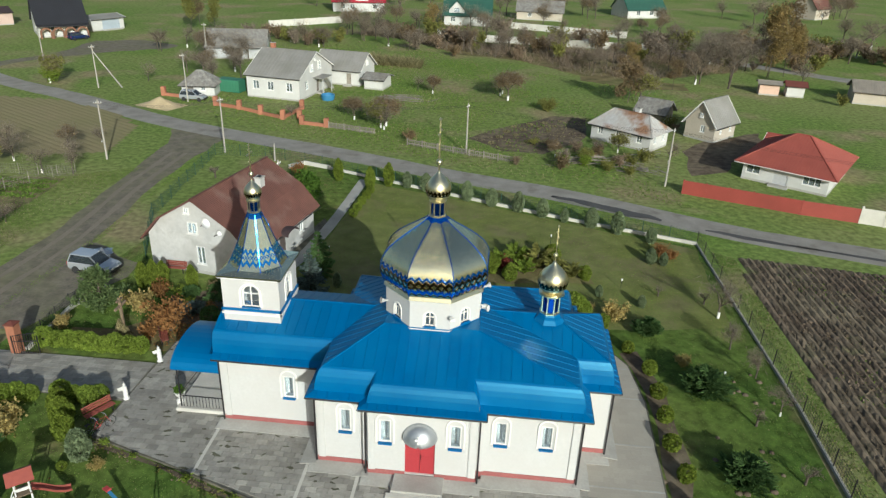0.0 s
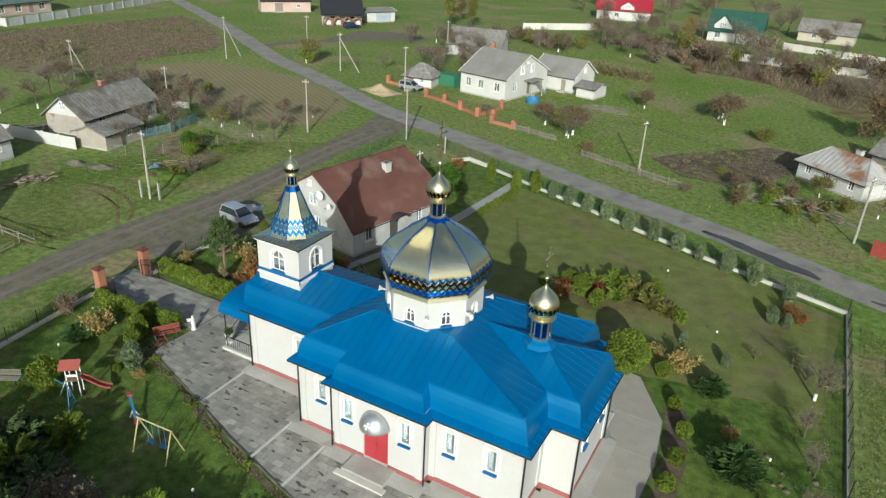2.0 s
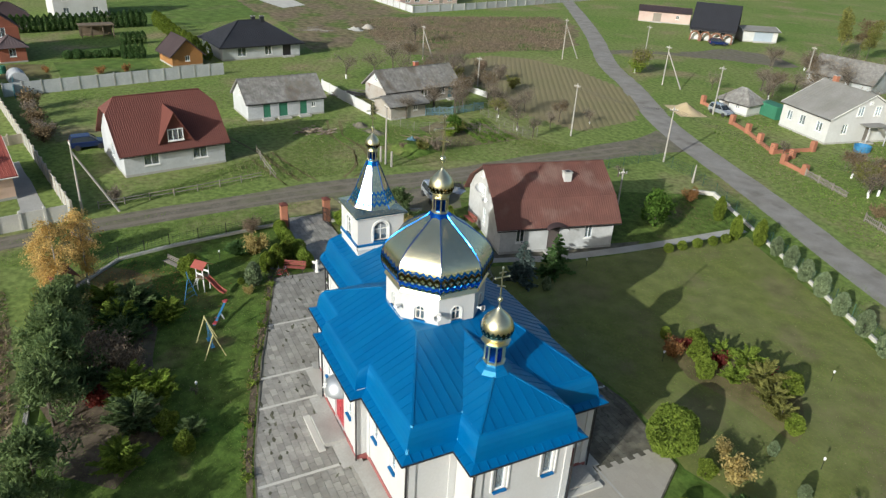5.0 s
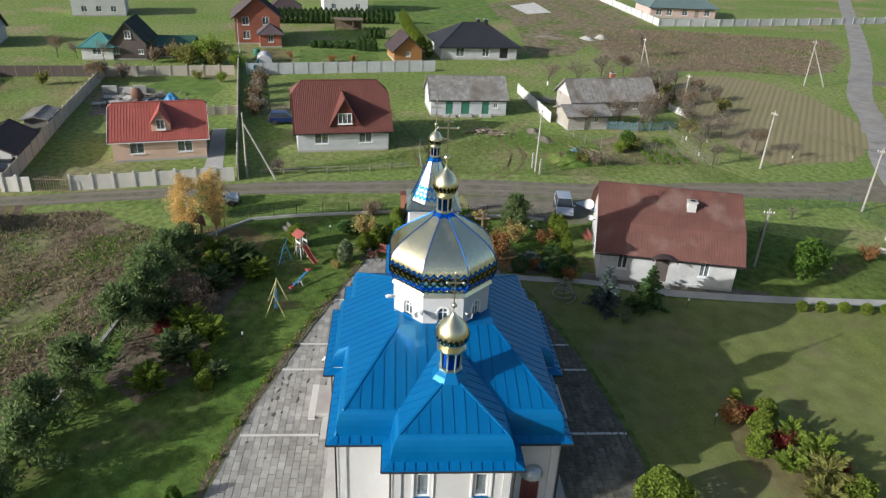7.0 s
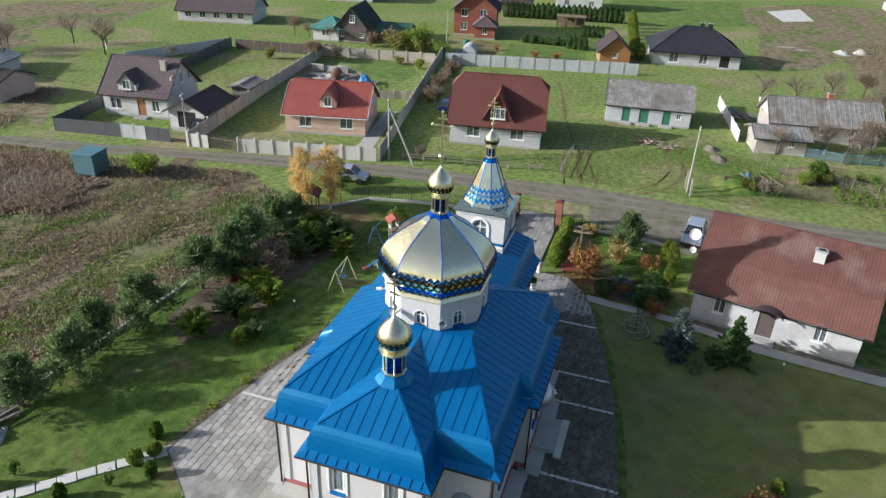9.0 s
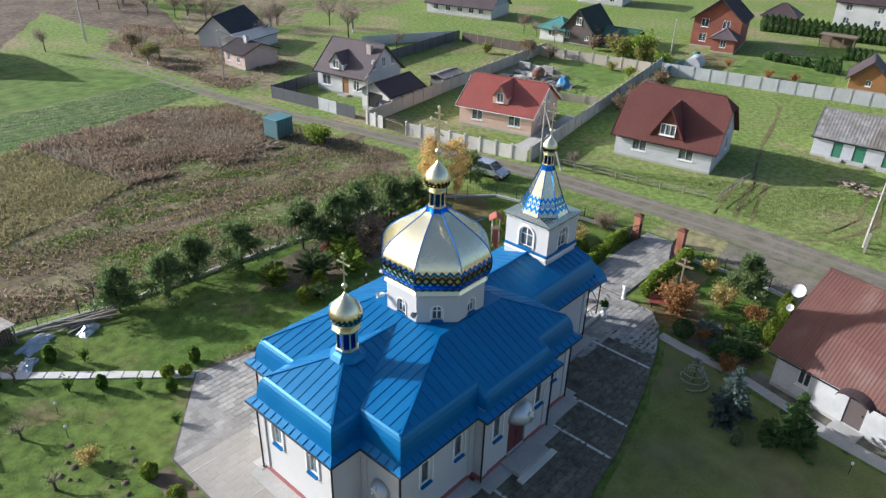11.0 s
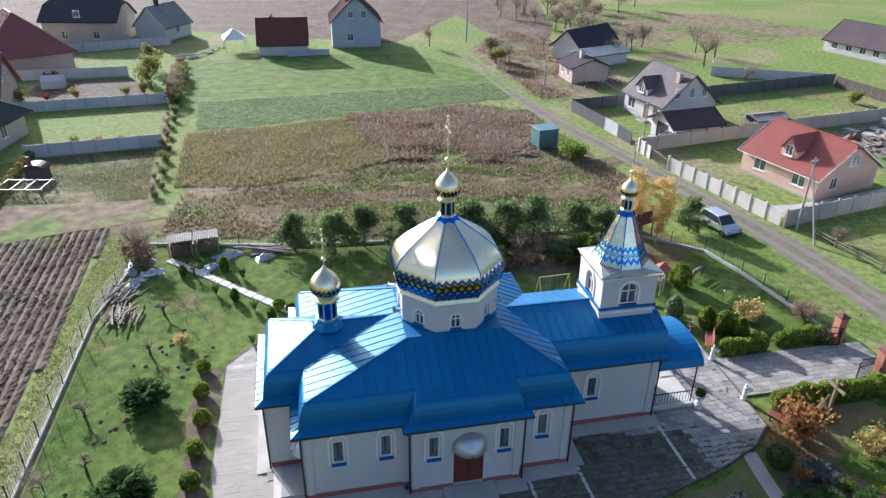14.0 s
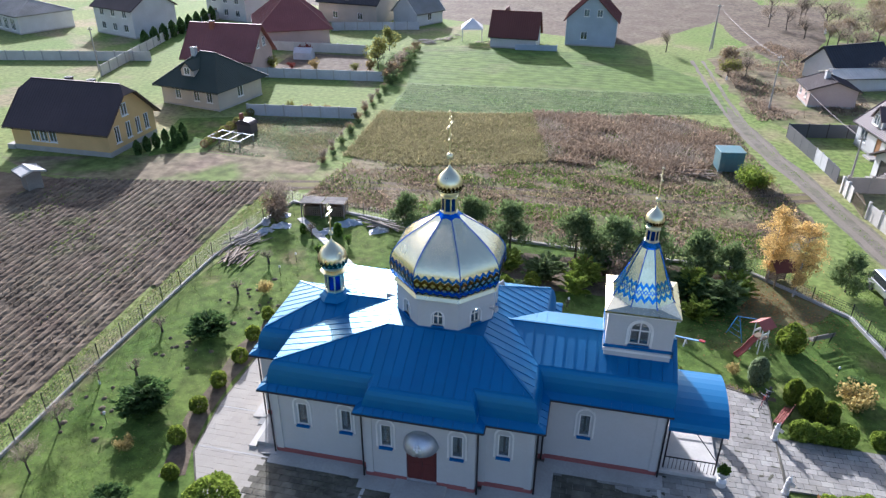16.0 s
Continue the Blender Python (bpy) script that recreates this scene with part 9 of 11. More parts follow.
tufts("weeds", "shaggy dead weed clumps of the wild field", 6000, WEED, M["weed_brown"], 0.34, 0.16, 88, lambda x, y: np.sin(x * 0.7 + 1.4 * np.sin(y * 0.5)) + np.sin(y * 0.8 + 0.4 * x) - 0.3 - 9.0 * ((x > -2.0) & (y < -41.0 + 0.3 * x)))
tufts("weeds", "pale straw clumps of the wild field", 5000, WEED, M["grass_dry"], 0.3, 0.16, 104, lambda x, y: np.sin(x * 0.9 + 0.6 * y) + np.sin(y * 1.3 - 0.4 * x) - 0.7)
tufts("weeds", "dark dead stems of the wild field", 3500, WEED, M["bark"], 0.4, 0.07, 105, lambda x, y: np.sin(x * 0.6 - 0.5 * y + 1) + np.sin(y * 0.9 + 0.3 * x) - 0.4 - 9.0 * ((x > -2.0) & (y < -41.0 + 0.3 * x)))
NORTH_PLOTS = [(-50, 68.5), (-17, 53.5), (11, 43.5), (22, 39.5), (24, 60), (44, 96), (16, 104), (4, 120), (-10, 124), (-32, 140), (-52, 128), (-40, 100)]
WEST_PLOTS = [(-40.5, -19), (-42, 12), (-58, 16), (-78, 15), (-96, 22), (-97, 0), (-82, -25)]
SIDE_PLOT = [(-48, -46.2), (-77, -50), (-75.5, -63), (-48, -59)]
tufts("grass", "coarse clumps of meadow grass", 12000, NORTH_PLOTS, M["grass_green"], 0.18, 0.2, 90, lambda x, y: np.sin(x * 0.3 + y * 0.2) + np.sin(y * 0.5 - 0.2 * x))
tufts("grass", "bleached clumps of meadow grass", 7000, NORTH_PLOTS, M["grass_dry"], 0.18, 0.18, 91, lambda x, y: np.sin(x * 0.2 + 1.9 * np.sin(y * 0.15)) + np.sin(y * 0.35 + 0.3 * x) - 0.5)
tufts("grass", "coarse clumps of meadow grass", 9000, WEST_PLOTS, M["grass_green"], 0.10, 0.11, 92, lambda x, y: np.sin(x * 0.4 + y * 0.3) + np.sin(y * 0.5 - 0.2 * x))
tufts("grass", "bleached clumps of meadow grass", 4500, WEST_PLOTS, M["grass_dry"], 0.10, 0.10, 93, lambda x, y: np.sin(x * 0.3 + 1.9 * np.sin(y * 0.2)) + np.sin(y * 0.45 + 0.3 * x) - 0.6)
tufts("grass", "yellowing grass of the fenced plot", 6000, SIDE_PLOT, M["grass_dry"], 0.1, 0.12, 94, lambda x, y: np.sin(x * 0.5) + np.sin(y * 0.6) + 0.2)
tufts("weeds", "dry weeds of the roadside heath", 6000, [(-28, -64), (-44, -71), (-47, -96), (-39, -118), (-27, -100)], M["weed_brown"], 0.34, 0.22, 95, lambda x, y: np.sin(x * 0.6) + np.sin(y * 0.4 + 0.3 * x) + 0.1)
tufts("grass", "dry trodden grass beside the ploughed field", 5000, [(23.2, 27), (25.2, 26), (25.0, -10), (24.8, -29), (21.5, -27), (23.3, -10), (23.5, 10)], M["grass_dry"], 0.09, 0.07, 97)
tufts("grass", "grass on the crown of the earth road", 5000, [(-35.0, -9), (-33.5, -20), (-29.9, -38), (-26.4, -56), (-23.7, -96), (-24.3, -96), (-27.0, -56), (-30.6, -38), (-34.2, -20), (-35.7, -9)], M["grass_green"], 0.1, 0.09, 103, lambda x, y: np.sin(y * 0.8) + 0.7)
PLOUGH = [(25.8, 25.5), (25.4, -29.5), (47, -25.5), (51.5, -8), (51.5, 22.3)]
tufts("clods", "crumbled clods and dry roots on the ridges", 22000, PLOUGH, M["furrow_soil"], 0.19, 0.16, 86, lambda x, y: np.sin(x * 9.5) + 0.4)
tufts("weeds", "thin green weeds in the ploughed field", 5000, PLOUGH, M["grass_green"], 0.2, 0.12, 87, lambda x, y: np.sin(x * 0.9) + np.sin(y * 0.35 + x * 0.2) - 0.9)
tufts("grass", "grass strip beside the ploughed field", 6000, [(23.2, 27), (25.2, 26), (25.0, -10), (24.8, -29), (21.5, -27), (23.3, -10), (23.5, 10)], M["grass_green"], 0.1, 0.06, 73)


tufts("scrub", "bare brown twigs of the scrub belt", 11000, SCRUB, M["weed_brown"], 1.5, 0.10, 78, lambda x, y: np.sin(x * 0.5 + np.sin(y * 0.3)) + np.sin(y * 0.35 + x * 0.2) - 0.1)
tufts("scrub", "dark twigs of the scrub belt", 7000, SCRUB, M["twig"], 1.9, 0.08, 79, lambda x, y: np.sin(x * 0.4 + 2) + np.sin(y * 0.3) - 0.2)
tufts("maize_stalks", "dry standing maize stalks in a row", 1400, [(-30, 109.5), (-14.5, 107.0), (-14.2, 110.5), (-29.5, 113)], M["grass_dry"], 2.0, 0.22, 77)


def fallen(name, label, count, x, y, r, mat, seed):
    g = np.random.default_rng(seed)
    p = np.concatenate([g.normal(size=(count, 2)) * r + (x, y), np.full((count, 1), 0.03) + g.uniform(0, 0.03, (count, 1))], 1)
    v, f = cards(p, 0.1, 0.4, 1.0, np.array([[1.0, 0.3, 0]]), 0.5)
    v[:, 2] = 0.02 + 0.5 * np.abs(v[:, 2] - 0.02)
    tagged(card_part(name, [(v, f)], mat), label, "leaves", kind="stuff")


fallen("fallen_leaves", "fallen orange leaves under the birches", 2600, -20.5, -16.5, 2.6, M["leaf_orange"], 81)
fallen("fallen_leaves", "fallen orange leaves under the red shrub", 900, -19.2, 6.6, 1.1, M["leaf_orange"], 82)
fallen("fallen_leaves", "fallen leaves behind the parish house", 900, -19.0, 38.0, 2.2, M["leaf_brown"], 83)

# ---- loose things ----


def car(label, x, y, turn, paint, long=4.3, tall=1.62):
    """A hatchback or van: lofted body, glasshouse, wheels, lamps. It points along its local x."""
    c = thing("car", label, "car", x, y, 0.0, turn)
    k, w = long / 2, 0.86
    side = [(-k, 0.45), (-k + 0.05, 0.95), (-k + 0.3, 1.0), (k * 0.45, 0.98), (k * 0.86, 0.82), (k, 0.62), (k, 0.38), (-k + 0.1, 0.32)]
    n = len(side)
    v = [(px, sy * w * (0.94 if z < 0.5 else 1.0), z) for sy in (-1, 1) for px, z in side]
    bm = bmesh.new()
    vs = [bm.verts.new(p) for p in v]
    bm.faces.new(vs[:n])
    bm.faces.new(vs[n:][::-1])
    for i in range(n):
        bm.faces.new([vs[i], vs[(i + 1) % n], vs[n + (i + 1) % n], vs[n + i]])
    body = part("body", bm, M[paint], c)
    b = body.modifiers.new("round", "BEVEL")
    b.width, b.segments, b.limit_method = 0.07, 2, "ANGLE"
    roof_z = tall - 0.06
    ring = [((-k + 0.12, 0.98), (-k + 0.38, roof_z)), ((k * 0.5, 0.97), (k * 0.12, roof_z))]
    g = Soup()
    lo = [(ring[0][0][0], -w + 0.04, 0.97), (ring[1][0][0], -w + 0.06, 0.97), (ring[1][0][0], w - 0.06, 0.97), (ring[0][0][0], w - 0.04, 0.97)]
    hi = [(ring[0][1][0], -w + 0.2, roof_z), (ring[1][1][0], -w + 0.2, roof_z), (ring[1][1][0], w - 0.2, roof_z), (ring[0][1][0], w - 0.2, roof_z)]
    g.add(lo + hi, [(0, 1, 5, 4), (1, 2, 6, 5), (2, 3, 7, 6), (3, 0, 4, 7)])
    part("side_glass", g.data(), M["car_glass"], c, "dark tinted windows")
    part("roof", Soup().bevel_box((hi[0][0] - 0.04, -w + 0.17, roof_z - 0.01), (hi[1][0] + 0.06, w - 0.17, tall), 0.04).data(), M[paint], c)
    for sx in (0, 1):
        for sy in (-1, 1):
            p = Soup()
            for t in (0.0, 1.0) if sx else (0.0,):
                a, d = Vector(lo[0 if sx == 0 else 1]), Vector(hi[0 if sx == 0 else 1])
                p.beam((a.x, sy * abs(a.y), a.z), (d.x, sy * abs(d.y), d.z), 0.07)
            part("pillar", p.data(), M[paint], c)
    for wx in (-k * 0.62, k * 0.62):
        for sy in (-1, 1):
            t = Soup().lathe([(0.2, -0.1), (0.31, -0.1), (0.33, -0.05), (0.33, 0.05), (0.31, 0.1), (0.2, 0.1)], 16)
            wheel = part("wheel", ([(q[0] + wx, sy * (w - 0.06) + q[2], q[1] + 0.33) for q in t.v], t.f), M["tyre"], c)
            r = Soup().lathe([(0.02, 0.09), (0.2, 0.07), (0.21, 0.02)], 10)
            part("rim", ([(q[0] + wx, sy * (w - 0.06 + q[2]), q[1] + 0.33) for q in r.v], r.f), M["silver"], wheel)
    for sy in (-1, 1):
        part("headlight", Soup().box((k - 0.12, sy * 0.6 - 0.16, 0.62), (k + 0.01, sy * 0.6 + 0.16, 0.76)).data(), M["glass"], c)
        part("tail_light", Soup().box((-k - 0.015, sy * 0.72 - 0.09, 0.7), (-k + 0.1, sy * 0.72 + 0.09, 0.95)).data(), M["red_paint"], c)
        part("mirror", Soup().bevel_box((k * 0.36, sy * (w + 0.1) - 0.09, 0.98), (k * 0.36 + 0.12, sy * (w + 0.1) + 0.09, 1.12), 0.02).data(), M[paint], c)
    part("bumper", Soup().bevel_box((k - 0.06, -w + 0.05, 0.3), (k + 0.05, w - 0.05, 0.52), 0.03).data(), M["black_metal"], c)
    return c


car("silver family van parked beside the parish house", -29.8, 14.4, -7.0, "car_silver", 3.9, 1.66)
car("dark blue car parked in the far yard", -93.4, 119.6, 60.0, "car_blue")
car("dark blue car in the shade beside the grey house", -57.2, -17.2, 95.0, "car_blue", 4.0)
car("black car parked before the garage", -37.0, -42.8, 10.0, "black_metal")
car("pale silver car on the verge behind the birches", -30.3, -19.8, 100.0, "car_silver", 3.9)
car("silver car beside the white shed", -46.2, 72.0, 0.0, "car_silver", 4.0)

# benches, statues, urns, bicycle


def bench(x, y, turn, label, tone="bench_red"):
    b = thing("bench", label, "bench", x, y, 0.08, turn)
    for k in range(4):
        part("seat_slat", Soup().bevel_box((-0.9, -0.22 + 0.115 * k, 0.42), (0.9, -0.125 + 0.115 * k, 0.46), 0.01).data(), M[tone], b)
    for k in range(3):
        part("back_slat", Soup().bevel_box((-0.9, 0.24 + 0.03 * k, 0.52 + 0.13 * k), (0.9, 0.27 + 0.03 * k, 0.62 + 0.13 * k), 0.01).data(), M[tone], b)
    for sx in (-0.7, 0.7):
        part("leg", Soup().beam((sx, -0.18, 0), (sx, -0.18, 0.42), 0.05).beam((sx, 0.2, 0), (sx, 0.34, 0.92), 0.05).beam((sx, -0.2, 0.4), (sx, 0.24, 0.4), 0.05).data(), M["black_metal"], b)


bench(-19.5, 5.2, 120, "red slatted garden bench beside the paved yard")
bench(-19.5, -3.2, 60, "red slatted bench beside the bicycles")
bench(-23.2, 15.1, 0, "red slatted bench before the parish house")
bench(-23.6, -12.2, 30, "pale weathered garden bench on the grass", "old_wood")


def statue(x, y, turn):
    s = Soup().lathe([(0.2, 0.0), (0.2, 0.1), (0.15, 0.14), (0.14, 0.4), (0.17, 0.44), (0.13, 0.5), (0.15, 0.62), (0.12, 0.78), (0.15, 0.9), (0.07, 0.99), (0.085, 1.06), (0.075, 1.14), (0.01, 1.18)], 12)
    s.add([(0.05, 0.08, 0.7), (0.3, 0.2, 0.75), (0.36, 0.22, 1.02), (0.06, 0.1, 0.95), (0.05, 0.11, 0.72), (0.3, 0.24, 0.77), (0.36, 0.26, 1.0), (0.06, 0.14, 0.93)], [(0, 1, 2, 3), (7, 6, 5, 4), (0, 4, 5, 1), (1, 5, 6, 2), (2, 6, 7, 3), (3, 7, 4, 0)])
    s.add([(-v[0], v[1], v[2]) for v in s.v[-8:]], [(3, 2, 1, 0), (4, 5, 6, 7), (1, 5, 4, 0), (2, 6, 5, 1), (3, 7, 6, 2), (0, 4, 7, 3)])
    me = bpy.data.meshes.new("statue")
    me.from_pydata(s.v, [], s.f)
    me.materials.append(M["stone_white"])
    ob = tagged(new("statue", me), "small white plaster garden statue beside the path", "statue", group="path statues")
    ob.matrix_basis = pose(x, y, 0.08, 0, 0, turn)


statue(-18.8, -1.5, 90)
statue(-18.6, 2.6, 90)


def urn(x, y):
    u = thing("urn", "white plaster urn with green plant on the porch corner", "urn", x, y, 0.12)
    part("bowl", Soup().lathe([(0.26, 0.0), (0.26, 0.3), (0.2, 0.34), (0.1, 0.42), (0.12, 0.5), (0.28, 0.72), (0.33, 0.88), (0.28, 0.9)], 14).data(), M["stone_white"], u)
    p, d = shell(160, 0.3, 0.9, 0.3, 0.1, 1.05)
    card_part("plant", [cards(p, 0.12, 0.4, 1.3, d, 0.6)], M["leaf_green"], u)


urn(-15.3, -1.5)
urn(-15.4, 2.75)


def bicycle(x, y, turn, tone):
    b = thing("bicycle", "bicycle leaning beside the red bench", "bicycle", x, y, 0.08, turn)
    for sx in (-0.52, 0.52):
        pts = [(sx + 0.32 * math.cos(k * math.pi / 9), 0, 0.33 + 0.32 * math.sin(k * math.pi / 9)) for k in range(19)]
        wheel = part("wheel", Soup().tube(pts, 0.018, 4, False).data(), M["tyre"], b)
        sp = Soup()
        for k in range(8):
            sp.beam((sx, 0, 0.33), pts[2 * k], 0.006)
        part("spokes", sp.data(), M["silver"], wheel)
    part("frame", Soup().tube([(-0.52, 0, 0.33), (-0.12, 0, 0.36), (0.3, 0, 0.8), (-0.22, 0, 0.82), (-0.12, 0, 0.36)], 0.02, 5).tube([(0.52, 0, 0.33), (0.34, 0, 0.75), (0.3, 0, 0.98)], 0.02, 5).tube([(-0.52, 0, 0.33), (-0.22, 0, 0.82)], 0.014, 5).data(), M[tone], b)
    part("handlebar", Soup().tube([(0.22, -0.25, 1.0), (0.3, 0, 0.99), (0.22, 0.25, 1.0)], 0.016, 5).data(), M["silver"], b)
    part("saddle", Soup().bevel_box((-0.36, -0.08, 0.86), (-0.1, 0.08, 0.92), 0.03).data(), M["black_metal"], b)


bicycle(-19.0, -4.9, 65, "black_metal")
bicycle(-18.7, -4.4, 60, "red_paint")

# memorial cross and hay cone, spiral topiary
mc = thing("memorial_cross", "brown wooden memorial cross in the garden", "cross", -22.4, 5.25, 0)
part("beam", Soup().bevel_box((-0.09, -0.07, 0), (0.09, 0.07, 3.15), 0.02).data(), M["wood"], mc)
part("crossbar", Soup().box((-0.07, -0.7, 2.45), (0.07, -0.0701, 2.6)).box((-0.07, 0.0701, 2.45), (0.07, 0.7, 2.6)).data(), M["wood"], mc)
part("short_bar", Soup().box((-0.06, -0.36, 2.92), (0.06, -0.0701, 3.03)).box((-0.06, 0.0701, 2.92), (0.06, 0.36, 3.03)).data(), M["wood"], mc)
hay = thing("hay_cone", "small straw stook round the foot of the cross", "straw", -22.45, 4.9, 0)
a = rng.uniform(0, 6.283, 700)
zz = rng.uniform(0, 1, 700)
card_part("straw", [cards(np.stack([np.cos(a) * 0.75 * (1.02 - zz), np.sin(a) * 0.75 * (1.02 - zz), zz * 1.5], 1), 0.09, 0.3, 3.5, np.stack([0.4 * np.cos(a), 0.4 * np.sin(a), -1 + 0 * a], 1), 0.25)], M["grass_dry"], hay)
sp = thing("spiral_ornament", "wire spiral garden ornament wound with greenery", "ornament", -12.9, 10.8, 0)
pts = [((1.0 - 0.85 * k / 70) * math.cos(k * 0.42), (1.0 - 0.85 * k / 70) * math.sin(k * 0.42), 0.12 + 1.7 * k / 70) for k in range(71)]
part("coil", Soup().tube(pts, 0.045, 5).data(), M["pole_grey"], sp)
part("stake", Soup().tube([(0, 0, 0), (0, 0, 1.9)], 0.03, 5).data(), M["black_metal"], sp)
card_part("foliage", [cards(np.repeat(np.array(pts), 4, 0) + rng.normal(size=(284, 3)) * 0.06, 0.1, 0.4)], M["leaf_grey"], sp)
for x, y in ((-6.5, -12.9), (16.2, -12.5), (15.8, -14.8), (2.0, 17.0), (-24.6, 10.2), (-23.8, -8.4), (8.3, 26.4), (13.8, 18.3), (18.9, 5.7), (-11.5, 20.4)):
    l = thing("garden_lamp", "small white solar garden lamp on a stake", "lamp", x, y, 0, 0, "garden lamps")
    part("stake", Soup().tube([(0, 0, 0), (0, 0, 0.75)], 0.018, 5).data(), M["black_metal"], l)
    part("shade", Soup().lathe([(0.06, 0.74), (0.07, 0.84), (0.085, 0.86), (0.02, 0.95)], 8).data(), M["white"], l)

# playground
sw = thing("swing_set", "pale yellow A-frame swing set with two seats", "swing", -11.0, -11.3, 0, 4)
for sx in (-1.2, 1.2):
    for sy in (-0.7, 0.7):
        part("leg", Soup().tube([(sx, sy, 0), (sx, 0, 1.9)], 0.04, 6).data(), M["yellow_paint"], sw)
part("beam", Soup().tube([(-1.3, 0, 1.9), (1.3, 0, 1.9)], 0.045, 6).data(), M["yellow_paint"], sw)
for sx in (-0.45, 0.45):
    seat = part("seat", Soup().bevel_box((sx - 0.22, -0.13, 0.5), (sx + 0.22, 0.13, 0.54), 0.015).data(), M["blue_paint"], sw)
    for d in (-0.2, 0.2):
        part("chain", Soup().tube([(sx + d, 0, 0.54), (sx + d, 0, 1.88)], 0.014, 4).data(), M["blue_paint"], seat)
ss = thing("seesaw", "pale blue seesaw on a white pivot", "seesaw", -14.6, -10.0, 0, -30)
part("beam", Soup().beam((-1.3, 0, 0.85), (1.3, 0, 0.25), 0.16, 0.06).data(), M["blue_paint"], ss)
part("pivot", Soup().tube([(0, -0.25, 0), (0, 0, 0.5)], 0.05).tube([(0, 0.25, 0), (0, 0, 0.5)], 0.05).data(), M["white"], ss)
for sx, z in ((-1.1, 0.83), (1.1, 0.33)):
    part("seat", Soup().bevel_box((sx - 0.2, -0.14, z), (sx + 0.2, 0.14, z + 0.06), 0.02).data(), M["red_paint"], ss)
    part("grip", Soup().tube([(sx * 0.7, -0.14, z + 0.22), (sx * 0.7, 0.14, z + 0.22)], 0.015).data(), M["red_paint"], ss)
sl = thing("slide", "playground slide with a small red gable roof on pale posts", "slide", -19.3, -10.4, 0, 40)
for sx in (-0.32, 0.32):
    for sy in (-0.32, 0.32):
        part("post", Soup().box((sx - 0.03, sy - 0.03, 0), (sx + 0.03, sy + 0.03, 2.15)).data(), M["stone_white"], sl)
part("platform", Soup().bevel_box((-0.4, -0.4, 1.15), (0.4, 0.4, 1.2), 0.015).data(), M["wood"], sl)
for sy in (-0.34, 0.34):
    part("guard", Soup().box((-0.3, sy - 0.015, 1.45), (0.3, sy + 0.015, 1.62)).data(), M["stone_white"], sl)
for e in (-1, 1):
    roof_s = Soup()
    roof_slab(roof_s, [(-0.6, 0, 2.5), (0.6, 0, 2.5), (0.6, e * 0.62, 2.1), (-0.6, e * 0.62, 2.1)], 0.03)
    part("roof_slope", roof_s.data(), M["red_roof"], sl)
line = [(0.4, 1.2), (0.85, 0.92), (1.35, 0.52), (1.75, 0.32), (2.05, 0.27)]
prof = [(-0.22, 0.16), (-0.2, 0.0), (0.2, 0.0), (0.22, 0.16)]
v = [(x, y, z + dz) for x, z in line for y, dz in prof]
ch = part("chute", (v, [(4 * i + k, 4 * i + k + 1, 4 * i + k + 5, 4 * i + k + 4) for i in range(4) for k in range(3)]), M["red_roof"], sl)
skin = ch.modifiers.new("sheet", "SOLIDIFY")
skin.thickness = 0.025
lad = part("ladder", Soup().beam((-0.4, -0.2, 1.2), (-0.95, -0.2, 0), 0.04).beam((-0.4, 0.2, 1.2), (-0.95, 0.2, 0), 0.04).data(), M["stone_white"], sl)
for k in range(5):
    t = (k + 1) / 6
    part("rung", Soup().beam((-0.95 + 0.55 * t, -0.2, 1.2 * t), (-0.95 + 0.55 * t, 0.2, 1.2 * t), 0.028).data(), M["stone_white"], lad)
cf = thing("climbing_frame", "pale blue tube climbing frame beside the slide", "swing", -18.0, -11.6, 0, 40)
for sy in (-0.7, 0.7):
    part("leg", Soup().tube([(0, sy, 0), (0, 0.12 * sy, 1.8)], 0.03, 6).data(), M["blue_paint"], cf)
for k in range(4):
    w = 0.62 - 0.13 * k
    part("rung", Soup().tube([(0, -w, 0.3 + 0.4 * k), (0, w, 0.3 + 0.4 * k)], 0.016, 5).data(), M["blue_paint"], cf)
part("beam", Soup().tube([(0, 0, 1.8), (-1.0, 0.9, 1.75)], 0.03, 6).data(), M["blue_paint"], cf)

# well shelter under the birches
ws = thing("well_shelter", "small brown timber well shelter under the birches", "shelter", -22.5, -20.1, 0, 20)
for sx in (-0.8, 0.8):
    for sy in (-0.6, 0.6):
        part("post", Soup().box((sx - 0.05, sy - 0.05, 0), (sx + 0.05, sy + 0.05, 1.7)).data(), M["wood"], ws)
s = Soup()
for e in (-1, 1):
    roof_slab(s, [(-1.1, 0, 2.25), (1.1, 0, 2.25), (1.1, e * 0.95, 1.6), (-1.1, e * 0.95, 1.6)], 0.06)
part("roof", s.data(), M["rust_red"], ws)
for k in range(6):
    part("board", Soup().box((-0.78, -0.64, 0.1 + 0.15 * k), (0.78, -0.61, 0.23 + 0.15 * k)).data(), M["wood"], ws)

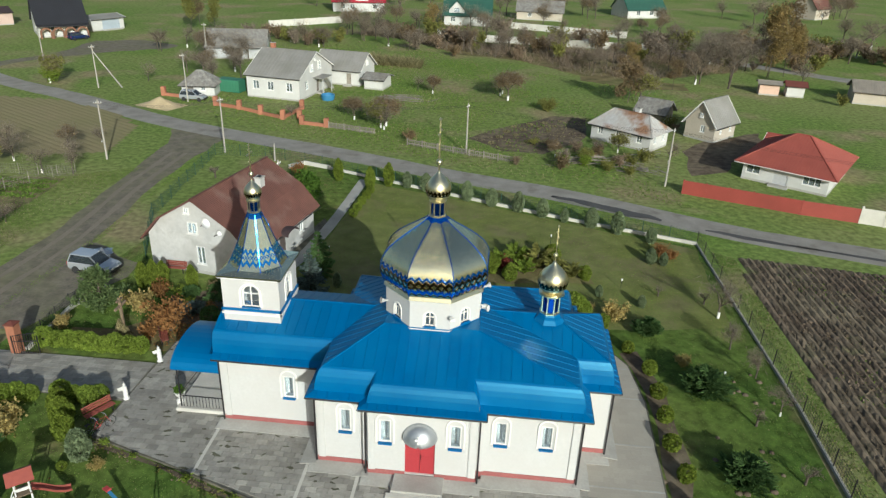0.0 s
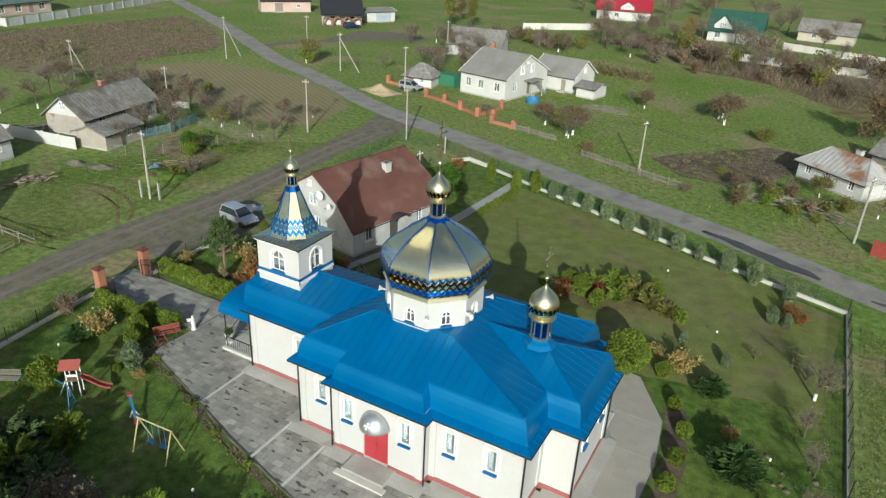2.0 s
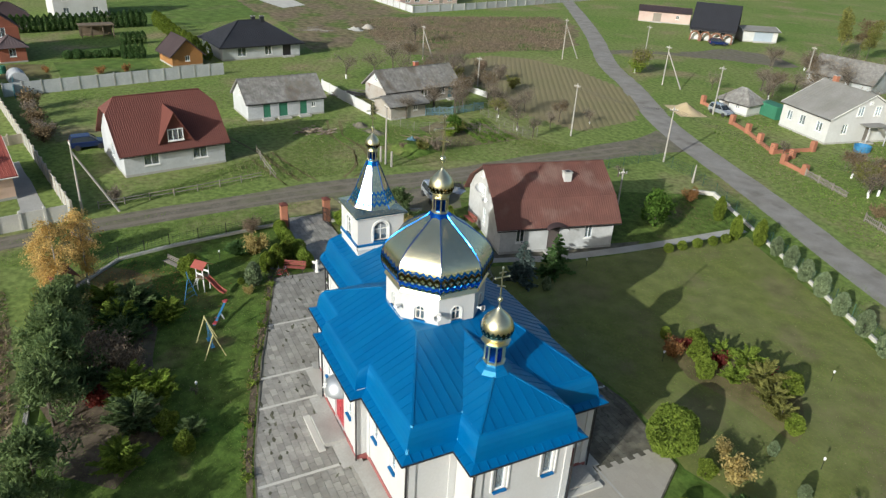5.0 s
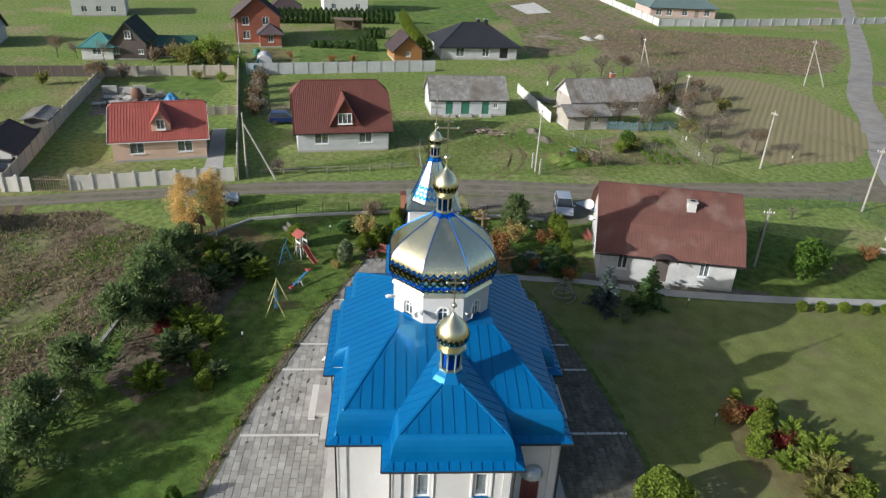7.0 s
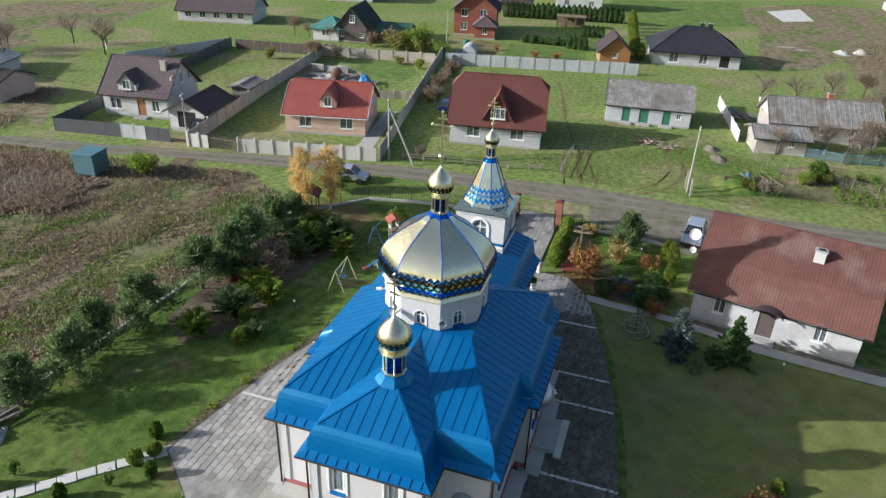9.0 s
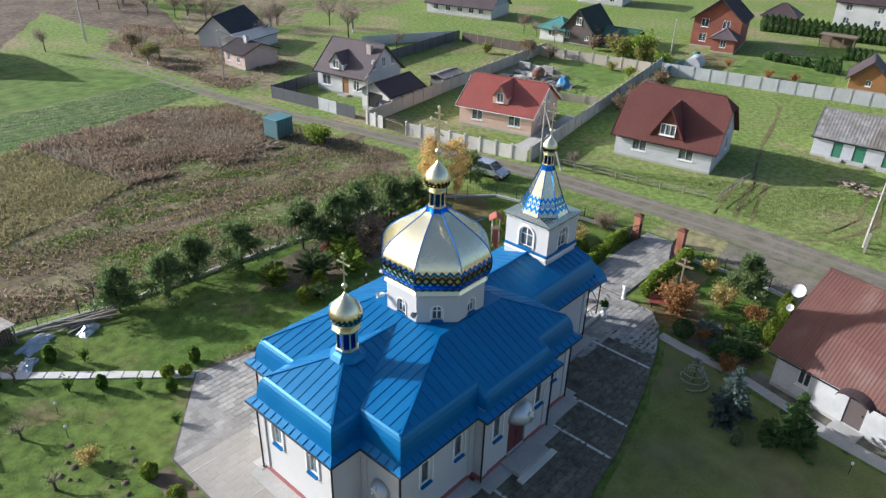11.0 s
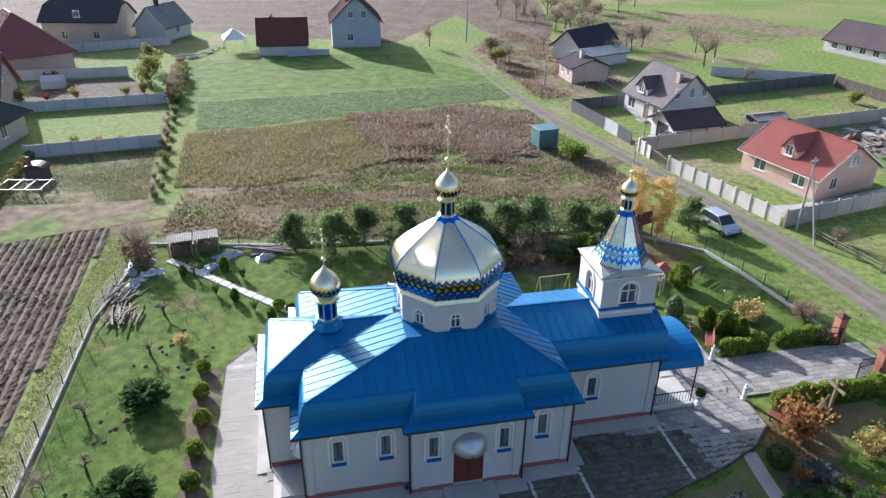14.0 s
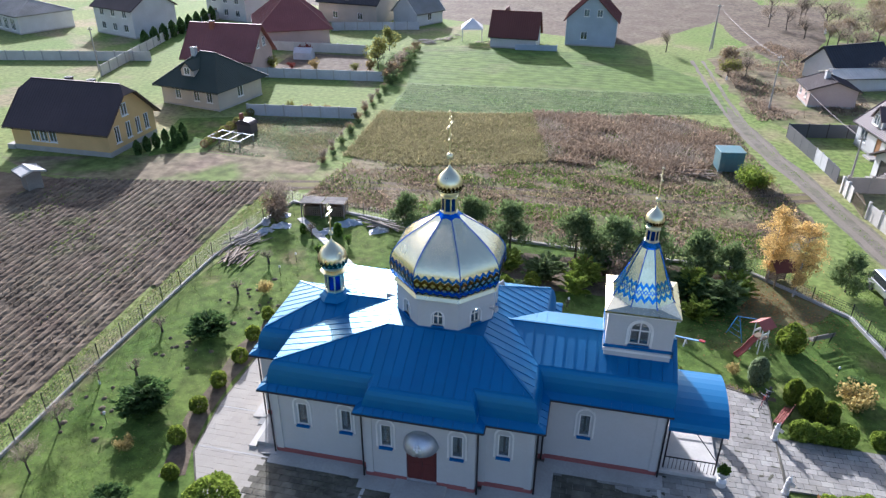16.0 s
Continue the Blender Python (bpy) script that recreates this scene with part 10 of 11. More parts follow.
# woodshed, wood piles, junk by the south-east corner
shed = thing("woodshed", "low woodshed under pale corrugated asbestos sheets", "shed", 16.9, -24.2, 0, 8)
for k in range(2):
    x0 = -2.1 + 2.15 * k
    for sx in (0.1, 1.95):
        for sy in (-0.85, 0.85):
            part("post", Soup().box((x0 + sx - 0.05, sy - 0.05, 0), (x0 + sx + 0.05, sy + 0.05, 1.3 + 0.12 * sy)).data(), M["old_wood"], shed)
    v, f = [], []
    for i in range(29):
        x = x0 + 2.05 * i / 28
        z = 0.03 * math.cos(i * math.pi / 1.0 * 1.0)
        v += [(x, -1.1, 1.3 + z), (x, 1.15, 1.6 + z), (x, -1.1, 1.285 + z), (x, 1.15, 1.585 + z)]
    for i in range(28):
        j = 4 * i
        f += [(j, j + 4, j + 5, j + 1), (j + 3, j + 7, j + 6, j + 2)]
    part("corrugated_sheet", (v, f), M["slate_roof"], shed)
    for r in range(5):
        for c in range(9):
            s = Soup().tube([(x0 + 0.2 + 0.2 * c, -0.6, 0.12 + 0.2 * r), (x0 + 0.2 + 0.2 * c, 0.6, 0.12 + 0.2 * r)], 0.09, 6)
            part("log", s.data(), M["wood"], shed)


def pile(label, x, y, turn, count, spread, long, mat, thick=(0.05, 0.16), name="wood_pile", piece="plank"):
    p = thing(name, label, "pile", x, y, 0, turn)
    g = random.Random(int(x * 10) + count)
    for k in range(count):
        h = 0.04 + 0.5 * g.random() * (1 - k / count)
        a = radians(g.gauss(0, 14))
        cx, cy = g.gauss(0, spread[0]), g.gauss(0, spread[1])
        L = long * g.uniform(0.5, 1.1) / 2
        w, t = g.uniform(*thick), g.uniform(0.03, 0.09)
        s = Soup().beam((cx - L * math.cos(a), cy - L * math.sin(a), h + t / 2), (cx + L * math.cos(a), cy + L * math.sin(a), h + t / 2 + g.uniform(-0.03, 0.12)), w, t)
        part(piece, s.data(), M[mat], p)
    return p


pile("heap of old grey planks beside the fence", 21.6, -17.6, 65, 40, (0.5, 0.7), 2.2, "old_wood")
pile("heap of pale split boards beside the fence", 21.2, -14.6, 80, 46, (0.5, 0.6), 1.9, "split_wood")
pile("stacked pale planks in the weed field", -18.6, -42.6, -8, 26, (0.25, 0.3), 3.4, "split_wood")
pile("heap of pale split firewood beside the barn", -55.3, 9.2, 70, 90, (1.15, 0.7), 0.55, "split_wood", (0.12, 0.26), piece="log")
pile("heap of branches beside the old house", -47.2, 21.4, 20, 40, (1.2, 0.9), 1.6, "wood", (0.03, 0.08))
pile("heap of garden brushwood", 13.5, 52.5, 10, 60, (1.8, 1.0), 2.0, "old_wood", (0.03, 0.07))
pile("heap of brushwood before the cottage", 20.0, 50.8, -30, 50, (1.6, 0.9), 1.6, "old_wood", (0.04, 0.1))
pile("scrap timber in the yard", -66.0, -38.0, 20, 60, (3.2, 2.4), 3.0, "old_wood", (0.1, 0.5))
pile("scrap timber in the yard", -60.0, -36.5, 70, 40, (2.4, 1.6), 2.4, "old_wood", (0.1, 0.4))
pile("low heap of old boards on the grass", -14.5, 80.5, 10, 40, (1.6, 1.0), 2.6, "old_wood")
for n, (x, y, t, r) in enumerate(((19.8, -20.8, 10, 0.9), (14.0, -22.7, 30, 1.2), (15.3, -20.7, 50, 0.85), (10.9, -21.9, 30, 0.9), (21.0, -23.0, 0, 1.0), (20.8, -19.4, 60, 0.8), (21.6, -21.2, 100, 0.7), (-31.5, 17.5, 30, 1.3))):
    g = np.random.default_rng(90 + n)
    v, f = [], []
    for i in range(9):
        for j in range(9):
            u, w = (i / 8 - 0.5) * 2, (j / 8 - 0.5) * 2
            v.append((u * r + g.normal() * 0.07, w * r * 0.55 + g.normal() * 0.07, 0.02 + max(0, (1 - u * u) * (1 - w * w)) * 0.4 * g.uniform(0.3, 1.3)))
    f = [(9 * i + j, 9 * i + 9 + j, 9 * i + 10 + j, 9 * i + j + 1) for i in range(8) for j in range(8)]
    tp = part("tarpaulin", (v, f), M["silver"] if n != 1 else M["house_blue"])
    tp.matrix_basis = pose(x, y, 0, 0, 0, t)
    tagged(tp, "crumpled pale plastic sheet on the ground", "sheet")

kiosk2 = thing("site_cabin", "faded teal metal site cabin in the weeds", "container", -21.7, -44.8, 0, 8)
part("body", Soup().bevel_box((-1.25, -1.1, 0.25), (1.25, 1.1, 2.35), 0.04).data(), M["teal_paint"], kiosk2)
part("roof", Soup().bevel_box((-1.35, -1.2, 2.35), (1.35, 1.2, 2.45), 0.03).data(), M["teal_paint"], kiosk2)
for k in range(6):
    part("rib", Soup().box((-1.15 + 0.44 * k, 1.1, 0.35), (-1.07 + 0.44 * k, 1.14, 2.25)).data(), M["teal_paint"], kiosk2)
part("door", Soup().box((-1.29, -0.4, 0.3), (-1.25, 0.4, 2.15)).data(), M["teal_paint"], kiosk2)
for x, y in ((-1.0, -0.8), (1.0, -0.8), (-1.0, 0.8), (1.0, 0.8)):
    part("block", Soup().box((x - 0.2, y - 0.2, 0), (x + 0.2, y + 0.2, 0.25)).data(), M["concrete"], kiosk2)
hut = house("hen_house", "grey tumbledown hen house on the meadow", -52.2, -45.9, 7, 4.2, 2.4, 2.0, 2.3, "old_wood", "slate_roof", rib=0.0, plinth=0.0, category="shed")
house("hen_house", "small green-roofed shed in the neighbour's garden", -96.5, -41.6, 97, 6.0, 4.5, 2.2, 3.4, "house_dark", "green_roof", rib=0.5, category="shed")

# sand heap, pond sheet, arbour, far gazebo
s = Soup()
v = []
for i in range(15):
    for j in range(15):
        u, w = (i / 14 - 0.5) * 2, (j / 14 - 0.5) * 2
        r = min(1.0, math.hypot(u, w))
        v.append((u * 3.4, w * 2.2, 0.01 + 1.35 * (1 - r) ** 1.2 * (1 + 0.3 * noise.noise((u * 3, w * 3, 1)))))
sand = part("sand_mound", (v, [(15 * i + j, 15 * i + 15 + j, 15 * i + 16 + j, 15 * i + j + 1) for i in range(14) for j in range(14)]), M["sand"], smooth=True)
sand.matrix_basis = pose(-49.5, 67.8, 0, 0, 0, -20)
tagged(sand, "heap of pale builder's sand on the verge", "sand")
sheet("pond_liner", "pale sheet of film on the far field", "sheet", [(-160.7, 32.6), (-175.3, 29.8), (-184.3, 38.7), (-165.4, 40.0)], 0.02, M["pale_concrete"])
ar = thing("arbour", "low white-painted vine frame in the garden", "arbour", 35.0, -40.6, 0, -10)
for sx in (-2.2, -0.7, 0.7, 2.2):
    part("rafter", Soup().beam((sx, -1.4, 0.85), (sx, 1.4, 0.85), 0.07).data(), M["white"], ar)
    for sy in (-1.3, 1.3):
        part("post", Soup().box((sx - 0.05, sy - 0.05, 0), (sx + 0.05, sy + 0.05, 0.8)).data(), M["old_wood"], ar)
for sy in (-1.3, 1.3):
    part("beam", Soup().beam((-2.4, sy, 0.78), (2.4, sy, 0.78), 0.07).data(), M["white"], ar)
oven = thing("garden_oven", "dark brick garden oven with an arched roof", "oven", 34.9, -44.6, 0, -8)
part("base", Soup().bevel_box((-1.0, -0.7, 0), (1.0, 0.7, 1.1), 0.03).data(), M["house_dark"], oven)
bow = [(1.15 * math.cos(q * math.pi / 8), 1.1 + 0.55 * math.sin(q * math.pi / 8)) for q in range(9)]
part("roof", ([(x, y, z) for y in (-0.8, 0.8) for x, z in bow], [(q, q + 1, q + 10, q + 9) for q in range(8)] + [tuple(range(9))[::-1], tuple(range(9, 18)), (0, 9, 17, 8)]), M["dark_brown_roof"], oven)
part("chimney", Soup().bevel_box((0.5, -0.2, 1.4), (0.85, 0.2, 2.3), 0.02).data(), M["brick_red"], oven)
tufts("grass", "frosted rough grass of the garden plot", 7000, [(36.4, -37.2), (36.7, -50.4), (24.2, -52), (22.7, -36.4)], M["leaf_grey"], 0.12, 0.12, 101, lambda x, y: np.sin(x * 0.6 + y) + np.sin(y * 0.7 - 0.2 * x) + 0.6)
tufts("grass", "dry rough grass of the garden plot", 5000, [(36.4, -37.2), (36.7, -50.4), (24.2, -52), (22.7, -36.4)], M["grass_dry"], 0.14, 0.12, 102, lambda x, y: np.sin(x * 0.5 + 2) + np.sin(y * 0.6 + 0.3 * x))
plant([lambda: round_bush(0.55, "leaf_brown", 1.0, 260, 0.13), lambda: round_bush(0.55, "leaf_olive", 1.0, 260, 0.13)], "low clipped hedge bush beside the yellow house's lawn", [(37.2 + 0.02 * k, -38.2 - 0.95 * k, 0.9 + 0.1 * math.sin(3 * k)) for k in range(14)], "low hedge bushes")
plant([lambda: shrub(1.0, 1.5, "leaf_olive", 75, 320, 0.13), lambda: shrub(1.0, 1.4, "leaf_red", 76, 320, 0.13), lambda: shrub(1.0, 1.5, "leaf_tan", 77, 320, 0.13)], "mixed autumn shrub in the walled garden", [(45.6, -75.4, 1.3), (44.5, -86.5, 1.2), (38.6, -76.4, 1.1), (31.8, -76.8, 0.9), (42.5, -76.0, 0.7), (29.6, -77.6, 1.2), (33.8, -55.0, 0.7), (31.0, -54.6, 0.6), (28.4, -55.2, 0.6)])
plant([lambda: leafy_tree(4.6, 2.0, "leaf_olive", 78, 1200, size=0.2, low=0.15), lambda: leafy_tree(4.6, 2.0, "leaf_grey", 79, 1200, size=0.2, low=0.15)], "broad dull-green tree at the end of the garden walls", [(28.6, -79.0, 1.1), (30.0, -84.5, 0.9), (30.6, -92.5, 0.9)])
film_house = thing("greenhouse", "small film greenhouse in the walled garden", "greenhouse", 43.4, -83.4, 0, 5)
part("film", ([(x, y, z) for x in (-1.6, 1.6) for y, z in [(1.1, 0.0), (1.05, 1.1), (0.0, 1.9), (-1.05, 1.1), (-1.1, 0.0)]], [(q, q + 1, q + 6, q + 5) for q in range(4)] + [tuple(range(5))[::-1], tuple(range(5, 10))]), M["house_grey"], film_house)
gz = thing("gazebo", "white fabric garden gazebo far across the field", "gazebo", 17.9, -106.3, 0, 10)
part("canopy", Soup().lathe([(3.0, 2.2), (2.8, 2.5), (0.1, 4.0)], 4, radians(45)).data(), M["white"], gz)
for sx in (-1.9, 1.9):
    for sy in (-1.9, 1.9):
        part("post", Soup().box((sx - 0.06, sy - 0.06, 0), (sx + 0.06, sy + 0.06, 2.2)).data(), M["white"], gz)
tr = thing("paddling_pool", "bright blue plastic tub beside the farmhouse", "tub", -25.8, 77.4, 0, 0)
part("wall", Soup().lathe([(1.0, 0.0), (1.1, 0.5), (1.12, 0.9), (1.02, 0.9), (0.98, 0.3)], 16).data(), M["blue_paint"], tr)
gh = thing("greenhouse", "small clear film greenhouse behind the wall", "greenhouse", -92.6, -25.7, 0, 10)
arc = [(1.3 * math.cos(k * math.pi / 10), 0.4 + 1.3 * math.sin(k * math.pi / 10)) for k in range(11)]
part("film", ([(x, y, z) for x in (-1.8, 1.8) for y, z in [(1.3, 0.0)] + arc + [(-1.3, 0.0)]], [(k, k + 1, k + 14, k + 13) for k in range(12)] + [tuple(range(13))[::-1], tuple(range(13, 26))]), M["house_grey"], gh)
# plots behind the red-roofed house
def heap(name, label, category, x, y, rx, ry, high, mat, turn=0.0, rough=0.35, seed=1):
    """A loose mound with an uneven top."""
    v, n = [], 13
    for i in range(n):
        for j in range(n):
            u, w = (i / (n - 1) - 0.5) * 2, (j / (n - 1) - 0.5) * 2
            r = min(1.0, math.hypot(u, w))
            v.append((u * rx, w * ry, 0.004 + high * (1 - r * r) ** 1.2 * (1 + rough * noise.noise((u * 3 + seed, w * 3, seed)))))
    ob = part(name, (v, [(n * i + j, n * i + n + j, n * i + n + 1 + j, n * i + j + 1) for i in range(n - 1) for j in range(n - 1)]), mat, smooth=True)
    ob.matrix_basis = pose(x, y, 0, 0, 0, turn)
    return tagged(ob, label, category)


sheet("yard_2", "broken concrete yard behind the red-roofed house", "yard", [(-58.0, -42.8), (-60.5, -33.5), (-66.5, -32.2), (-69.5, -36.5), (-69.5, -43.8), (-64, -44.6)], 0.011, M["dirt"], rough_edge=0.7)
sheet("drive", "grey concrete drive beside the red-roofed house", "yard", [(-37.4, -21.0), (-54.5, -24.2), (-54.0, -25.8), (-40.5, -23.6), (-38.0, -24.0)], 0.016, M["concrete"], rough_edge=0.2)
sheet("vegetable_plot", "bright green sown garden plot", "field", [(-73.5, -40.2), (-81.0, -38.5), (-79.5, -31.0), (-74.5, -28.8), (-68.5, -29.4), (-70.5, -34)], 0.012, M["crop"], rough_edge=0.6)
ruin = thing("ruined_wall", "pale broken concrete slabs of a ruined outbuilding", "ruin", -69.6, -41.4, 0, 98)
for k, (x, y, w, h, lean) in enumerate(((-2.5, 0.0, 2.0, 1.2, 4), (-0.4, 0.1, 1.9, 0.95, -6), (1.6, 0.0, 1.8, 1.25, 3), (3.0, 0.5, 1.2, 0.7, 14))):
    sl = part("slab", Soup().bevel_box((-w / 2, -0.12, 0), (w / 2, 0.12, h), 0.03).data(), M["concrete"], ruin)
    sl.matrix_basis = pose(x, y, 0, lean, 0, 3 * math.sin(4 * k))
for k, (x, y, w, d, a) in enumerate(((-1.6, -2.2, 2.6, 1.4, 12), (0.9, -2.7, 2.2, 1.2, -18), (-0.4, -4.6, 2.8, 1.3, 30), (2.4, -4.2, 2.0, 1.1, -8), (-2.8, -5.8, 1.8, 1.2, 5))):
    sl = part("fallen_slab", Soup().bevel_box((-w / 2, -d / 2, 0.0), (w / 2, d / 2, 0.18), 0.03).data(), M["pale_concrete"] if k % 2 else M["concrete"], ruin)
    sl.matrix_basis = pose(x, y, 0.04 + 0.02 * k, 3 * math.sin(k), 4 * math.cos(k), a)
tank = thing("tank", "rusty steel tank lying on its side in the yard", "tank", -66.0, -39.0, 0.0, 20)
part("shell", moved(Soup().lathe([(0.05, -1.3), (0.55, -1.25), (0.75, -1.1), (0.78, 0.0), (0.75, 1.1), (0.55, 1.25), (0.05, 1.3)], 18), pose(0, 0, 0.86, 0, 90, 0)), M["rust"], tank, smooth=True)
for sx in (-0.7, 0.7):
    part("support", Soup().box((sx - 0.1, -0.5, 0), (sx + 0.1, 0.5, 0.2)).data(), M["old_wood"], tank)
heap("tarpaulin_heap", "heap under a crumpled blue tarpaulin", "tarpaulin", -65.8, -34.2, 1.7, 1.2, 1.25, M["blue_paint"], 30, 0.8, 3)
heap("mound", "heap of brick rubble in the yard", "rubble", -61.4, -40.6, 1.7, 1.1, 0.7, M["rust"], 10, 0.9, 5)
pile("leaning boards stacked in the yard", -63.5, -35.6, 65, 30, (0.8, 0.6), 2.8, "wood", (0.12, 0.3))
panel_fence("low_fence", "low beige panel fence behind the red-roofed house", [(-58.8, -30.0), (-60.0, -27.0), (-61.2, -23.8)], 1.15, 2.2, "house_beige", "house_beige", 0.2)
panel_fence("teal_gate", "teal metal gate at the end of the side wall", [(-82.0, -25.6), (-85.5, -25.8), (-88.8, -26.0)], 1.7, 1.8, "teal_paint", "teal_paint", 0.12, cap=False)
sheet("flower_bed", "leaf-strewn soil under the red shrub beside the gate hedge", "bed", [(-26.5, 4.2), (-18.4, 3.9), (-17.6, 6.4), (-18.6, 8.6), (-21.2, 8.2), (-23.4, 6.2), (-26.6, 5.6)], 0.017, M["litter"], rough_edge=0.6)
plant([lambda: shrub(1.3, 2.0, "leaf_brown", 65, 500, 0.15), lambda: shrub(1.3, 2.2, "twig", 66, 600, 0.12)], "rusty brown shrub leaning along the side wall", [(-60.6, -21.9, 1.0), (-62.4, -21.2, 0.9), (-67.0, -22.6, 1.2), (-71.5, -23.4, 1.0), (-75.8, -23.6, 1.3), (-64.6, -22.2, 0.8)])

# garden of the brick house
sheet("garden_lawn", "smooth bright green garden lawn", "lawn", [(-93.2, -19.8), (-104.8, -21.0), (-106.3, -6.7), (-96.0, -5.2)], 0.012, M["crop"])
sheet("garden_lawn_2", "bright green lawn before the dark hedge", "lawn", [(-108.5, -20), (-115, -18), (-119.5, -4.6), (-108.8, -6)], 0.012, M["crop"])
sheet("terrace", "brown paved terrace below the brick house", "yard", [(-94.5, -28.5), (-93.4, -21.0), (-103.6, -22.2), (-105, -27.5)], 0.013, M["litter"], rough_edge=0.3)
plant([lambda: round_bush(0.9, "leaf_dark", 0.85, 420, 0.22)], "rounded clipped bush in the garden of the brick house", [(-107.2, -18.6 + 1.5 * k, 1.0 + 0.12 * math.sin(2 * k)) for k in range(7)], "garden bushes")
plant([lambda: column(0.6, 2.6, "leaf_dark", 380)], "slim dark thuja beside the garden lawn", [(-105.6 + 0.1 * k, -9.8 + 1.0 * k, 1.0) for k in range(4)], "garden columns")
plant([lambda: shrub(1.0, 1.3, "leaf_orange", 67, 350, 0.14)], "orange shrub at the lawn's edge", [(-94.6, -14.2, 0.9), (-95.2, -10.2, 0.9), (-97.5, -21.8, 0.7)])
barrel = thing("barrel", "green plastic water barrel below the brick house", "barrel", -98.3, -28.0, 0)
part("wall", Soup().lathe([(0.5, 0.0), (0.6, 0.3), (0.62, 0.8), (0.55, 1.2), (0.05, 1.22)], 14).data(), M["green_paint"], barrel)
perg = thing("pergola", "dark brown garden shelter with a flat roof", "shelter", -127.8, -13.2, 0, 97)
part("roof", Soup().bevel_box((-3.2, -1.5, 2.2), (3.2, 1.5, 2.4), 0.03).data(), M["wood"], perg)
part("back_wall", Soup().box((-3.0, 1.2, 0), (3.0, 1.32, 2.2)).data(), M["wood"], perg)
for sx in (-2.9, -1.0, 1.0, 2.9):
    part("post", Soup().box((sx - 0.09, -1.3, 0), (sx + 0.09, -1.12, 2.2)).data(), M["wood"], perg)
for sx in (-2.0, 2.0):
    part("bench", Soup().box((sx - 0.8, 0.2, 0.38), (sx + 0.8, 0.7, 0.46)).box((sx - 0.7, 0.3, 0), (sx - 0.6, 0.6, 0.38)).box((sx + 0.6, 0.3, 0), (sx + 0.7, 0.6, 0.38)).data(), M["wood"], perg)

# yard and bed of the old house
sheet("old_bed", "brown garden bed with rows of weeds before the old house", "field", [(-53.1, 23.3), (-56.4, 28.8), (-54.9, 34.4), (-45.0, 34.6), (-43.9, 27.2), (-44.6, 23.6)], 0.0115, M["weeds"], rough_edge=0.7)
tufts("weeds", "green weeds in rows on the old garden bed", 1500, [(-53, 27.5), (-54.5, 33.8), (-45, 34.0), (-44.5, 28.5)], M["grass_green"], 0.26, 0.2, 96, lambda x, y: np.sin(y * 4.4) - 0.1)
heap("earth_mound", "grassy earth mound beside the old house", "mound", -45.6, 18.6, 3.0, 2.8, 0.85, M["lawn"], 20, 0.5, 7)
heap("tarpaulin_heap", "faded teal tarpaulin over a small heap", "tarpaulin", -47.6, 19.6, 1.3, 0.9, 0.75, M["faded_blue"], -30, 0.7, 8)
heap("mound", "pale rubble beside the old farmyard wall", "rubble", -56.4, 16.0, 1.2, 0.9, 0.4, M["dirt"], 0, 0.9, 9)
heap("mound", "low spread of pale rubble on the grass", "rubble", -53.2, 16.8, 1.7, 0.9, 0.28, M["dirt"], 20, 0.9, 12)
for x, y in ((-42.3, 13.4), (-40.2, 13.9)):
    stub = thing("concrete_stub", "short pale concrete stub post beside the pole", "post", x, y, 0, 10, "stub posts")
    part("shaft", Soup().bevel_box((-0.09, -0.09, 0), (0.09, 0.09, 1.9), 0.02).data(), M["pole_grey"], stub)
heap("mound", "white rubble heap on the far heath", "rubble", -126.9, 40.6, 2.2, 1.3, 0.5, M["concrete"], 20, 0.8, 10)
heap("sand_mound", "pale sand heap on the far heath", "sand", -128.4, 44.2, 1.7, 1.4, 0.9, M["pale_slab"], 0, 0.4, 11)
pile("dark scrap timber in the old farmyard", -72.0, 20.4, 30, 44, (1.7, 1.3), 2.4, "old_wood", (0.1, 0.35))
pile("old boards lying on the far heath", -127.0, 31.4, 70, 16, (1.6, 0.8), 3.0, "old_wood", (0.2, 0.4))
panel_fence("kerb_wall", "low white wall behind the old house", [(-69.4, 39.4), (-64.9, 40.6)], 0.9, 2.3, "house_white", "house_white", 0.2, cap=False)
for n, line in enumerate(([(-47.5, -0.4), (-43, 0.3), (-38.5, 1.2)], [(-49.3, 1.0), (-44.5, 1.7), (-39.2, 2.8)], [(-49.3, 2.2), (-44.0, 3.2), (-38.9, 4.5)], [(-60, 12.6), (-53.2, 10.9), (-47.3, 11.7), (-42, 10.2), (-38.8, 7.6)], [(-59.5, 14.0), (-53.0, 12.4), (-47.0, 13.2), (-41.5, 11.6), (-38.6, 8.8)], [(-80, -7.0), (-72.1, -5.0), (-61.5, -2.7), (-50, 0.6)])):
    ribbon("wheel_track", "faint wheel track pressed into the meadow", "path", line, 0.34, 0.012 + 0.002 * n, M["litter"], 0.4)

# the bed by the cottage
plant([lambda: round_bush(0.55, "grass_dry", 0.3, 90, 0.13)], "low mound of pale cut stalks on the garden bed", [(1.6 + 2.35 * k + 1.0 * r, 58.2 + 1.55 * k + 3.0 * r - 0.9 * k * (r == 0), 0.8 + 0.2 * math.sin(5 * k + r)) for r in range(4) for k in range(4)], "stalk mounds")

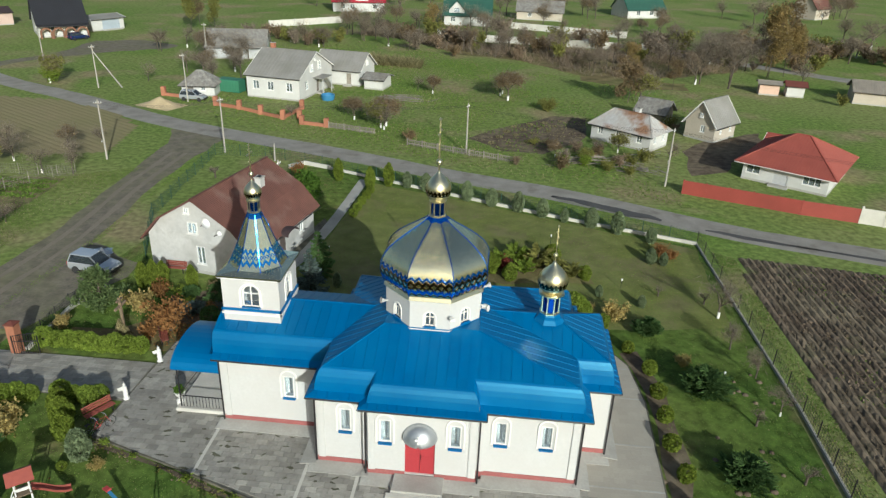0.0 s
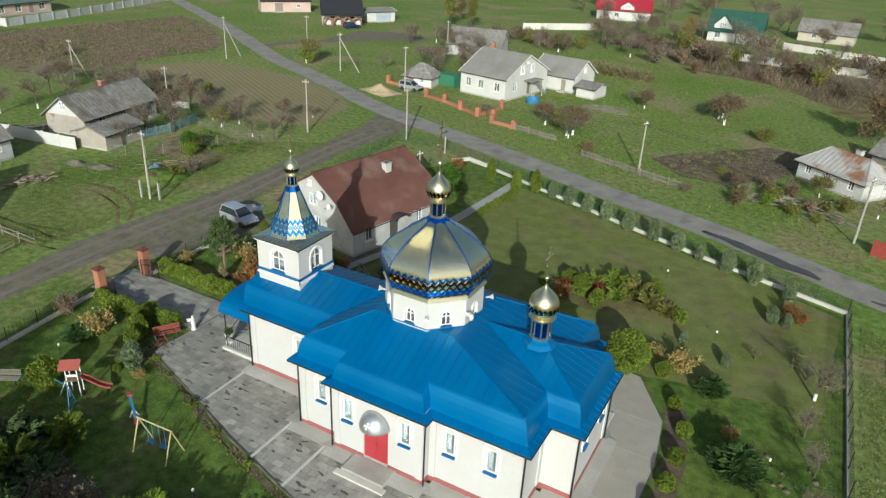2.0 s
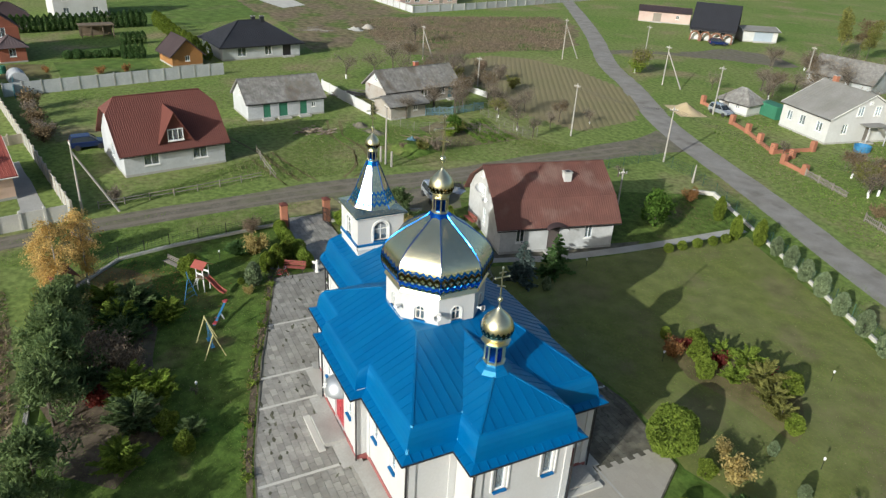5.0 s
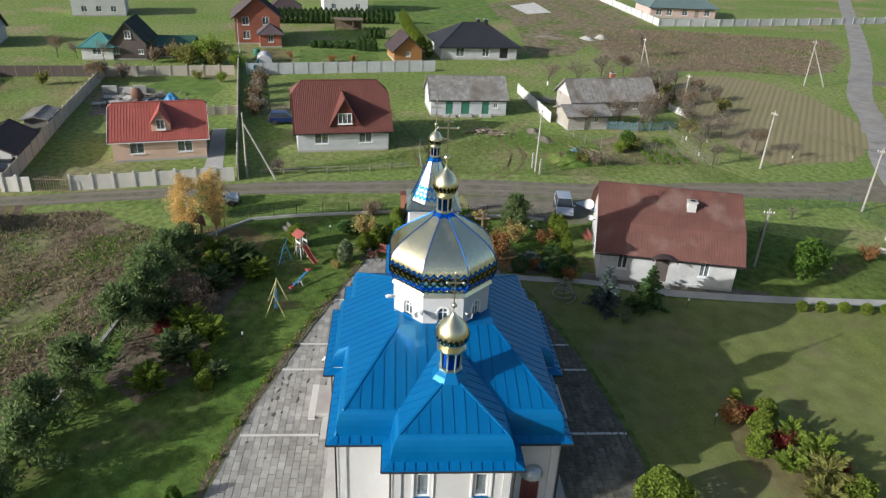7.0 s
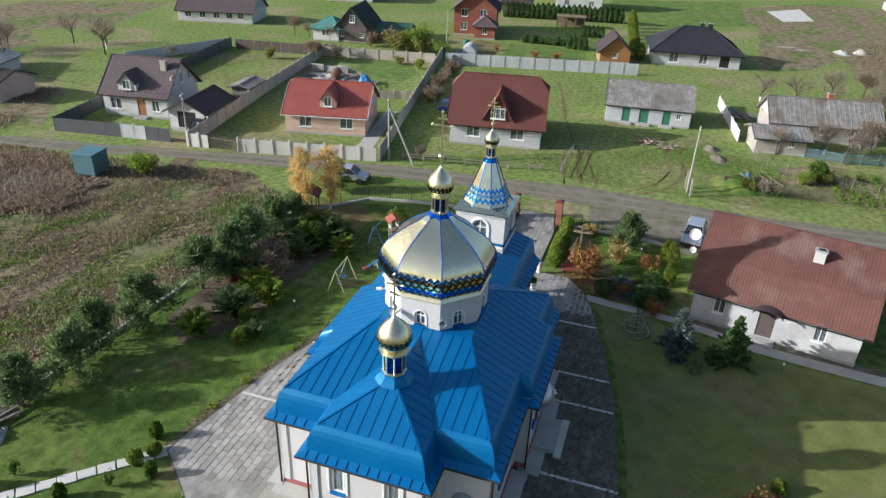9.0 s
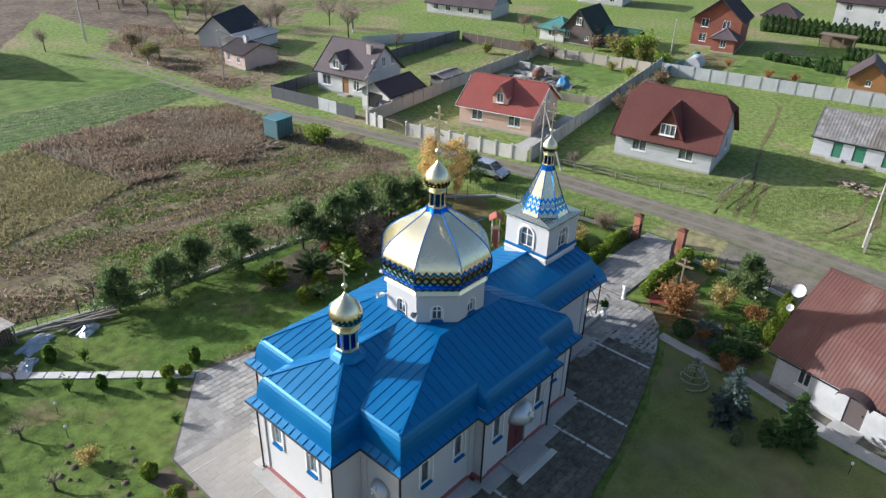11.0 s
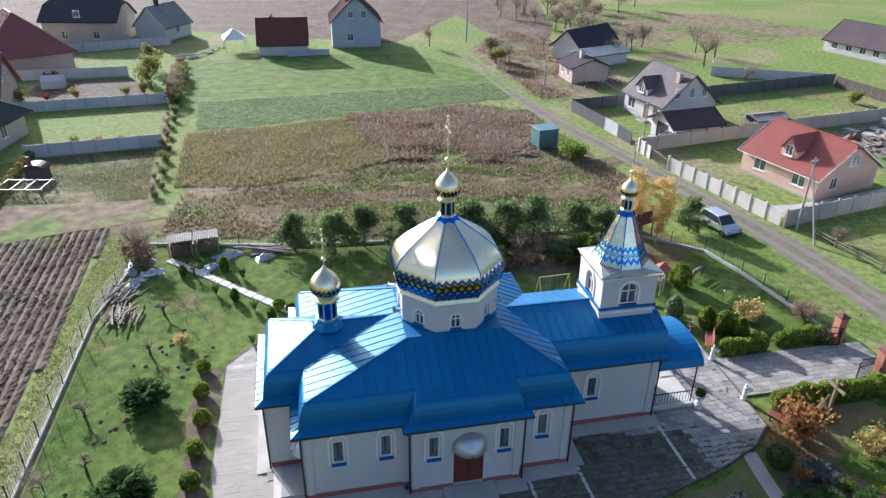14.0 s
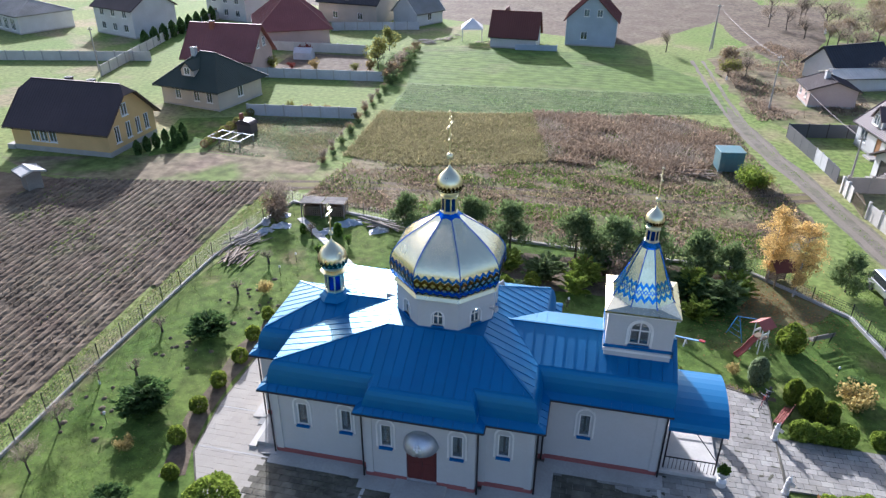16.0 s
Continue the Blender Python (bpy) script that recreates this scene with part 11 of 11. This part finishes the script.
# garden path of single pale slabs
white_path = thing("white_path", "garden path of worn pale concrete slabs", "path", 8.2, -12.2, 0, kind="structure")
trail = [Vector((8.2, -12.2)), Vector((10.9, -14.9)), Vector((14.9, -18.9)), Vector((18.8, -22.8))]
g = random.Random(21)
for p, q in zip(trail, trail[1:]):
    way = q - p
    count = int(way.length / 1.0 + 0.5)
    for k in range(count):
        c = p + way * ((k + 0.5) / count)
        half = way.length / count / 2 - g.uniform(0.02, 0.05)
        w = g.uniform(0.31, 0.36)
        slab_ob = part("path_slab", Soup().bevel_box((-half, -w, 0), (half, w, 0.075), 0.012).data(), M["pale_concrete"], white_path)
        slab_ob.matrix_basis = pose(c.x - 8.2, c.y + 12.2, 0.004 + g.uniform(0, 0.01), g.uniform(-0.8, 0.8), g.uniform(-0.8, 0.8), math.degrees(math.atan2(way.y, way.x)) + g.uniform(-1.5, 1.5))

# ragged weeds and moss along the pavement's southern edge
EDGE = [(-19.2, -5.0), (-14.4, -6.5), (-8.4, -8.6), (0.7, -11.1), (8.4, -12.5), (8.3, -13.1), (0.6, -11.8), (-8.6, -9.3), (-14.6, -7.1), (-19.6, -5.6)]
tufts("weeds", "low weeds and moss along the pavement edge", 2600, EDGE, M["leaf_olive"], 0.13, 0.13, 98, lambda x, y: np.sin(x * 1.7) + np.sin(x * 0.63 + 1) + 0.3)
tufts("weeds", "dry stalks along the pavement edge", 1500, EDGE, M["weed_brown"], 0.15, 0.10, 99, lambda x, y: np.sin(x * 1.1 + 2) + 0.3)
plant([lambda: shrub(0.35, 0.45, "leaf_hedge", 71, 90, 0.09)], "small green weed clump at the pavement edge", [(-18.0, -5.5, 0.9), (-15.9, -6.3, 0.7), (-12.3, -7.6, 1.0), (-9.4, -8.6, 0.8), (-6.0, -9.6, 0.9), (-2.2, -10.7, 0.7), (1.9, -11.7, 1.0), (4.6, -12.2, 0.8)])

# evergreen bed before the parish house
plant([lambda: juniper(1.0, "leaf_spruce", 0.5, 1300), lambda: juniper(1.0, "leaf_dark", 0.6, 1300)], "low blue-green juniper in the bed before the parish house", [(-18.9, 9.2, 1.1), (-18.1, 10.8, 1.0), (-17.5, 9.9, 0.8), (-20.3, 11.2, 0.9), (-17.7, 12.2, 0.8)])
plant([lambda: round_bush(0.75, "leaf_dark", 0.9, 700, 0.13)], "dark rounded evergreen at the path's corner", [(-17.3, 8.0, 1.0)])
plant([lambda: shrub(0.6, 0.8, "leaf_brown", 72, 260, 0.1), lambda: shrub(0.6, 0.8, "leaf_lime", 73, 260, 0.1)], "small mixed shrub before the parish house", [(-19.0, 12.5, 1.0), (-21.2, 11.3, 1.1), (-18.2, 11.6, 0.8), (-19.9, 10.2, 0.8)])
# leafy saplings along the slab path
plant([lambda: column(0.32, 1.0, "leaf_green", 170, 0.7), lambda: shrub(0.4, 0.9, "leaf_green", 74, 130, 0.09)], "small green sapling beside the slab path", [(17.3, -19.9, 0.9), (14.5, -16.4, 1.1), (13.0, -15.2, 1.0), (11.5, -13.5, 1.0), (10.2, -12.0, 1.0), (11.5, -9.2, 0.9), (14.1, -20.1, 1.2), (12.6, -18.6, 1.1), (7.7, -13.6, 1.1)], "path saplings")
pile("long grey planks lying along the south fence", 10.8, -22.9, -12, 14, (0.7, 0.22), 3.6, "old_wood", (0.1, 0.2))

pile("scrap heap behind the green field", 25.6, -101.4, 20, 26, (1.1, 0.9), 1.8, "old_wood", (0.1, 0.4))
pile("pale scrap heap beside the gazebo", 22.4, -105.4, 60, 24, (1.4, 0.8), 1.4, "split_wood", (0.1, 0.35))
pile("pale scrap heap beside the red-roofed barn", 13.6, -103.6, 10, 20, (0.9, 0.7), 1.2, "split_wood", (0.1, 0.35))

# low mole heaps on the lawn
s = Soup()
g = random.Random(5)
for k in range(46):
    x, y = g.choice([(19.0, -0.5), (17.2, -6.0), (16.5, -9.0), (20.0, 4.5)])
    x, y = x + g.gauss(0, 1.1), y + g.gauss(0, 1.6)
    r = g.uniform(0.09, 0.2)
    s.lathe([(r * 1.3, 0.0), (r, 0.05), (r * 0.5, 0.1), (0.01, 0.12)], 7, at=(x, y), cap=False)
tagged(part("mole_heaps", s.data(), M["soil"]), "dark mole heaps on the lawn", "soil", kind="stuff")

# ---- pavers of the yard and the gate path ----


def inside_poly(poly, x, y):
    hit = False
    for i, (ax, ay) in enumerate(poly):
        bx, by = poly[(i + 1) % len(poly)]
        if (ay > y) != (by > y) and x < (bx - ax) * (y - ay) / (by - ay) + ax:
            hit = not hit
    return hit


yard = bpy.data.objects["pavement"]
lane = bpy.data.objects["gate_path"]
CHURCH = [(-12.4, -2.9), (-6.2, -2.9), (-6.2, -5.6), (-3.2, -5.6), (-3.2, -6.2), (3.2, -6.2), (3.2, -5.6), (8.5, -5.6), (8.5, -2.95), (10.3, -2.95), (10.3, 3.35), (8.5, 3.35), (8.5, 6.0), (3.2, 6.0), (3.2, 6.6), (-3.2, 6.6), (-3.2, 6.0), (-6.2, 6.0), (-6.2, 3.3), (-12.4, 3.3)]
STRIPS_X, STRIPS_Y = (-12.2, -6.3, -3.4, 2.8), (-5.2, -1.6, 2.9, 6.2)
PW, PH, GAP = 0.62, 0.40, 0.022
stone = bpy.data.meshes.new("paver")
b = Soup().bevel_box((-PW / 2 + GAP / 2, -PH / 2 + GAP / 2, -0.03), (PW / 2 - GAP / 2, PH / 2 - GAP / 2, 0.045), 0.012)
stone.from_pydata(b.v, [], b.f)
stone.materials.append(M["paver"])
rest, pale, old, moss = Soup(), Soup(), Soup(), Soup()
made = 0
g = random.Random(11)


def cut_to(poly, fence):
    """Cuts a small polygon to a convex outline that runs counterclockwise."""
    for i, (ax, ay) in enumerate(fence):
        bx, by = fence[(i + 1) % len(fence)]
        side = [(bx - ax) * (y - ay) - (by - ay) * (x - ax) for x, y in poly]
        out = []
        for k, p in enumerate(poly):
            q, dp, dq = poly[(k + 1) % len(poly)], side[k], side[(k + 1) % len(poly)]
            if dp >= 0:
                out.append(p)
            if dp * dq < 0:
                out.append((p[0] + (q[0] - p[0]) * dp / (dp - dq), p[1] + (q[1] - p[1]) * dp / (dp - dq)))
        poly = out
        if len(poly) < 3:
            return []
    return poly


def lay(x, y, parent, near, fence):
    global made
    z = 0.075 + g.uniform(-0.005, 0.005)
    slit = 0.006 if x > 8.7 else GAP
    hx, hy = PW / 2 - slit / 2, PH / 2 - slit / 2
    box = [(x - hx, y - hy), (x + hx, y - hy), (x + hx, y + hy), (x - hx, y + hy)]
    cut = cut_to(box, fence)
    if not cut:
        return
    if near and made < 298 and len(cut) == 4 and cut == box:
        ob = new("paver", stone)
        ob.parent = parent
        ob.matrix_basis = pose(x, y, z, g.uniform(-0.6, 0.6), g.uniform(-0.6, 0.6), g.uniform(-0.4, 0.4))
        made += 1
        return
    k = len(cut)
    lean = 0.006 if x > 8.7 else 0.02
    tilt = (g.uniform(-lean, lean), g.uniform(-lean, lean))
    v = [(px, py, z + 0.045 + tilt[0] * (px - x) + tilt[1] * (py - y)) for px, py in cut] + [(px, py, z - 0.03) for px, py in cut]
    # north pavers are mossy, with shade from the church put into their colour
    (pale if x > 8.7 and y > -5.8 else old if y > 4.2 + noise.noise((x * 0.4, y * 0.4, 1.0)) and -13.5 < x else rest).add(v, [tuple(range(k))] + [(i + k, (i + 1) % k + k, (i + 1) % k, i) for i in range(k)])


def smudge(x, y, grow):
    """A low cushion of dark moss lying along a joint."""
    a, w, h = g.gauss(0.0, 0.35), g.uniform(0.12, 0.32) * grow, g.uniform(0.05, 0.11) * grow
    pts = []
    for k in range(9):
        u = k * math.pi / 4.5
        px, py = w * math.cos(u) * g.uniform(0.55, 1.15), h * math.sin(u) * g.uniform(0.5, 1.3)
        pts.append((x + px * math.cos(a) - py * math.sin(a), y + px * math.sin(a) + py * math.cos(a), 0.124))
    moss.add(pts + [(x, y, 0.142)], [(k, (k + 1) % 9, 9) for k in range(9)])


row, y = 0, -12.6
while y < 11.8:
    x = -19.6 + (PW / 2 if row % 2 else 0)
    while x < 13.8:
        if not inside_poly(CHURCH, x, y):
            lay(x, y, yard, -12 < x < 9 and y < -7.2, PLAZA)
            # moss along the joints, thick on the old western half; thicker north, deepening the painted shade
            wet = noise.noise((x * 0.28, y * 0.28, 4.0)) + (0.25 if x < 5 else -0.6) + (0.55 if y > 5.5 and x < 6 else 0.0)
            tries = 5 if y > 5.5 else 3
            for k in range(tries):
                px, py = x + g.uniform(-PW, PW) / 2, y + PH / 2 + g.gauss(0, 0.03)
                if g.random() < (0.42 if y > 5.5 else 0.16) * max(0.0, wet + 0.2) and inside_poly(PLAZA, px, py):
                    smudge(px, py, g.uniform(0.7, 1.25))
        x += PW
    y += PH
    row += 1
row, y = 0, -1.3
LANE = [(-30.0, -1.45), (-18.9, -1.65), (-18.9, 2.35), (-30.0, 2.35)]
while y < 2.6:
    x = -29.9 + (PW / 2 if row % 2 else 0)
    while x < -18.4:
        lay(x, y, lane, False, LANE)
        x += PW
    y += PH
    row += 1
tagged(part("paver_field", rest.data(), M["paver"], yard), kind="stuff")
tagged(part("old_paver_field", old.data(), M["shaded_mossy_paver"], yard), kind="stuff")
tagged(part("slab_field", pale.data(), M["pale_slab"], yard), kind="stuff")
tagged(part("moss", moss.data(), M["paver_moss"], yard), kind="stuff")
s = Soup()
for sx in STRIPS_X:
    lo = [v / 10 for v in range(-126, 118) if inside_poly(PLAZA, sx, v / 10) and not inside_poly(CHURCH, sx, v / 10)]
    for half in ([v for v in lo if v < 0], [v for v in lo if v > 0]):
        if half:
            part("joint_strip", Soup().box((sx - 0.09, half[0], 0.03), (sx + 0.09, half[-1], 0.129)).data(), M["pale_concrete"], yard)
for sy in STRIPS_Y:
    lo = [v / 10 for v in range(84, 134) if inside_poly(PLAZA, v / 10, sy) and not inside_poly(CHURCH, v / 10, sy)]
    if lo:
        part("joint_strip", Soup().box((lo[0], sy - 0.06, 0.03), (lo[-1], sy + 0.06, 0.129)).data(), M["concrete"], yard)
# sloping concrete apron along the church walls
s = Soup()
OUT = [(x * 1.0, y * 1.0) for x, y in CHURCH]
n = len(OUT)
for i in range(n):
    p, q = Vector(OUT[i]), Vector(OUT[(i + 1) % n])
    if p.x < -12 and q.x < -12:
        continue
    way = (q - p).normalized()
    out = Vector((way.y, -way.x))
    a0, a1 = p + out * 0.55 - way * 0.0, q + out * 0.55
    b0, b1 = p - out * 0.35, q - out * 0.35
    part("apron_slab", ([(a0.x, a0.y, 0.10), (a1.x, a1.y, 0.10), (b1.x, b1.y, 0.22), (b0.x, b0.y, 0.22), (a0.x, a0.y, 0.15), (a1.x, a1.y, 0.15), (b1.x, b1.y, 0.26), (b0.x, b0.y, 0.26)], [(4, 5, 6, 7), (0, 1, 5, 4), (1, 2, 6, 5), (3, 0, 4, 7)]), M["concrete"], yard)
